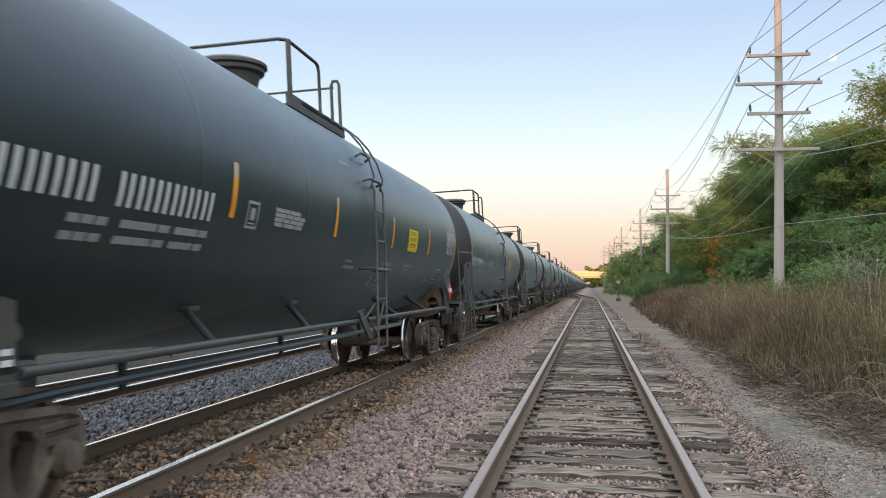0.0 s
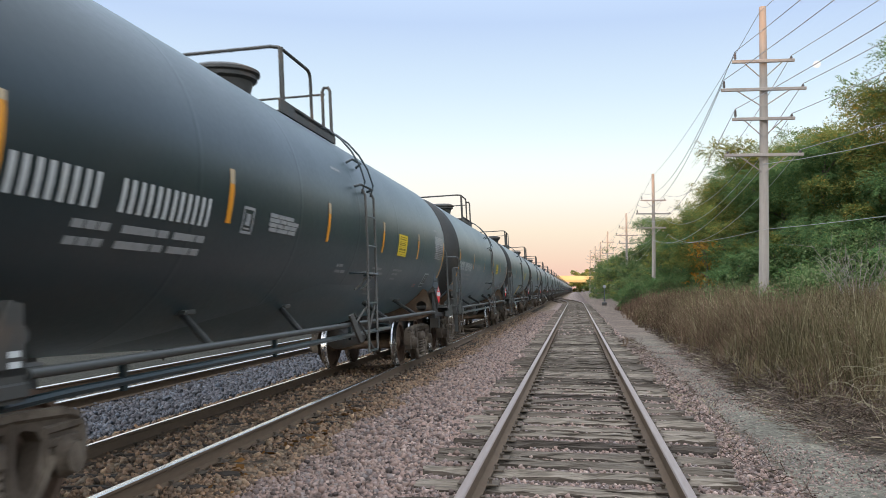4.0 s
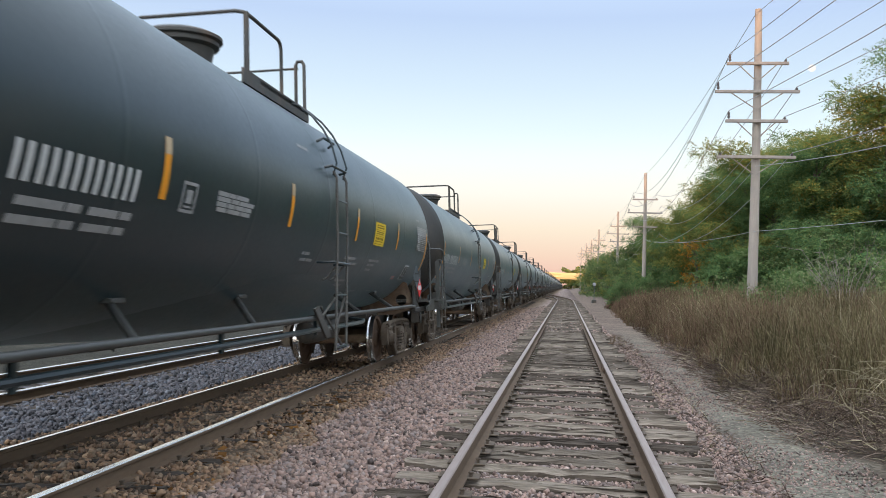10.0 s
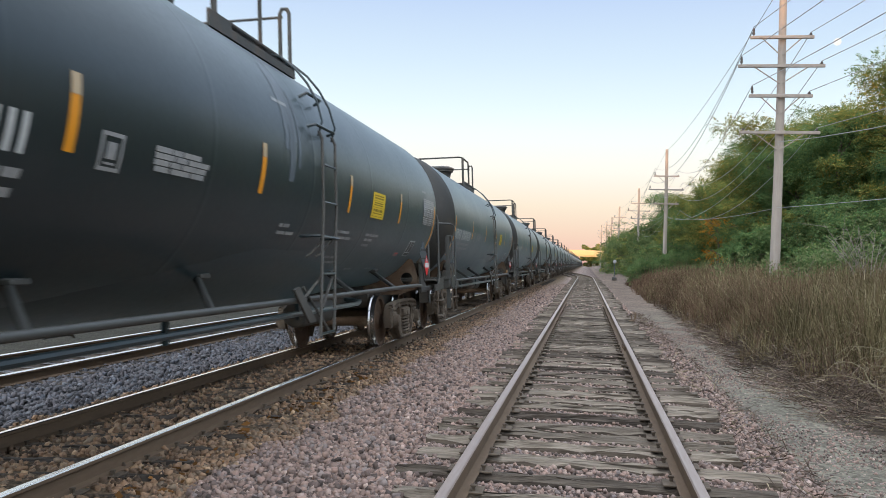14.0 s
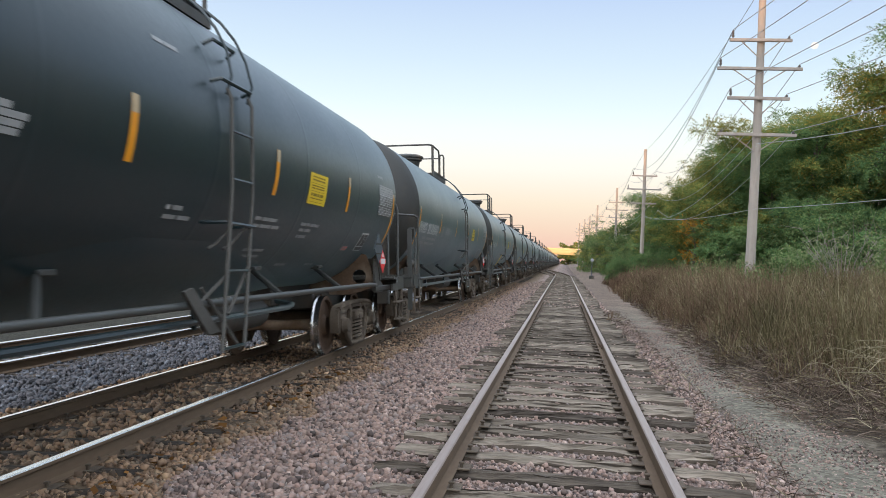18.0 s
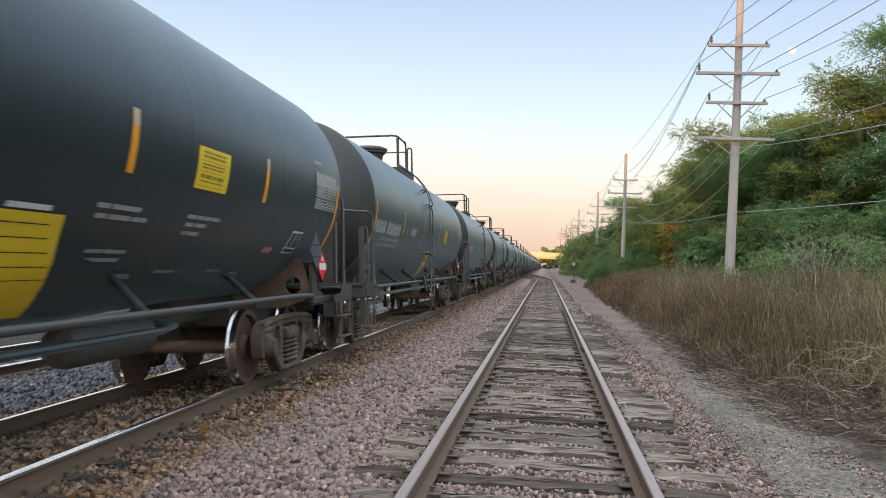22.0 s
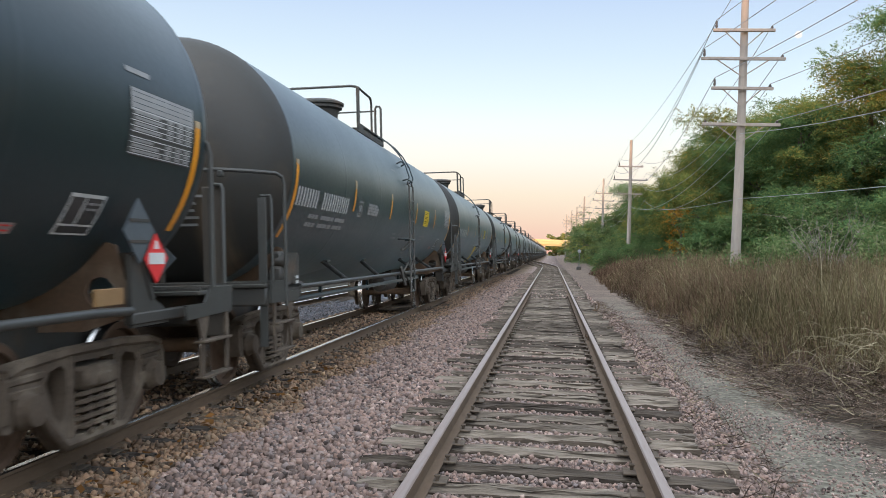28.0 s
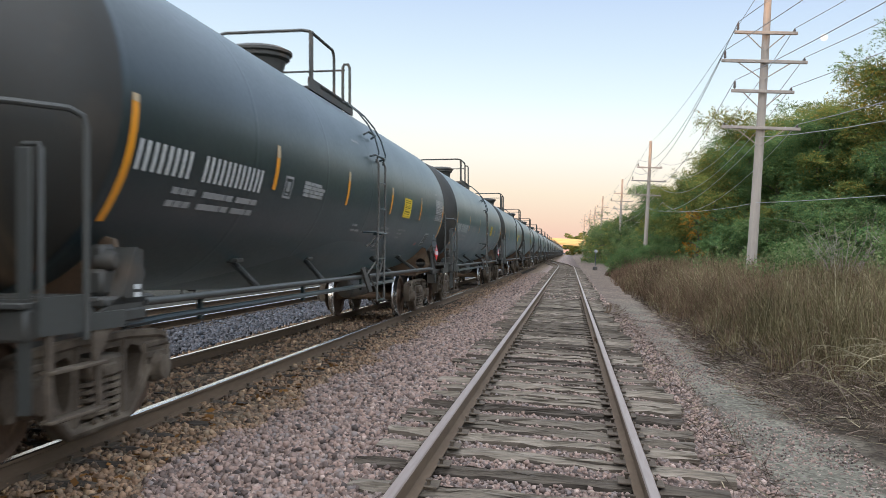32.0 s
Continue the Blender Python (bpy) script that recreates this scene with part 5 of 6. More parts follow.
    for a, y0 in ((-23.6, -6.53), (-28.0, -6.55)):
        for dy, ln, ws in ((0.0, 0.44, [2, 2, 2]), (0.60, 0.68, [6, 2]), (1.37, 0.55, [5, 2])):
            bm = bmesh.new()
            bars(bm, y0 + dy, ln, a, 2.2, ws)
            part("capacity_print", bm, M_DIM, car, "faded white capacity print")
    # stencils on the near head
    def on_head(x, z):
        r2 = (x * x + (z - TANK_Z) ** 2) / TANK_R ** 2
        return Vector((x, TANK_MID - HALF - DOME * max(0.0, 1 - r2 ** (1 / 0.9)) ** 0.5 - 0.007, z))

    def head_bar(bm, x0, x1, z0, z1):
        n = max(1, int((x1 - x0) / 0.12))
        for i in range(n):
            xa, xb = x0 + (x1 - x0) * i / n, x0 + (x1 - x0) * (i + 1) / n
            bm.faces.new([bm.verts.new(on_head(x, z)) for x, z in ((xa, z0), (xb, z0), (xb, z1), (xa, z1))])
    for k in range(3):
        bm = bmesh.new()
        head_bar(bm, 0.40 + 0.085 * k, 0.46 + 0.085 * k, 3.03, 3.12)
        part("head_letter", bm, M_WHITE, car, "small white block letter on the head")
    for z, ws in ((2.46, (0.10, 0.2)), (2.385, (0.08, 0.1, 0.12)), (2.31, (0.18, 0.2)), (2.14, (0.16, 0.2, 0.12)), (2.06, (0.3, 0.1)), (1.98, (0.22, 0.16)), (1.90, (0.26, 0.16)), (1.82, (0.14, 0.26))):
        x = 0.17
        for w in ws:
            bm = bmesh.new()
            head_bar(bm, x, x + w, z, z + 0.029)
            part("head_print", bm, M_DIM, car, "white stencil print on the head")
            x += w + 0.03


def placards(car, mode):
    """Grey diamond holders at the far corner, with a red diamond placard where one is fitted."""
    def diamond(name, c, r, mat, parent, label, tilt=0.0, ax="x"):
        bm = bmesh.new()
        pts = [(0, r), (r * 0.78, 0), (0, -r), (-r * 0.78, 0)]
        a = [bm.verts.new((0.0, py, pz)) for py, pz in pts]
        b = [bm.verts.new((0.012, py, pz)) for py, pz in pts]
        bm.faces.new(a[::-1])
        bm.faces.new(b)
        for i in range(4):
            bm.faces.new((a[i], a[(i + 1) % 4], b[(i + 1) % 4], b[i]))
        ob = part(name, bm, mat, parent, label)
        ob.location = c
        ob.rotation_euler = (0, 0, radians(-8))
        return ob
    side = diamond("placard_holder", (1.46, 7.06, 1.66), 0.25, M_GREY, car, "grey steel diamond placard holder", 0)
    for z in (-0.08, 0.08):
        bm = bmesh.new()
        box(bm, 0.012, 0.02, -0.12, 0.12, z - 0.012, z + 0.012)
        part("clip_bar", bm, M_FRAME, side, "dark clip bar")
    if mode:
        red = diamond("hazard_placard", (1.475, 7.30, 1.45), 0.195, M_RED, car, "red diamond hazard placard with a white field", 0)
        bm = bmesh.new()
        box(bm, 0.012, 0.016, -0.105, 0.105, -0.045, 0.045)
        part("number_field", bm, M_WHITE, red, "white number field")
        bm = bmesh.new()
        plate(bm, [(-0.03, 0.075), (0.03, 0.075), (0.012, 0.14), (-0.012, 0.14)], 0.012, 0.016)
        part("flame_mark", bm, M_WHITE, red, "white flame mark")


def end_placard(car, fitted):
    """Diamond placard on a short post over the near end platform."""
    post = thing_part("placard_post", car, "end placard on a short post")
    post.location = (0.22, -8.27, 1.46)
    bm = bmesh.new()
    box(bm, -0.03, 0.03, 0.006, 0.03, -0.32, 0.0, 0.004)
    part("post", bm, M_FRAME, post)
    r = 0.175

    def sheet(name, outline, y0, y1, mat, label):
        bm = bmesh.new()
        a, b = [bm.verts.new((x, y0, z)) for x, z in outline], [bm.verts.new((x, y1, z)) for x, z in outline]
        n = len(outline)
        bm.faces.new(a[::-1])
        bm.faces.new(b)
        for i in range(n):
            bm.faces.new((a[i], a[(i + 1) % n], b[(i + 1) % n], b[i]))
        return part(name, bm, mat, post, label)
    sheet("diamond", [(0, r), (r, 0), (0, -r), (-r, 0)], -0.006, 0.006, M_RED if fitted else M_GREY, "red diamond hazard placard" if fitted else "empty grey diamond holder")
    if not fitted:
        return
    sheet("number_field", [(-0.10, -0.042), (0.10, -0.042), (0.10, 0.042), (-0.10, 0.042)], -0.011, -0.007, M_WHITE, "white number field")
    sheet("flame_mark", [(-0.035, 0.062), (0.035, 0.062), (0.014, 0.13), (-0.014, 0.13)], -0.011, -0.007, M_WHITE, "white flame mark")
    for body, size, z, mat, label in (("1267", 0.088, 0.0, M_INK, "black digits"), ("3", 0.06, -0.105, M_WHITE, "white class digit")):
        text = bpy.data.curves.new("number_text", "FONT")
        text.body, text.size, text.align_x, text.align_y = body, size, "CENTER", "CENTER"
        holder = new("number_text", text)
        me = bpy.data.meshes.new_from_object(holder.evaluated_get(bpy.context.evaluated_depsgraph_get()))
        bpy.data.objects.remove(holder)
        me.materials.append(mat)
        d = new("number_text", me)
        d.parent, d.location, d.rotation_euler = post, (0, -0.014, z), (radians(90), 0, 0)
        d["label"] = label


LADDER_Y = 0.66


def tank_car(detailed=True):
    car = thing("tank_car", pose(MAIN_X, 0, MAIN_Z, 0, CANT, 0), "dark charcoal tank car with orange stripes rolling on the main track", "tank car", "tank cars of the train")
    tank_body(car)
    for e in (1, -1):
        stub_sill(car, e, detailed)
    sets = []
    for y in (-7.01, 7.12):
        truck, ws = wheel_truck(car, y)
        sets += ws
    side_pipes(car)
    top_platform(car)
    for s in ((1, -1) if detailed else (1,)):
        ladder(car, LADDER_Y, s)
    if detailed:
        brake_gear(car)
    markings(car)
    return car


def slim(car):
    """Leaves the smallest fittings off a car that stays far away."""
    for o in [o for o in car.children_recursive if o.name.split(".")[0] in ("hatch_bolt", "placard_print", "panel_print", "panel_text", "stripe_top", "panel_head", "panel_lines", "frame_print", "sticker_print", "stencil_print", "stencil_box", "frame_field", "small_sticker", "certificate_frame",
              "bearing_cap", "bolster_end", "coil_spring", "grab_iron", "clip_bar", "stirrup_step", "strut", "brake_pipe", "capacity_print", "head_letter", "head_print", "brake_wheel", "air_reservoir", "ladder_brace", "ladder_stay", "ladder_step", "ladder_bracket", "rung", "letter_bar")]:
        bpy.data.objects.remove(o)


def run(t):
    """Metres rolled after t seconds; the train gathers speed slowly."""
    return ((-7.099e-05 * t + 0.02238) * t + 9.0162) * t


def car_y(t, k):
    """Where the middle of the k-th car stands at t seconds."""
    return k * CAR - run(t) + 17.084 - 6.15


first = tank_car()
CARS = [first]
FIRST_K, NEAR_CARS, ALL_CARS = -1, 20, 44
for k in range(1, NEAR_CARS):
    CARS.append(copy_thing(first, pose(MAIN_X, car_y(0, FIRST_K + k), MAIN_Z, 0, CANT, 0)))
far_first = copy_thing(first, pose(MAIN_X, car_y(0, FIRST_K + NEAR_CARS), MAIN_Z, 0, CANT, 0))
slim(far_first)
CARS.append(far_first)
for k in range(NEAR_CARS + 1, ALL_CARS):
    CARS.append(copy_thing(far_first, pose(MAIN_X, car_y(0, FIRST_K + k), MAIN_Z, 0, CANT, 0)))
first.matrix_basis = pose(MAIN_X, car_y(0, FIRST_K), MAIN_Z, 0, CANT, 0)
PLACARD = {1: 1, 2: 1, 3: 2, 4: 2, 5: 2, 6: 1, 7: 1, 8: 1, 9: 2, 10: 2, 11: 1, 12: 1, 13: 2, 14: 1, 15: 1, 16: 2, 17: 1}
for k in range(NEAR_CARS):
    placards(CARS[k], PLACARD.get(k, 1))
    end_placard(CARS[k], PLACARD.get(k - 1, 1) == 2)


end_reservoir(CARS[5])


def low_banner(car):
    bm = bmesh.new()
    low = lambda a: -0.335 * math.sin(radians(a))
    lift = lambda a: 0.006 + max(0.0, low(a) + math.sqrt(low(a) ** 2 + 1.7374) - TANK_R)
    rows = [(1.16 - 0.62 * f, 1.68 - 0.42 * f, -65 + 34 * f) for f in (0, 0.2, 0.4, 0.6, 0.8, 1.0)]
    vs = [[bm.verts.new(on_tank(y0, a, lift(a))), bm.verts.new(on_tank(y1, a, lift(a)))] for y0, y1, a in rows]
    for p, q in zip(vs, vs[1:]):
        bm.faces.new((p[0], p[1], q[1], q[0]))
    b = part("low_banner", bm, M_YELLOW, car, "slanting yellow banner low on the tank")
    bm = bmesh.new()
    for i in range(5):
        bars(bm, 0.92 - 0.085 * i, 0.55, -50 + 4.0 * i, 0.35, [3, 4, 2], up=lift(-50 + 4.0 * i) + 0.006)
    part("banner_print", bm, M_INK, b, "black print")
    bm = bmesh.new()
    decal(bm, 0.60, 1.07, -30.4, -28.9, 0.004)
    part("banner_strip", bm, M_WHITE, car, "pale print strip over the banner")


for k in (9, 15, 17):
    bm = bmesh.new()
    box(bm, 1.37, 1.41, 6.55, 6.92, 1.115, 1.24, 0.006)
    part("tan_plate", bm, M_TAN, CARS[k], "tan plate resting on the side rail")


for k in (5, 12, 13, 17):
    low_banner(CARS[k])
    CARS[k]["label"] = "dark charcoal tank car with a low yellow banner"
    for o in CARS[k].children:
        if o.name.startswith("ladder"):
            o.location.y -= 1.13
for n in range(6):
    piece("letter_bar", bpy.data.objects["letter_bar"].data, CARS[3], pose(0, -6.9 + 0.29 * n, 0.30))
for i, (y, wide, a0, a1) in enumerate(((-0.62, 0.12, 2, 40), (-0.50, 0.16, -10, 46), (-0.34, 0.10, 6, 44), (-0.24, 0.08, -4, 30))):
    bm = bmesh.new()
    decal(bm, y, y + wide, a0, a1, 0.003, 0.12, 0, 10)
    part("spill_streak", bm, M_SMEAR, CARS[8], "pale smeared spill down the shell")


# ---- poles and wires ----
POLES = [(7.13, 34.0, 12.62), (7.1, 81.0, 12.4), (7.35, 127.0, 12.8), (6.3, 173.0, 13.2), (6.1, 219.0, 13.6), (5.8, 265.0, 15.0), (5.0, 311.0, 15.8), (11.8, -13.0, 12.6)]
ARMS = [(-2.2, 1.16), (-3.3, 1.58), (-4.45, 1.16), (-5.85, 1.46)]


def utility_pole(i, x, y, top):
    z0 = ground_z(x) - 0.1
    p = thing("utility_pole", pose(x, y, z0), "tall grey weathered wooden utility pole with four crossarms", "utility pole", "utility poles along the track")
    h = top - z0
    bm = bmesh.new()
    tube(bm, [(0.06 * math.sin(2.2 * k / 8 + i), 0, h * k / 8) for k in range(9)], 0.2, 14, radii=[0.20 - 0.07 * k / 8 for k in range(9)])
    smooth(part("post", bm, M_POLE, p), 50)
    for n, (dz, half) in enumerate(ARMS if i in (0, 7) else ARMS[:3]):
        z = h + dz * (1.14 if i == 1 else 1.0)
        bm = bmesh.new()
        box(bm, -half, half, -0.30, -0.19, z - 0.06, z + 0.06, 0.012)
        arm = part("crossarm", bm, M_POLE, p, "grey wooden crossarm")
        for s in (-1, 1):
            bm = bmesh.new()
            tube(bm, [(s * half * 0.62, -0.245, z - 0.04), (s * 0.05, -0.20, z - 0.66)], 0.022, 6)
            part("brace", bm, M_POLE, arm, "slanting brace")
            bm = bmesh.new()
            tall = 0.36 if (s < 0 and n < 3) else 0.16
            q = s * (half - 0.12)
            lathe(bm, [(0.02, z + 0.05), (0.02, z + 0.10), (0.05, z + 0.11), (0.055, z + 0.5 * tall), (0.035, z + 0.6 * tall), (0.05, z + 0.7 * tall), (0.03, z + tall), (0.01, z + tall + 0.02)], "z", (q, -0.245, 0), 10)
            part("insulator", bm, M_GLASS, arm, "dark porcelain insulator")
    return p


for i, (x, y, top) in enumerate(POLES):
    utility_pole(i, x, y, top)


def wire(a, b, sag, r, mat, label):
    bm = bmesh.new()
    a, b = Vector(a), Vector(b)
    pts = [a.lerp(b, k / 12) - Vector((0, 0, sag * 4 * (k / 12) * (1 - k / 12))) for k in range(13)]
    tube(bm, pts, r, 5)
    ob = part("power_line", bm, mat, None)
    return tagged(ob, label, "cable", "overhead lines")


ORDER = [7, 0, 1, 2, 3, 4, 5, 6]
for i, j in zip(ORDER, ORDER[1:]):
    (xa, ya, ta), (xb, yb, tb) = POLES[i], POLES[j]
    for n, (dz, half) in enumerate(ARMS):
        for s in (-1, 1):
            if n == 3 and s < 0:
                continue
            lift = 0.40 if (s < 0 and n < 3) else 0.18
            wire((xa + s * (half - 0.12), ya - 0.245, ta + dz + lift), (xb + s * (half - 0.12), yb - 0.245, tb + dz + lift), 0.7 if i == 7 else 1.9 if i == 0 else 1.2, 0.014, M_WIRE, "grey overhead wire sagging between the poles")
    wire((xa - 0.1, ya - 0.15, ta - 0.25), (xb - 0.1, yb - 0.15, tb - 0.25), 0.6, 0.012, M_WIRE, "grey overhead wire at the pole tops")
    if i in (7, 0, 1, 2):
        wire((xa, ya - 0.2, ta - 6.3), (xb, yb - 0.2, tb - 6.2), 1.3, 0.013, M_CABLE, "pale telephone cable sagging between the poles")
        low_a, low_b = (3.5 if i == 7 else 3.9 if i == 0 else ta - 6.2), (3.9 if j == 0 else tb - 6.2)
        wire((xa, ya - 0.2, low_a), (xb, yb - 0.2, low_b), 0.4, 0.011, M_CABLE, "thick pale telephone cable below the crossarms")


# ---- dry grass and weeds ----
def grass_edge(y):
    """Where the tall grass begins beside the path."""
    return np.interp(y, [4, 8, 9.5, 11, 13, 16, 24, 40, 80, 130], [4.9, 4.5, 4.1, 3.7, 3.3, 3.1, 3.2, 3.1, 3.4, 3.4])


def twig_edge(y):
    """Where the fallen twigs begin on the path."""
    return np.interp(y, [4, 8.0, 9.2, 9.8, 12, 16, 25, 40], [4.1, 3.5, 2.8, 2.4, 2.35, 2.4, 2.7, 2.9])


def ground_at(x):
    return np.interp(x, [p[0] for p in PROFILE], [p[1] for p in PROFILE])


def blades(name, count, area, height, mats, label, seed, lean=0.8, width=0.0030, red=0.3, fluff=0):
    """Tall dry stems, each a thin bent blade, some with a loose seed head, as one object."""
    rs = np.random.RandomState(seed)
    per = 14
    m = count // per
    cx = rs.uniform(area[0], area[1], m)
    cy = area[2] + (area[3] - area[2]) * rs.uniform(0, 1, m) ** 1.5
    tall, side, patch = rs.uniform(0.62, 1.12, m), rs.uniform(0, 2 * np.pi, m), rs.uniform(size=m)
    cx, cy, tall, side, patch = [np.repeat(q, per) for q in (cx, cy, tall, side, patch)]
    x, y = cx + rs.normal(0, 0.12, m * per), cy + rs.normal(0, 0.12, m * per)
    edge = grass_edge(y) + 0.22 * np.sin(y * 1.9) + 0.15 * np.sin(y * 4.3 + 1)
    ok = x > edge
    x, y, edge, tall, side, patch = [q[ok] for q in (x, y, edge, tall, side, patch)]
    n = len(x)
    z = ground_at(x)
    h = rs.uniform(*height, n) * tall * (0.85 + 0.15 * np.sin(x * 1.7 + y * 0.6) * np.sin(y * 0.37))
    h *= np.clip((x - edge) / 1.3 + 0.35, 0.2, 1.0)
    a = side + rs.normal(0, 0.9, n)
    ln = (0.06 + lean * rs.uniform(0, 1, n) ** 1.5) * h
    w = width * (0.6 + 0.8 * rs.uniform(size=n)) * (1 + y / 24.0)
    dx, dy = np.cos(a), np.sin(a)
    b = rs.uniform(0, 2 * np.pi, n)
    wx, wy = np.cos(b) * w, np.sin(b) * w
    rows = []
    for f, g in ((0.0, 1.0), (0.4, 0.9), (0.75, 0.7)):
        px, py, pz = x + f ** 1.8 * ln * dx, y + f ** 1.8 * ln * dy, z - 0.02 + h * (f - 0.30 * f ** 3 * (ln / h) ** 2)
        rows += [np.stack([px - g * wx, py - g * wy, pz], -1), np.stack([px + g * wx, py + g * wy, pz], -1)]
    tip = np.stack([x + ln * dx, y + ln * dy, z + h * (1.0 - 0.34 * (ln / h) ** 2)], -1)
    v = np.stack(rows + [tip], 1)
    t = np.array([(0, 1, 3), (0, 3, 2), (2, 3, 5), (2, 5, 4), (4, 5, 6)])
    tris = (t[None] + 7 * np.arange(n)[:, None, None]).reshape(-1, 3)
    share = red * np.clip(1.5 - (x - edge) / 3.0, 0.2, 1.6) + 0.25 * (y > 18)
    kind = (patch * 0.7 + 0.3 * rs.uniform(size=n)) < share
    idx = np.repeat(kind, 5).astype(np.int32)
    v = v.reshape(-1, 3)
    if fluff:
        # loose seed heads round the upper part of the stems
        k = rs.randint(0, n, fluff)
        f = rs.uniform(0.55, 1.0, fluff)
        c = np.stack([x[k] + f ** 1.8 * ln[k] * dx[k], y[k] + f ** 1.8 * ln[k] * dy[k], z[k] + h[k] * (f - 0.32 * f ** 3 * (ln[k] / h[k]) ** 2)], -1)
        d = rs.normal(size=(fluff, 3))
        d[:, 2] = np.abs(d[:, 2]) + 0.3
        d *= (rs.uniform(0.03, 0.11, fluff) * (1 + y[k] / 60) / np.linalg.norm(d, axis=1))[:, None]
        q = np.cross(d, rs.normal(size=(fluff, 3)))
        q *= (0.0032 * (1 + y[k] / 24.0) / np.linalg.norm(q, axis=1))[:, None]
        v2 = np.stack([c, c + d * 0.6 + q, c + d, c + d * 0.6 - q], 1).reshape(-1, 3)
        t2 = (np.array([(0, 1, 2), (0, 2, 3)])[None] + 4 * np.arange(fluff)[:, None, None]).reshape(-1, 3) + len(v)
        v, tris = np.concatenate([v, v2]), np.concatenate([tris, t2])
        idx = np.concatenate([idx, np.repeat(kind[k], 2).astype(np.int32)])
    ob = big_mesh(name, v, tris, mats, idx)
    return tagged(ob, label, "grass", kind="stuff")


def twigs(name, count, area, mats, label, seed, lift, size, sides=None):
    """Fallen bent twigs and stalks lying over one another, as one object."""
    rs = np.random.RandomState(seed)
    x = rs.uniform(area[0], area[1], count)
    y = area[2] + (area[3] - area[2]) * rs.uniform(0, 1, count) ** 1.4
    if sides is not None:
        ok = sides(x, y, rs.uniform(size=count))
        x, y = x[ok], y[ok]
    n = len(x)
    near = np.clip((x - twig_edge(y)) / 0.9, 0.12, 1.0) if sides is not None else np.ones(n)
    z = ground_at(x) + 0.015 + lift * near * rs.uniform(0, 1, n) ** 1.6
    d = rs.normal(size=(n, 3)) * np.array([1, 1, 0.45])
    d *= (rs.uniform(*size, n) / np.linalg.norm(d, axis=1))[:, None]
    d[:, 2] = np.abs(d[:, 2]) * near
    w = np.cross(d, rs.normal(size=(n, 3)))
    w *= (rs.uniform(0.0016, 0.0038, n) * (1 + y / 26.0) / np.linalg.norm(w, axis=1))[:, None]
    bend = rs.normal(size=(n, 3)) * 0.14 * np.linalg.norm(d, axis=1)[:, None]
    bend[:, 2] = np.abs(bend[:, 2]) * 0.7
    c = np.stack([x, y, z], -1)
    v = np.stack([c - w, c + w, c + 0.5 * d + bend - w, c + 0.5 * d + bend + w, c + d], 1).reshape(-1, 3)
    t = np.array([(0, 1, 3), (0, 3, 2), (2, 3, 4)])
    tris = (t[None] + 5 * np.arange(n)[:, None, None]).reshape(-1, 3)
    idx = np.repeat(rs.uniform(size=n) < 0.12, 3).astype(np.int32)
    ob = big_mesh(name, v, tris, mats, idx)
    return tagged(ob, label, "dry stalks", kind="stuff")


def arching_stems(x, y, count, seed, reach, rise):
    """Thick pale stems that arch out of the grass over the path."""
    rs = np.random.RandomState(seed)
    bm = bmesh.new()
    for i in range(count):
        bx, by = x + rs.normal() * 0.5, y + rs.normal() * 0.8
        a = radians(rs.uniform(150, 250))
        ln, up = reach * rs.uniform(0.5, 1.1), rise * rs.uniform(0.6, 1.15)
        pts = []
        for k in range(8):
            f = k / 7
            pts.append((bx + math.cos(a) * ln * f + rs.normal() * 0.012, by + math.sin(a) * ln * f, ground_z(bx) + up * (2.3 * f - 1.7 * f * f) + rs.normal() * 0.012))
        tube(bm, pts, 0.008, 4, radii=[0.0085 - 0.0008 * k for k in range(8)])
        for k in (4, 5, 6):
            p = Vector(pts[k])
            tube(bm, [p, p + Vector((rs.normal() * 0.10 - 0.06, rs.normal() * 0.10, rs.uniform(-0.10, 0.08)))], 0.003, 3, radii=[0.004, 0.002])
    ob = part("arching_stems", bm, M_STRAW, None)
    return tagged(ob, "pale arching dry stems hanging over the edge of the grass", "dry stalks", kind="stuff")


blades("dry_grass", 150000, (2.6, 13, 4.5, 50), (0.95, 1.95), [M_GRASS, M_GRASS2], "tall dry brown grass beside the path", 11, fluff=150000)
blades("far_dry_grass", 30000, (2.0, 13, 40, 72), (0.8, 1.55), [M_GRASS, M_GRASS2], "tall reddish brown dry grass further along", 12, red=0.8, fluff=26000)
blades("pale_grass_stalks", 2200, (3.0, 9, 7, 32), (1.2, 2.1), [M_STRAW, M_GRASS], "pale stalks standing in the dry grass", 15, lean=1.0, width=0.0034, red=0.25)
twigs("fallen_twigs", 42000, (2.2, 6.0, 6, 40), [M_TWIG, M_STRAW], "tangled fallen twigs and dry stalks at the edge of the path", 13, 0.30, (0.10, 0.42), lambda x, y, u: (x > twig_edge(y) + 0.05 + 0.5 * u * u) & (x < grass_edge(y) + 1.2))
twigs("scattered_stalks", 2600, (1.25, 1.95, 3.5, 30), [M_TWIG, M_STRAW], "thin dry stalks scattered on the shoulder", 16, 0.02, (0.05, 0.22))
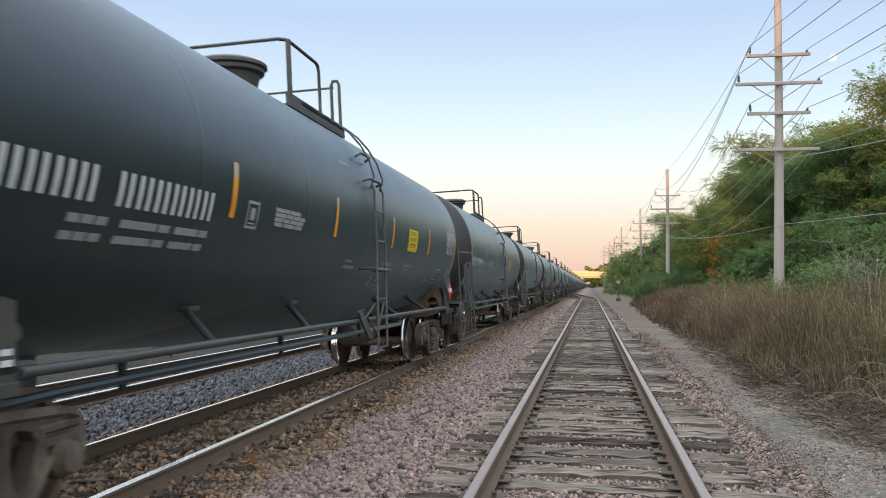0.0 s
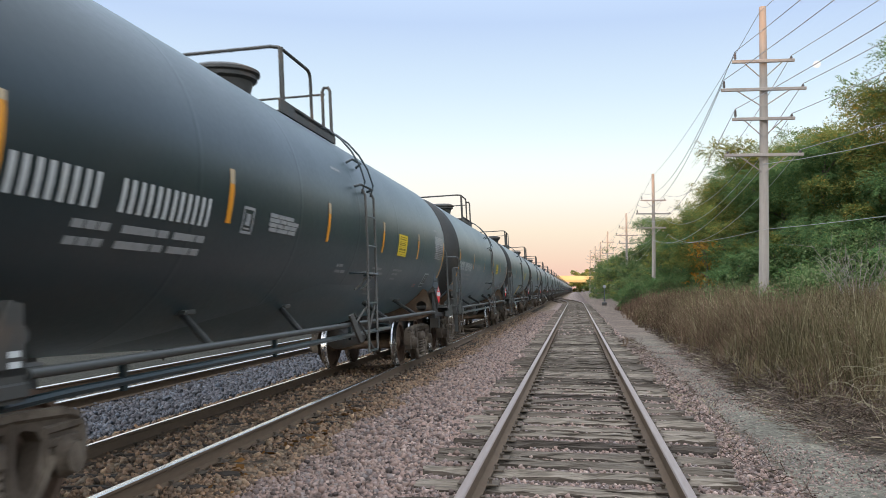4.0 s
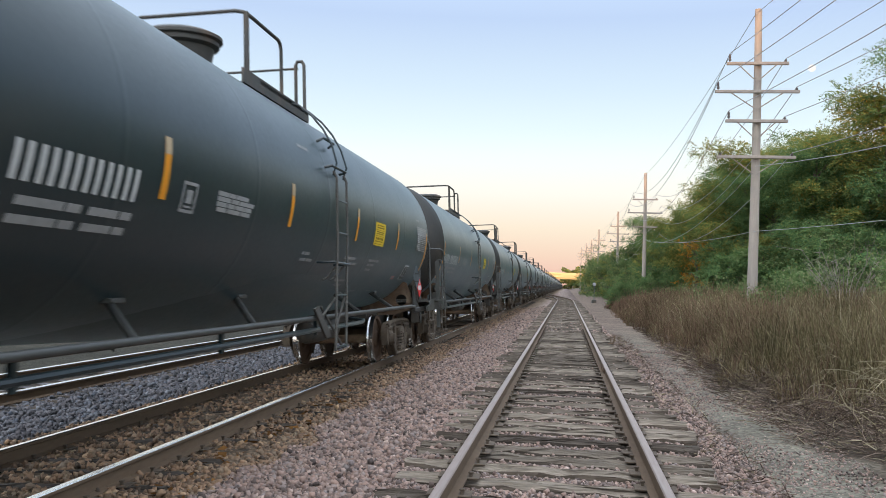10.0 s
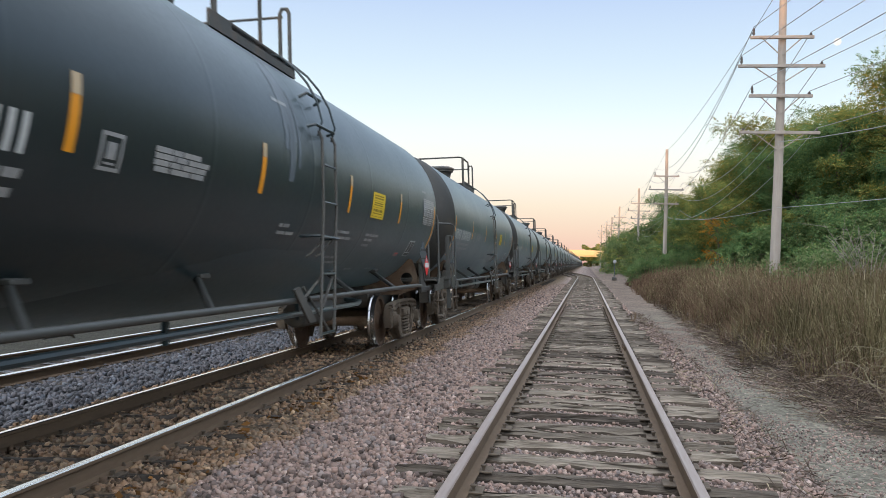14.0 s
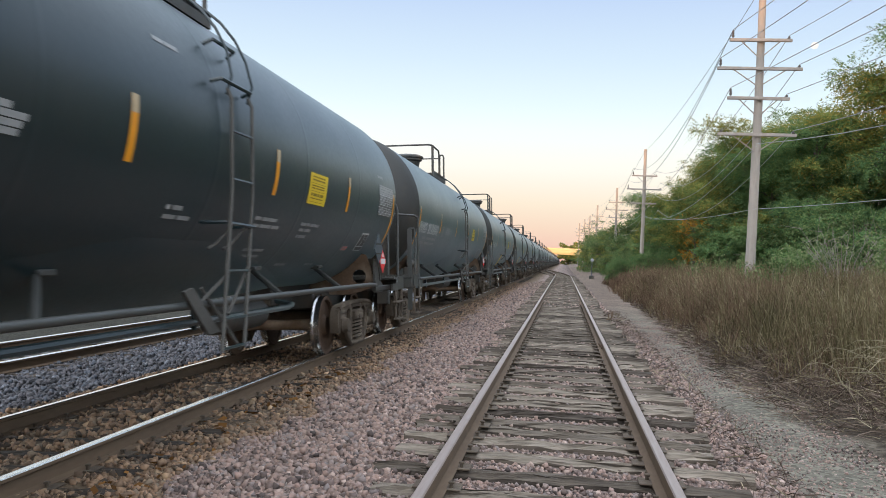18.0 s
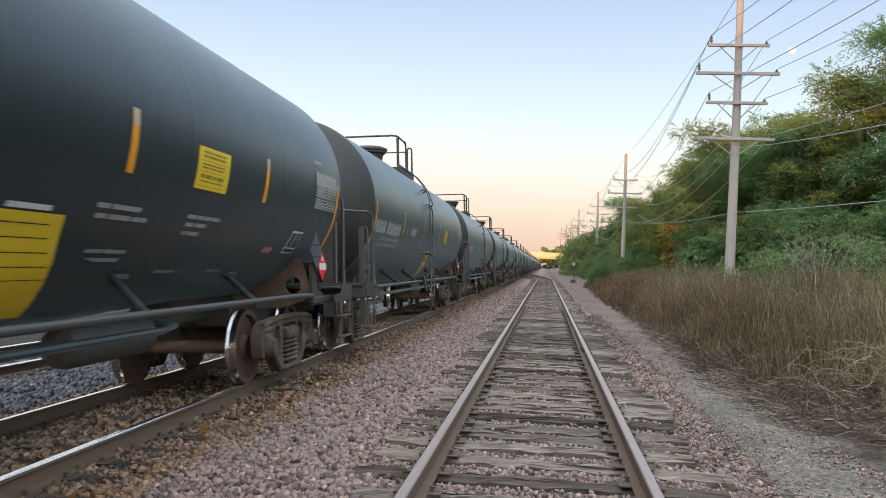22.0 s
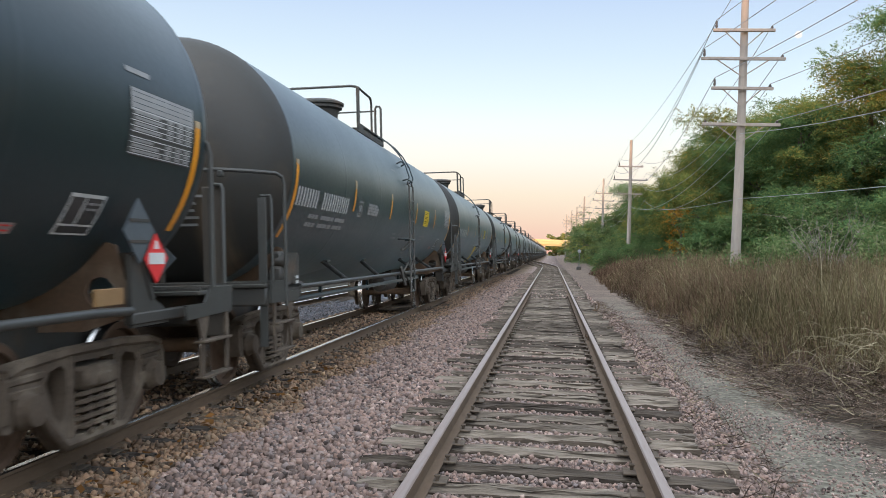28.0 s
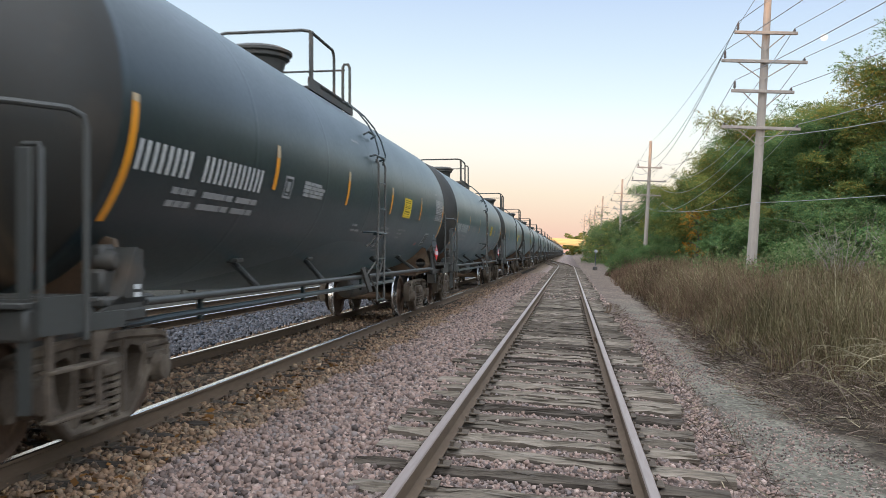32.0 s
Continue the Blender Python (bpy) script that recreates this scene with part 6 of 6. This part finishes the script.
def leaf_litter():
    rs = np.random.RandomState(41)
    n = 170
    c = np.stack([rs.normal(-3.15, 0.16, n), 4.5 + 9 * rs.uniform(0, 1, n) ** 1.6, np.zeros(n)], -1)
    c[:, 2] = ground_at(c[:, 0]) + rs.uniform(0.02, 0.045, n)
    u = rs.normal(size=(n, 3)) * np.array([1, 1, 0.3]) * 0.030
    w = np.cross(u, np.array([0, 0, 1.0]) + 0.4 * rs.normal(size=(n, 3))) * 0.6
    v = np.stack([c - u, c + w, c + u, c - w], 1).reshape(-1, 3)
    t = (np.array([(0, 1, 2), (0, 2, 3)])[None] + 4 * np.arange(n)[:, None, None]).reshape(-1, 3)
    return tagged(big_mesh("leaf_litter", v, t, M_LITTER), "orange-brown fallen leaves beside the main rail", "leaves", kind="stuff")


leaf_litter()
arching_stems(4.75, 10.6, 55, 21, 1.15, 0.85)
arching_stems(4.9, 13.5, 26, 22, 0.9, 1.0)


# ---- trees ----
def leaf_cloud(rs, centres, radii, per, size):
    """Small bent leaf blades scattered through clumps."""
    pts, tri = [], []
    c = np.repeat(np.asarray(centres), per, 0)
    r = np.repeat(np.asarray(radii), per)
    n = len(c)
    d = rs.normal(size=(n, 3))
    d /= np.linalg.norm(d, axis=1, keepdims=True)
    p = c + d * (r * rs.uniform(0.35, 1.05, n) ** 0.6)[:, None] * np.array([1, 1, 0.75])
    s = size * rs.uniform(0.6, 1.5, n)
    u = rs.normal(size=(n, 3))
    u /= np.linalg.norm(u, axis=1, keepdims=True)
    w = np.cross(u, rs.normal(size=(n, 3)))
    w /= np.linalg.norm(w, axis=1, keepdims=True)
    q = np.cross(u, w)
    v = np.stack([p - u * s[:, None], p + w * 0.42 * s[:, None] + q * 0.1 * s[:, None], p + u * s[:, None], p - w * 0.42 * s[:, None] + q * 0.1 * s[:, None]], 1).reshape(-1, 3)
    t = np.array([(0, 1, 2), (0, 2, 3)])
    return v, (t[None] + 4 * np.arange(n)[:, None, None]).reshape(-1, 3)


def leaf_sprays(rs, centres, radii, per, size):
    """Leaves set in pairs along short drooping sprays that fan out of flattened clumps."""
    run_of = 12
    many = max(1, per // run_of)
    c, r = np.repeat(np.asarray(centres), many, 0), np.repeat(np.asarray(radii), many)
    n = len(c)
    d = rs.normal(size=(n, 3)) * np.array([1, 1, 0.6])
    d /= np.linalg.norm(d, axis=1, keepdims=True)
    root = c + d * (r * rs.uniform(0.25, 0.75, n))[:, None] * np.array([1, 1, 0.62])
    way = d + np.stack([np.zeros(n), np.zeros(n), rs.uniform(-0.25, 0.35, n)], -1)
    way /= np.linalg.norm(way, axis=1, keepdims=True)
    side = np.cross(way, np.array([0, 0, 1.0]) + 0.35 * rs.normal(size=(n, 3)))
    side /= np.linalg.norm(side, axis=1, keepdims=True)
    ln = r * rs.uniform(0.35, 0.75, n)
    f = ((np.arange(run_of) // 2 + 0.5) / (run_of / 2))[None, :]
    lr = np.where(np.arange(run_of) % 2 == 0, 1.0, -1.0)[None, :, None]
    p = root[:, None] + way[:, None] * (ln[:, None] * f)[..., None]
    p[..., 2] -= 0.30 * ln[:, None] * f ** 2
    s = size * rs.uniform(0.7, 1.35, (n, 1, 1)) * rs.uniform(0.8, 1.2, (n, run_of, 1))
    u = side[:, None] * lr + 0.55 * way[:, None] + 0.28 * rs.normal(size=(n, run_of, 3))
    u /= np.linalg.norm(u, axis=2, keepdims=True)
    up = np.array([0, 0, 1.0]) + 0.40 * rs.normal(size=(n, run_of, 3))
    w = np.cross(u, up)
    w /= np.linalg.norm(w, axis=2, keepdims=True)
    sag = np.array([0, 0, -0.16]) * s
    v = np.stack([p, p + u * s * 0.9 + w * 0.40 * s, p + u * s * 2.0 + sag, p + u * s * 0.9 - w * 0.40 * s], 2).reshape(-1, 3)
    t = np.array([(0, 1, 2), (0, 2, 3)])
    return v, (t[None] + 4 * np.arange(n * run_of)[:, None, None]).reshape(-1, 3), many * run_of


def tree(seed, h, spread, leaves, mat, label, base=0.12, second=None):
    """Tapered trunk with limbs, and a crown of many small leaves in uneven clumps."""
    rs = np.random.RandomState(seed)
    ob = thing("tree", pose(0, 0, 0), label, "tree", "trees behind the grass")
    bm = bmesh.new()
    bend = rs.uniform(-0.4, 0.4, 2)
    trunk = [(bend[0] * (k / 6) ** 2, bend[1] * (k / 6) ** 2, h * 0.8 * k / 6) for k in range(7)]
    tube(bm, trunk, 0.2, 8, radii=[0.022 * h * (1 - 0.75 * k / 6) for k in range(7)])
    centres, radii = [], []
    for i in range(16):
        f = rs.uniform(base + 0.1, 0.78)
        k = f / 0.8 * 6
        p = Vector(trunk[min(int(k), 6)])
        a = rs.uniform(0, math.tau)
        reach = spread * rs.uniform(0.45, 1.0) * (1.0 - 0.55 * max(0.0, f - 0.35) / 0.45)
        q = p + Vector((math.cos(a) * reach, math.sin(a) * reach, h * rs.uniform(0.02, 0.18)))
        mid = p.lerp(q, 0.5) + Vector((0, 0, 0.25))
        tube(bm, [p, mid, q], 0.05, 5, radii=[0.008 * h, 0.005 * h, 0.02])
        for c in (q, p.lerp(q, 0.62), mid.lerp(q, 0.5) + Vector(rs.normal(size=3)) * 0.5):
            centres.append(tuple(c + Vector(rs.normal(size=3)) * 0.35))
            radii.append(spread * rs.uniform(0.14, 0.30))
    for i in range(20):
        a = rs.uniform(0, math.tau)
        rr = spread * rs.uniform(0.1, 0.66)
        centres.append((math.cos(a) * rr, math.sin(a) * rr, h * rs.uniform(0.62, 0.95) - 0.10 * h * rr / spread))
        radii.append(spread * rs.uniform(0.17, 0.30))
    for i in range(12):
        a = rs.uniform(0, math.tau)
        rr = spread * rs.uniform(0.55, 1.0)
        centres.append((math.cos(a) * rr, math.sin(a) * rr, h * rs.uniform(base, 0.5)))
        radii.append(spread * rs.uniform(0.14, 0.24))
    part("trunk", bm, M_BARK, ob, "grey-brown bark")
    v, t, each = leaf_sprays(rs, centres, radii, max(12, leaves // len(centres)), 0.066)
    idx = None
    if second:
        idx = np.repeat(np.repeat(rs.uniform(size=len(centres)) < 0.22, each), 2).astype(np.int32)
    crown = big_mesh("crown", v, t, [mat, second] if second else mat, idx)
    crown.parent = ob
    crown["label"] = "leafy uneven crown"
    return ob


GREEN = "green leafy tree behind the dry grass"
# Kind 4 stands for sunlit patches, put in as small orange-leaved trees.
kinds = [tree(31, 13.2, 4.8, 125000, M_LEAF, GREEN, 0.08, M_LEAF2), tree(32, 12.2, 4.4, 85000, M_LEAF, GREEN, 0.06), tree(33, 11.0, 4.2, 85000, M_LEAF2, "yellow-lit green leafy tree behind the dry grass", 0.1, M_LEAF),
         tree(34, 4.6, 2.7, 34000, M_LEAF, "low green shrub tree behind the dry grass", 0.02, M_WEED), tree(35, 6.0, 2.2, 5000, M_LEAF_SUN, "small added tree with orange sunlight put into its leaf colour", 0.2, M_LEAF2), tree(36, 5.0, 2.9, 22000, M_WEED, "pale green leafy shrub beside the tracks", 0.02, M_LEAF2)]
PLANT = [(5, 7.6, 112, 1.05), (5, 9.8, 116, 1.5), (5, 6.4, 128, 1.1), (5, 8.4, 136, 1.5), (5, 5.6, 150, 1.1), (5, 7.4, 158, 1.5), (5, 5.4, 176, 1.15), (5, 7.6, 184, 1.6), (5, 6.2, 205, 1.5), (5, 9.0, 214, 1.9),
         (5, 8.0, 98, 0.8), (5, 10.2, 90, 1.2), (0, 20.4, 47, 1.17), (1, 24.5, 46, 1.25), (1, 21, 50, 1.02), (0, 14.6, 54, 0.78), (2, 19, 58, 1.1), (2, 12.2, 62, 0.95), (0, 16.5, 65, 0.95), (2, 11.6, 71, 0.92), (2, 15, 76, 1.0), (2, 11.8, 84, 0.82),
         (2, 13.5, 92, 0.9), (2, 11.6, 100, 0.80), (2, 12.5, 110, 0.82), (1, 11.0, 121, 0.74), (0, 12.4, 132, 0.74), (2, 14.2, 146, 0.70), (1, 15.6, 160, 0.66), (2, 16.6, 178, 0.62), (0, 18.6, 198, 0.58),
         (1, 22.5, 44, 1.0), (2, 25, 52, 1.1), (0, 26, 43, 0.95), (1, 29, 50, 1.05), (1, 18.5, 70, 1.0), (0, 20, 80, 1.05), (1, 17, 90, 1.0),
         (0, 13.2, 58, 0.78), (2, 18.3, 52, 1.20), (4, 9.2, 62, 0.86), (4, 10.6, 60, 0.8), (4, 12.6, 55, 0.7),
         (3, 13.2, 42, 1.0), (3, 16.2, 40, 1.05), (3, 19.2, 39, 1.1), (3, 11.2, 49, 0.9), (3, 10.2, 56, 0.85), (3, 11.8, 67, 0.9), (3, 9.4, 74, 0.85), (3, 9.0, 85, 0.9), (3, 8.6, 96, 0.95),
         (3, 8.2, 108, 0.95), (3, 8.6, 120, 0.8), (3, 9.4, 133, 0.75), (3, 9.6, 148, 0.7), (3, 10.4, 165, 0.7), (3, 5.6, 112, 0.42), (3, 6.2, 126, 0.42), (3, 22, 38, 1.1), (3, 13.5, 47, 1.2), (3, 12.2, 58, 1.2), (3, 14.5, 50, 1.3),
         (3, 4.6, 66, 0.50), (3, 6.4, 68, 0.55), (3, 5.2, 74, 0.55), (5, 5.4, 82, 0.5), (3, 7.2, 80, 0.65), (5, 6.4, 92, 0.55), (3, 8.6, 72, 0.6), (5, 5.8, 102, 0.6)]
prnd = random.Random(3)
used = set()
for kind, x, y, s in PLANT:
    m = pose(x, y, ground_z(x) - 0.05, 0, 0, prnd.uniform(0, 360)) @ Matrix.Diagonal((s, s, s * prnd.uniform(0.94, 1.06), 1))
    if kind in used:
        copy_thing(kinds[kind], m)
    else:
        kinds[kind].matrix_basis = m
        used.add(kind)


def weed_clump(x, y, seed, h, mat, label, name="weed"):
    rs = np.random.RandomState(seed)
    ob = thing(name, pose(x, y, ground_z(x)), label, "weeds", "weeds at the edge of the grass")
    bm = bmesh.new()
    cs, rd = [], []
    for i in range(9):
        a = rs.uniform(0, math.tau)
        q = Vector((math.cos(a) * h * 0.45 * rs.uniform(0.3, 1), math.sin(a) * h * 0.45 * rs.uniform(0.3, 1), h * rs.uniform(0.6, 1.0)))
        tube(bm, [(0, 0, 0), q * 0.5 + Vector((0, 0, 0.1)), q], 0.012, 4, radii=[0.014, 0.01, 0.004])
        for f in (0.5, 0.7, 0.88, 1.0):
            cs.append(tuple(q * f))
            rd.append(0.16 * h)
    part("stem_cluster", bm, M_DEAD, ob, "thin stems")
    v, t = leaf_cloud(rs, cs, rd, 26, 0.045 + 0.01 * h)
    c = big_mesh("leaves", v, t, mat)
    c.parent = ob
    return ob


for i, (x, y, h) in enumerate(((8.6, 30, 2.2), (10.2, 31, 2.6), (6.2, 27, 1.9), (11.5, 29, 2.0), (9.4, 36, 2.4), (7.6, 40, 2.0), (6.8, 48, 1.9), (12.6, 33, 2.6), (5.6, 36, 1.5), (13.4, 28, 2.2), (9.7, 26.5, 2.2), (10.5, 27.5, 2.6), (11.2, 26.5, 2.5), (8.0, 31.5, 2.2))):
    weed_clump(x, y, 50 + i, h, M_WEED, "pale green weeds standing in the dry grass")


def dead_bush(x, y, h, seed):
    rs = np.random.RandomState(seed)
    ob = thing("dead_bush", pose(x, y, ground_z(x)), "bare grey twiggy bush in the grass", "bush")
    bm = bmesh.new()
    for i in range(26):
        a, r = rs.uniform(0, math.tau), h * rs.uniform(0.25, 0.6)
        q = Vector((math.cos(a) * r, math.sin(a) * r, h * rs.uniform(0.55, 1.0)))
        tube(bm, [(0, 0, 0), q * 0.45 + Vector((0, 0, 0.15 * h)), q], 0.02, 4, radii=[0.022, 0.014, 0.005])
        for f in (0.55, 0.75, 0.9):
            p = q * f + Vector((0, 0, 0.06 * h))
            tube(bm, [p, p + Vector(rs.normal(size=3)) * 0.16 * h + Vector((0, 0, 0.12 * h))], 0.006, 3, radii=[0.008, 0.003])
    part("bare_crown", bm, M_DEAD, ob, "bare pale branches")


dead_bush(9.0, 29.0, 2.8, 4)


# ---- the distance ----
def woods(name, count, boxes, mat, label, seed, size):
    rs = np.random.RandomState(seed)
    vs, ts, base = [], [], 0
    for x0, x1, y0, y1, hmin, hmax in boxes:
        n = int((abs(x1 - x0) + abs(y1 - y0)) / 3.0) + 6
        cs, rd = [], []
        for i in range(n):
            x, y, h = rs.uniform(x0, x1), rs.uniform(y0, y1), rs.uniform(hmin, hmax)
            for k in range(5):
                cs.append((x + rs.normal() * 1.4, y + rs.normal() * 1.4, ground_z(x) + h * rs.uniform(0.1, 0.95)))
                rd.append(rs.uniform(1.0, 2.2))
        v, t = leaf_cloud(rs, cs, rd, max(20, count // max(1, len(cs))), size)
        vs.append(v)
        ts.append(t + base)
        base += len(v)
    ob = big_mesh(name, np.concatenate(vs), np.concatenate(ts), mat)
    return tagged(ob, label, "trees", kind="stuff")


woods("far_woods", 16000, [(14, 30, 180, 330, 4, 7), (20, 40, 330, 480, 3, 6), (18, 40, 200, 300, 6, 9)], M_LEAF, "distant green woods beside the tracks", 61, 0.42)
woods("woods_behind_bridge", 9000, [(-1, 14, 515, 545, 9, 14), (14, 60, 510, 560, 8, 13), (-90, -30, 480, 600, 6, 10)], M_LEAF2, "distant sunlit trees behind the overpass", 62, 0.7)


def overpass():
    b = thing("overpass", pose(0, 500, 0), "distant concrete road overpass in low evening sun", "bridge")
    bm = bmesh.new()
    box(bm, -90, 90, -6, 6, 6.6, 8.2, 0.1)
    part("deck", bm, M_CONCRETE, b)
    for yy in (-6, 6):
        bm = bmesh.new()
        box(bm, -90, 90, yy - 0.2, yy + 0.2, 8.2, 9.4, 0.05)
        part("parapet", bm, M_CONCRETE, b)
    for k in range(5):
        bm = bmesh.new()
        box(bm, -90, 90, -5.4 + 2.5 * k, -5.0 + 2.5 * k, 5.7, 6.6, 0.05)
        part("girder", bm, M_CONCRETE, b)
    for x in (-46, -16, 12, 44):
        bm = bmesh.new()
        box(bm, x - 0.6, x + 0.6, -5.5, 5.5, ground_z(x) - 0.3, 5.7, 0.1)
        part("pier", bm, M_CONCRETE, b)


overpass()


def line_sign(x, y):
    s = thing("track_sign", pose(x, y, ground_z(x)), "small pale round sign on a thin post beside the switch", "sign")
    bm = bmesh.new()
    tube(bm, [(0, 0, 0), (0, 0, 2.2)], 0.04, 8)
    part("post", bm, M_GREY, s)
    bm = bmesh.new()
    lathe(bm, [(0.02, -0.03), (0.17, -0.03), (0.19, -0.015), (0.17, 0.0), (0.02, 0.0)], "y", (0, -0.05, 2.0), 18)
    part("disc", bm, M_DIM, s, "pale weathered round disc")
    bm = bmesh.new()
    box(bm, -0.25, 0.25, -0.25, 0.25, 0.0, 0.35, 0.03)
    part("base_box", bm, M_FRAME, s, "low dark box")


line_sign(3.0, 92)


def tie_hook():
    """Bent rusty bar at the end of a tie."""
    h = thing("bent_bar", pose(1.32, 23.2, -0.02), "bent rusty iron bar standing on a tie end", "scrap iron")
    bm = bmesh.new()
    tube(bm, [(-0.12, 0, 0.04), (0.0, 0.0, 0.05), (0.04, 0, 0.12), (0.05, 0, 0.26)], 0.022, 6)
    tube(bm, [(-0.05, 0.05, 0.04), (-0.04, 0.05, 0.2)], 0.018, 6)
    part("bar", bm, M_RAIL, h)


tie_hook()
moon_bm = bmesh.new()
bmesh.ops.create_icosphere(moon_bm, subdivisions=4, radius=11.5)
moon = smooth(part("moon", moon_bm, M_MOON, None), 180)
moon.location = Vector((0.2507, 0.9378, 0.2403)).normalized() * 3000
tagged(moon, "pale nearly full moon in the evening sky", "moon")


def sun_blocker():
    """Unseen wall added behind the tracks, which keeps the low sun off the ground."""
    rs = np.random.RandomState(9)
    xs = np.linspace(-420, 320, 240)
    verts, faces = [], []
    for i, x in enumerate(xs):
        top = 13.1 + 0.3 * rs.normal()
        verts += [(x, -160, -6.0), (x, -160, top), (x, -164, top), (x, -164, -6.0)]
    for i in range(len(xs) - 1):
        for k in range(3):
            a = 4 * i + k
            faces.append((a, a + 1, a + 5, a + 4))
    ob = mesh_from("backdrop", verts, faces, M_SHADE)
    tagged(ob, "unseen dark wall added behind to block the low sun", "tree line", kind="structure")


sun_blocker()


# ---- what moves ----
def motions():
    steps = [i / 15 for i in range(481)]
    roll = lambda t: math.degrees(run(t) / 0.457)
    actions = {}
    for n, car in enumerate(CARS):
        walk(car, [(float(t), pose(MAIN_X, car_y(t, FIRST_K + n), MAIN_Z, 0, CANT, 0)) for t in range(33)])
        for truck in [o for o in car.children if o.name.startswith("truck")]:
            for w in [o for o in truck.children if o.name.startswith("wheelset")]:
                front = w.location.y < 0
                if front not in actions:
                    walk(w, [(t, pose(0, -0.89 if front else 0.89, 0.457, roll(t), 0, 0)) for t in steps])
                    actions[front] = w.animation_data
                else:
                    w.rotation_mode = "QUATERNION"
                    w.animation_data_create()
                    w.animation_data.action = actions[front].action
                    w.animation_data.action_slot = actions[front].action_slot


motions()
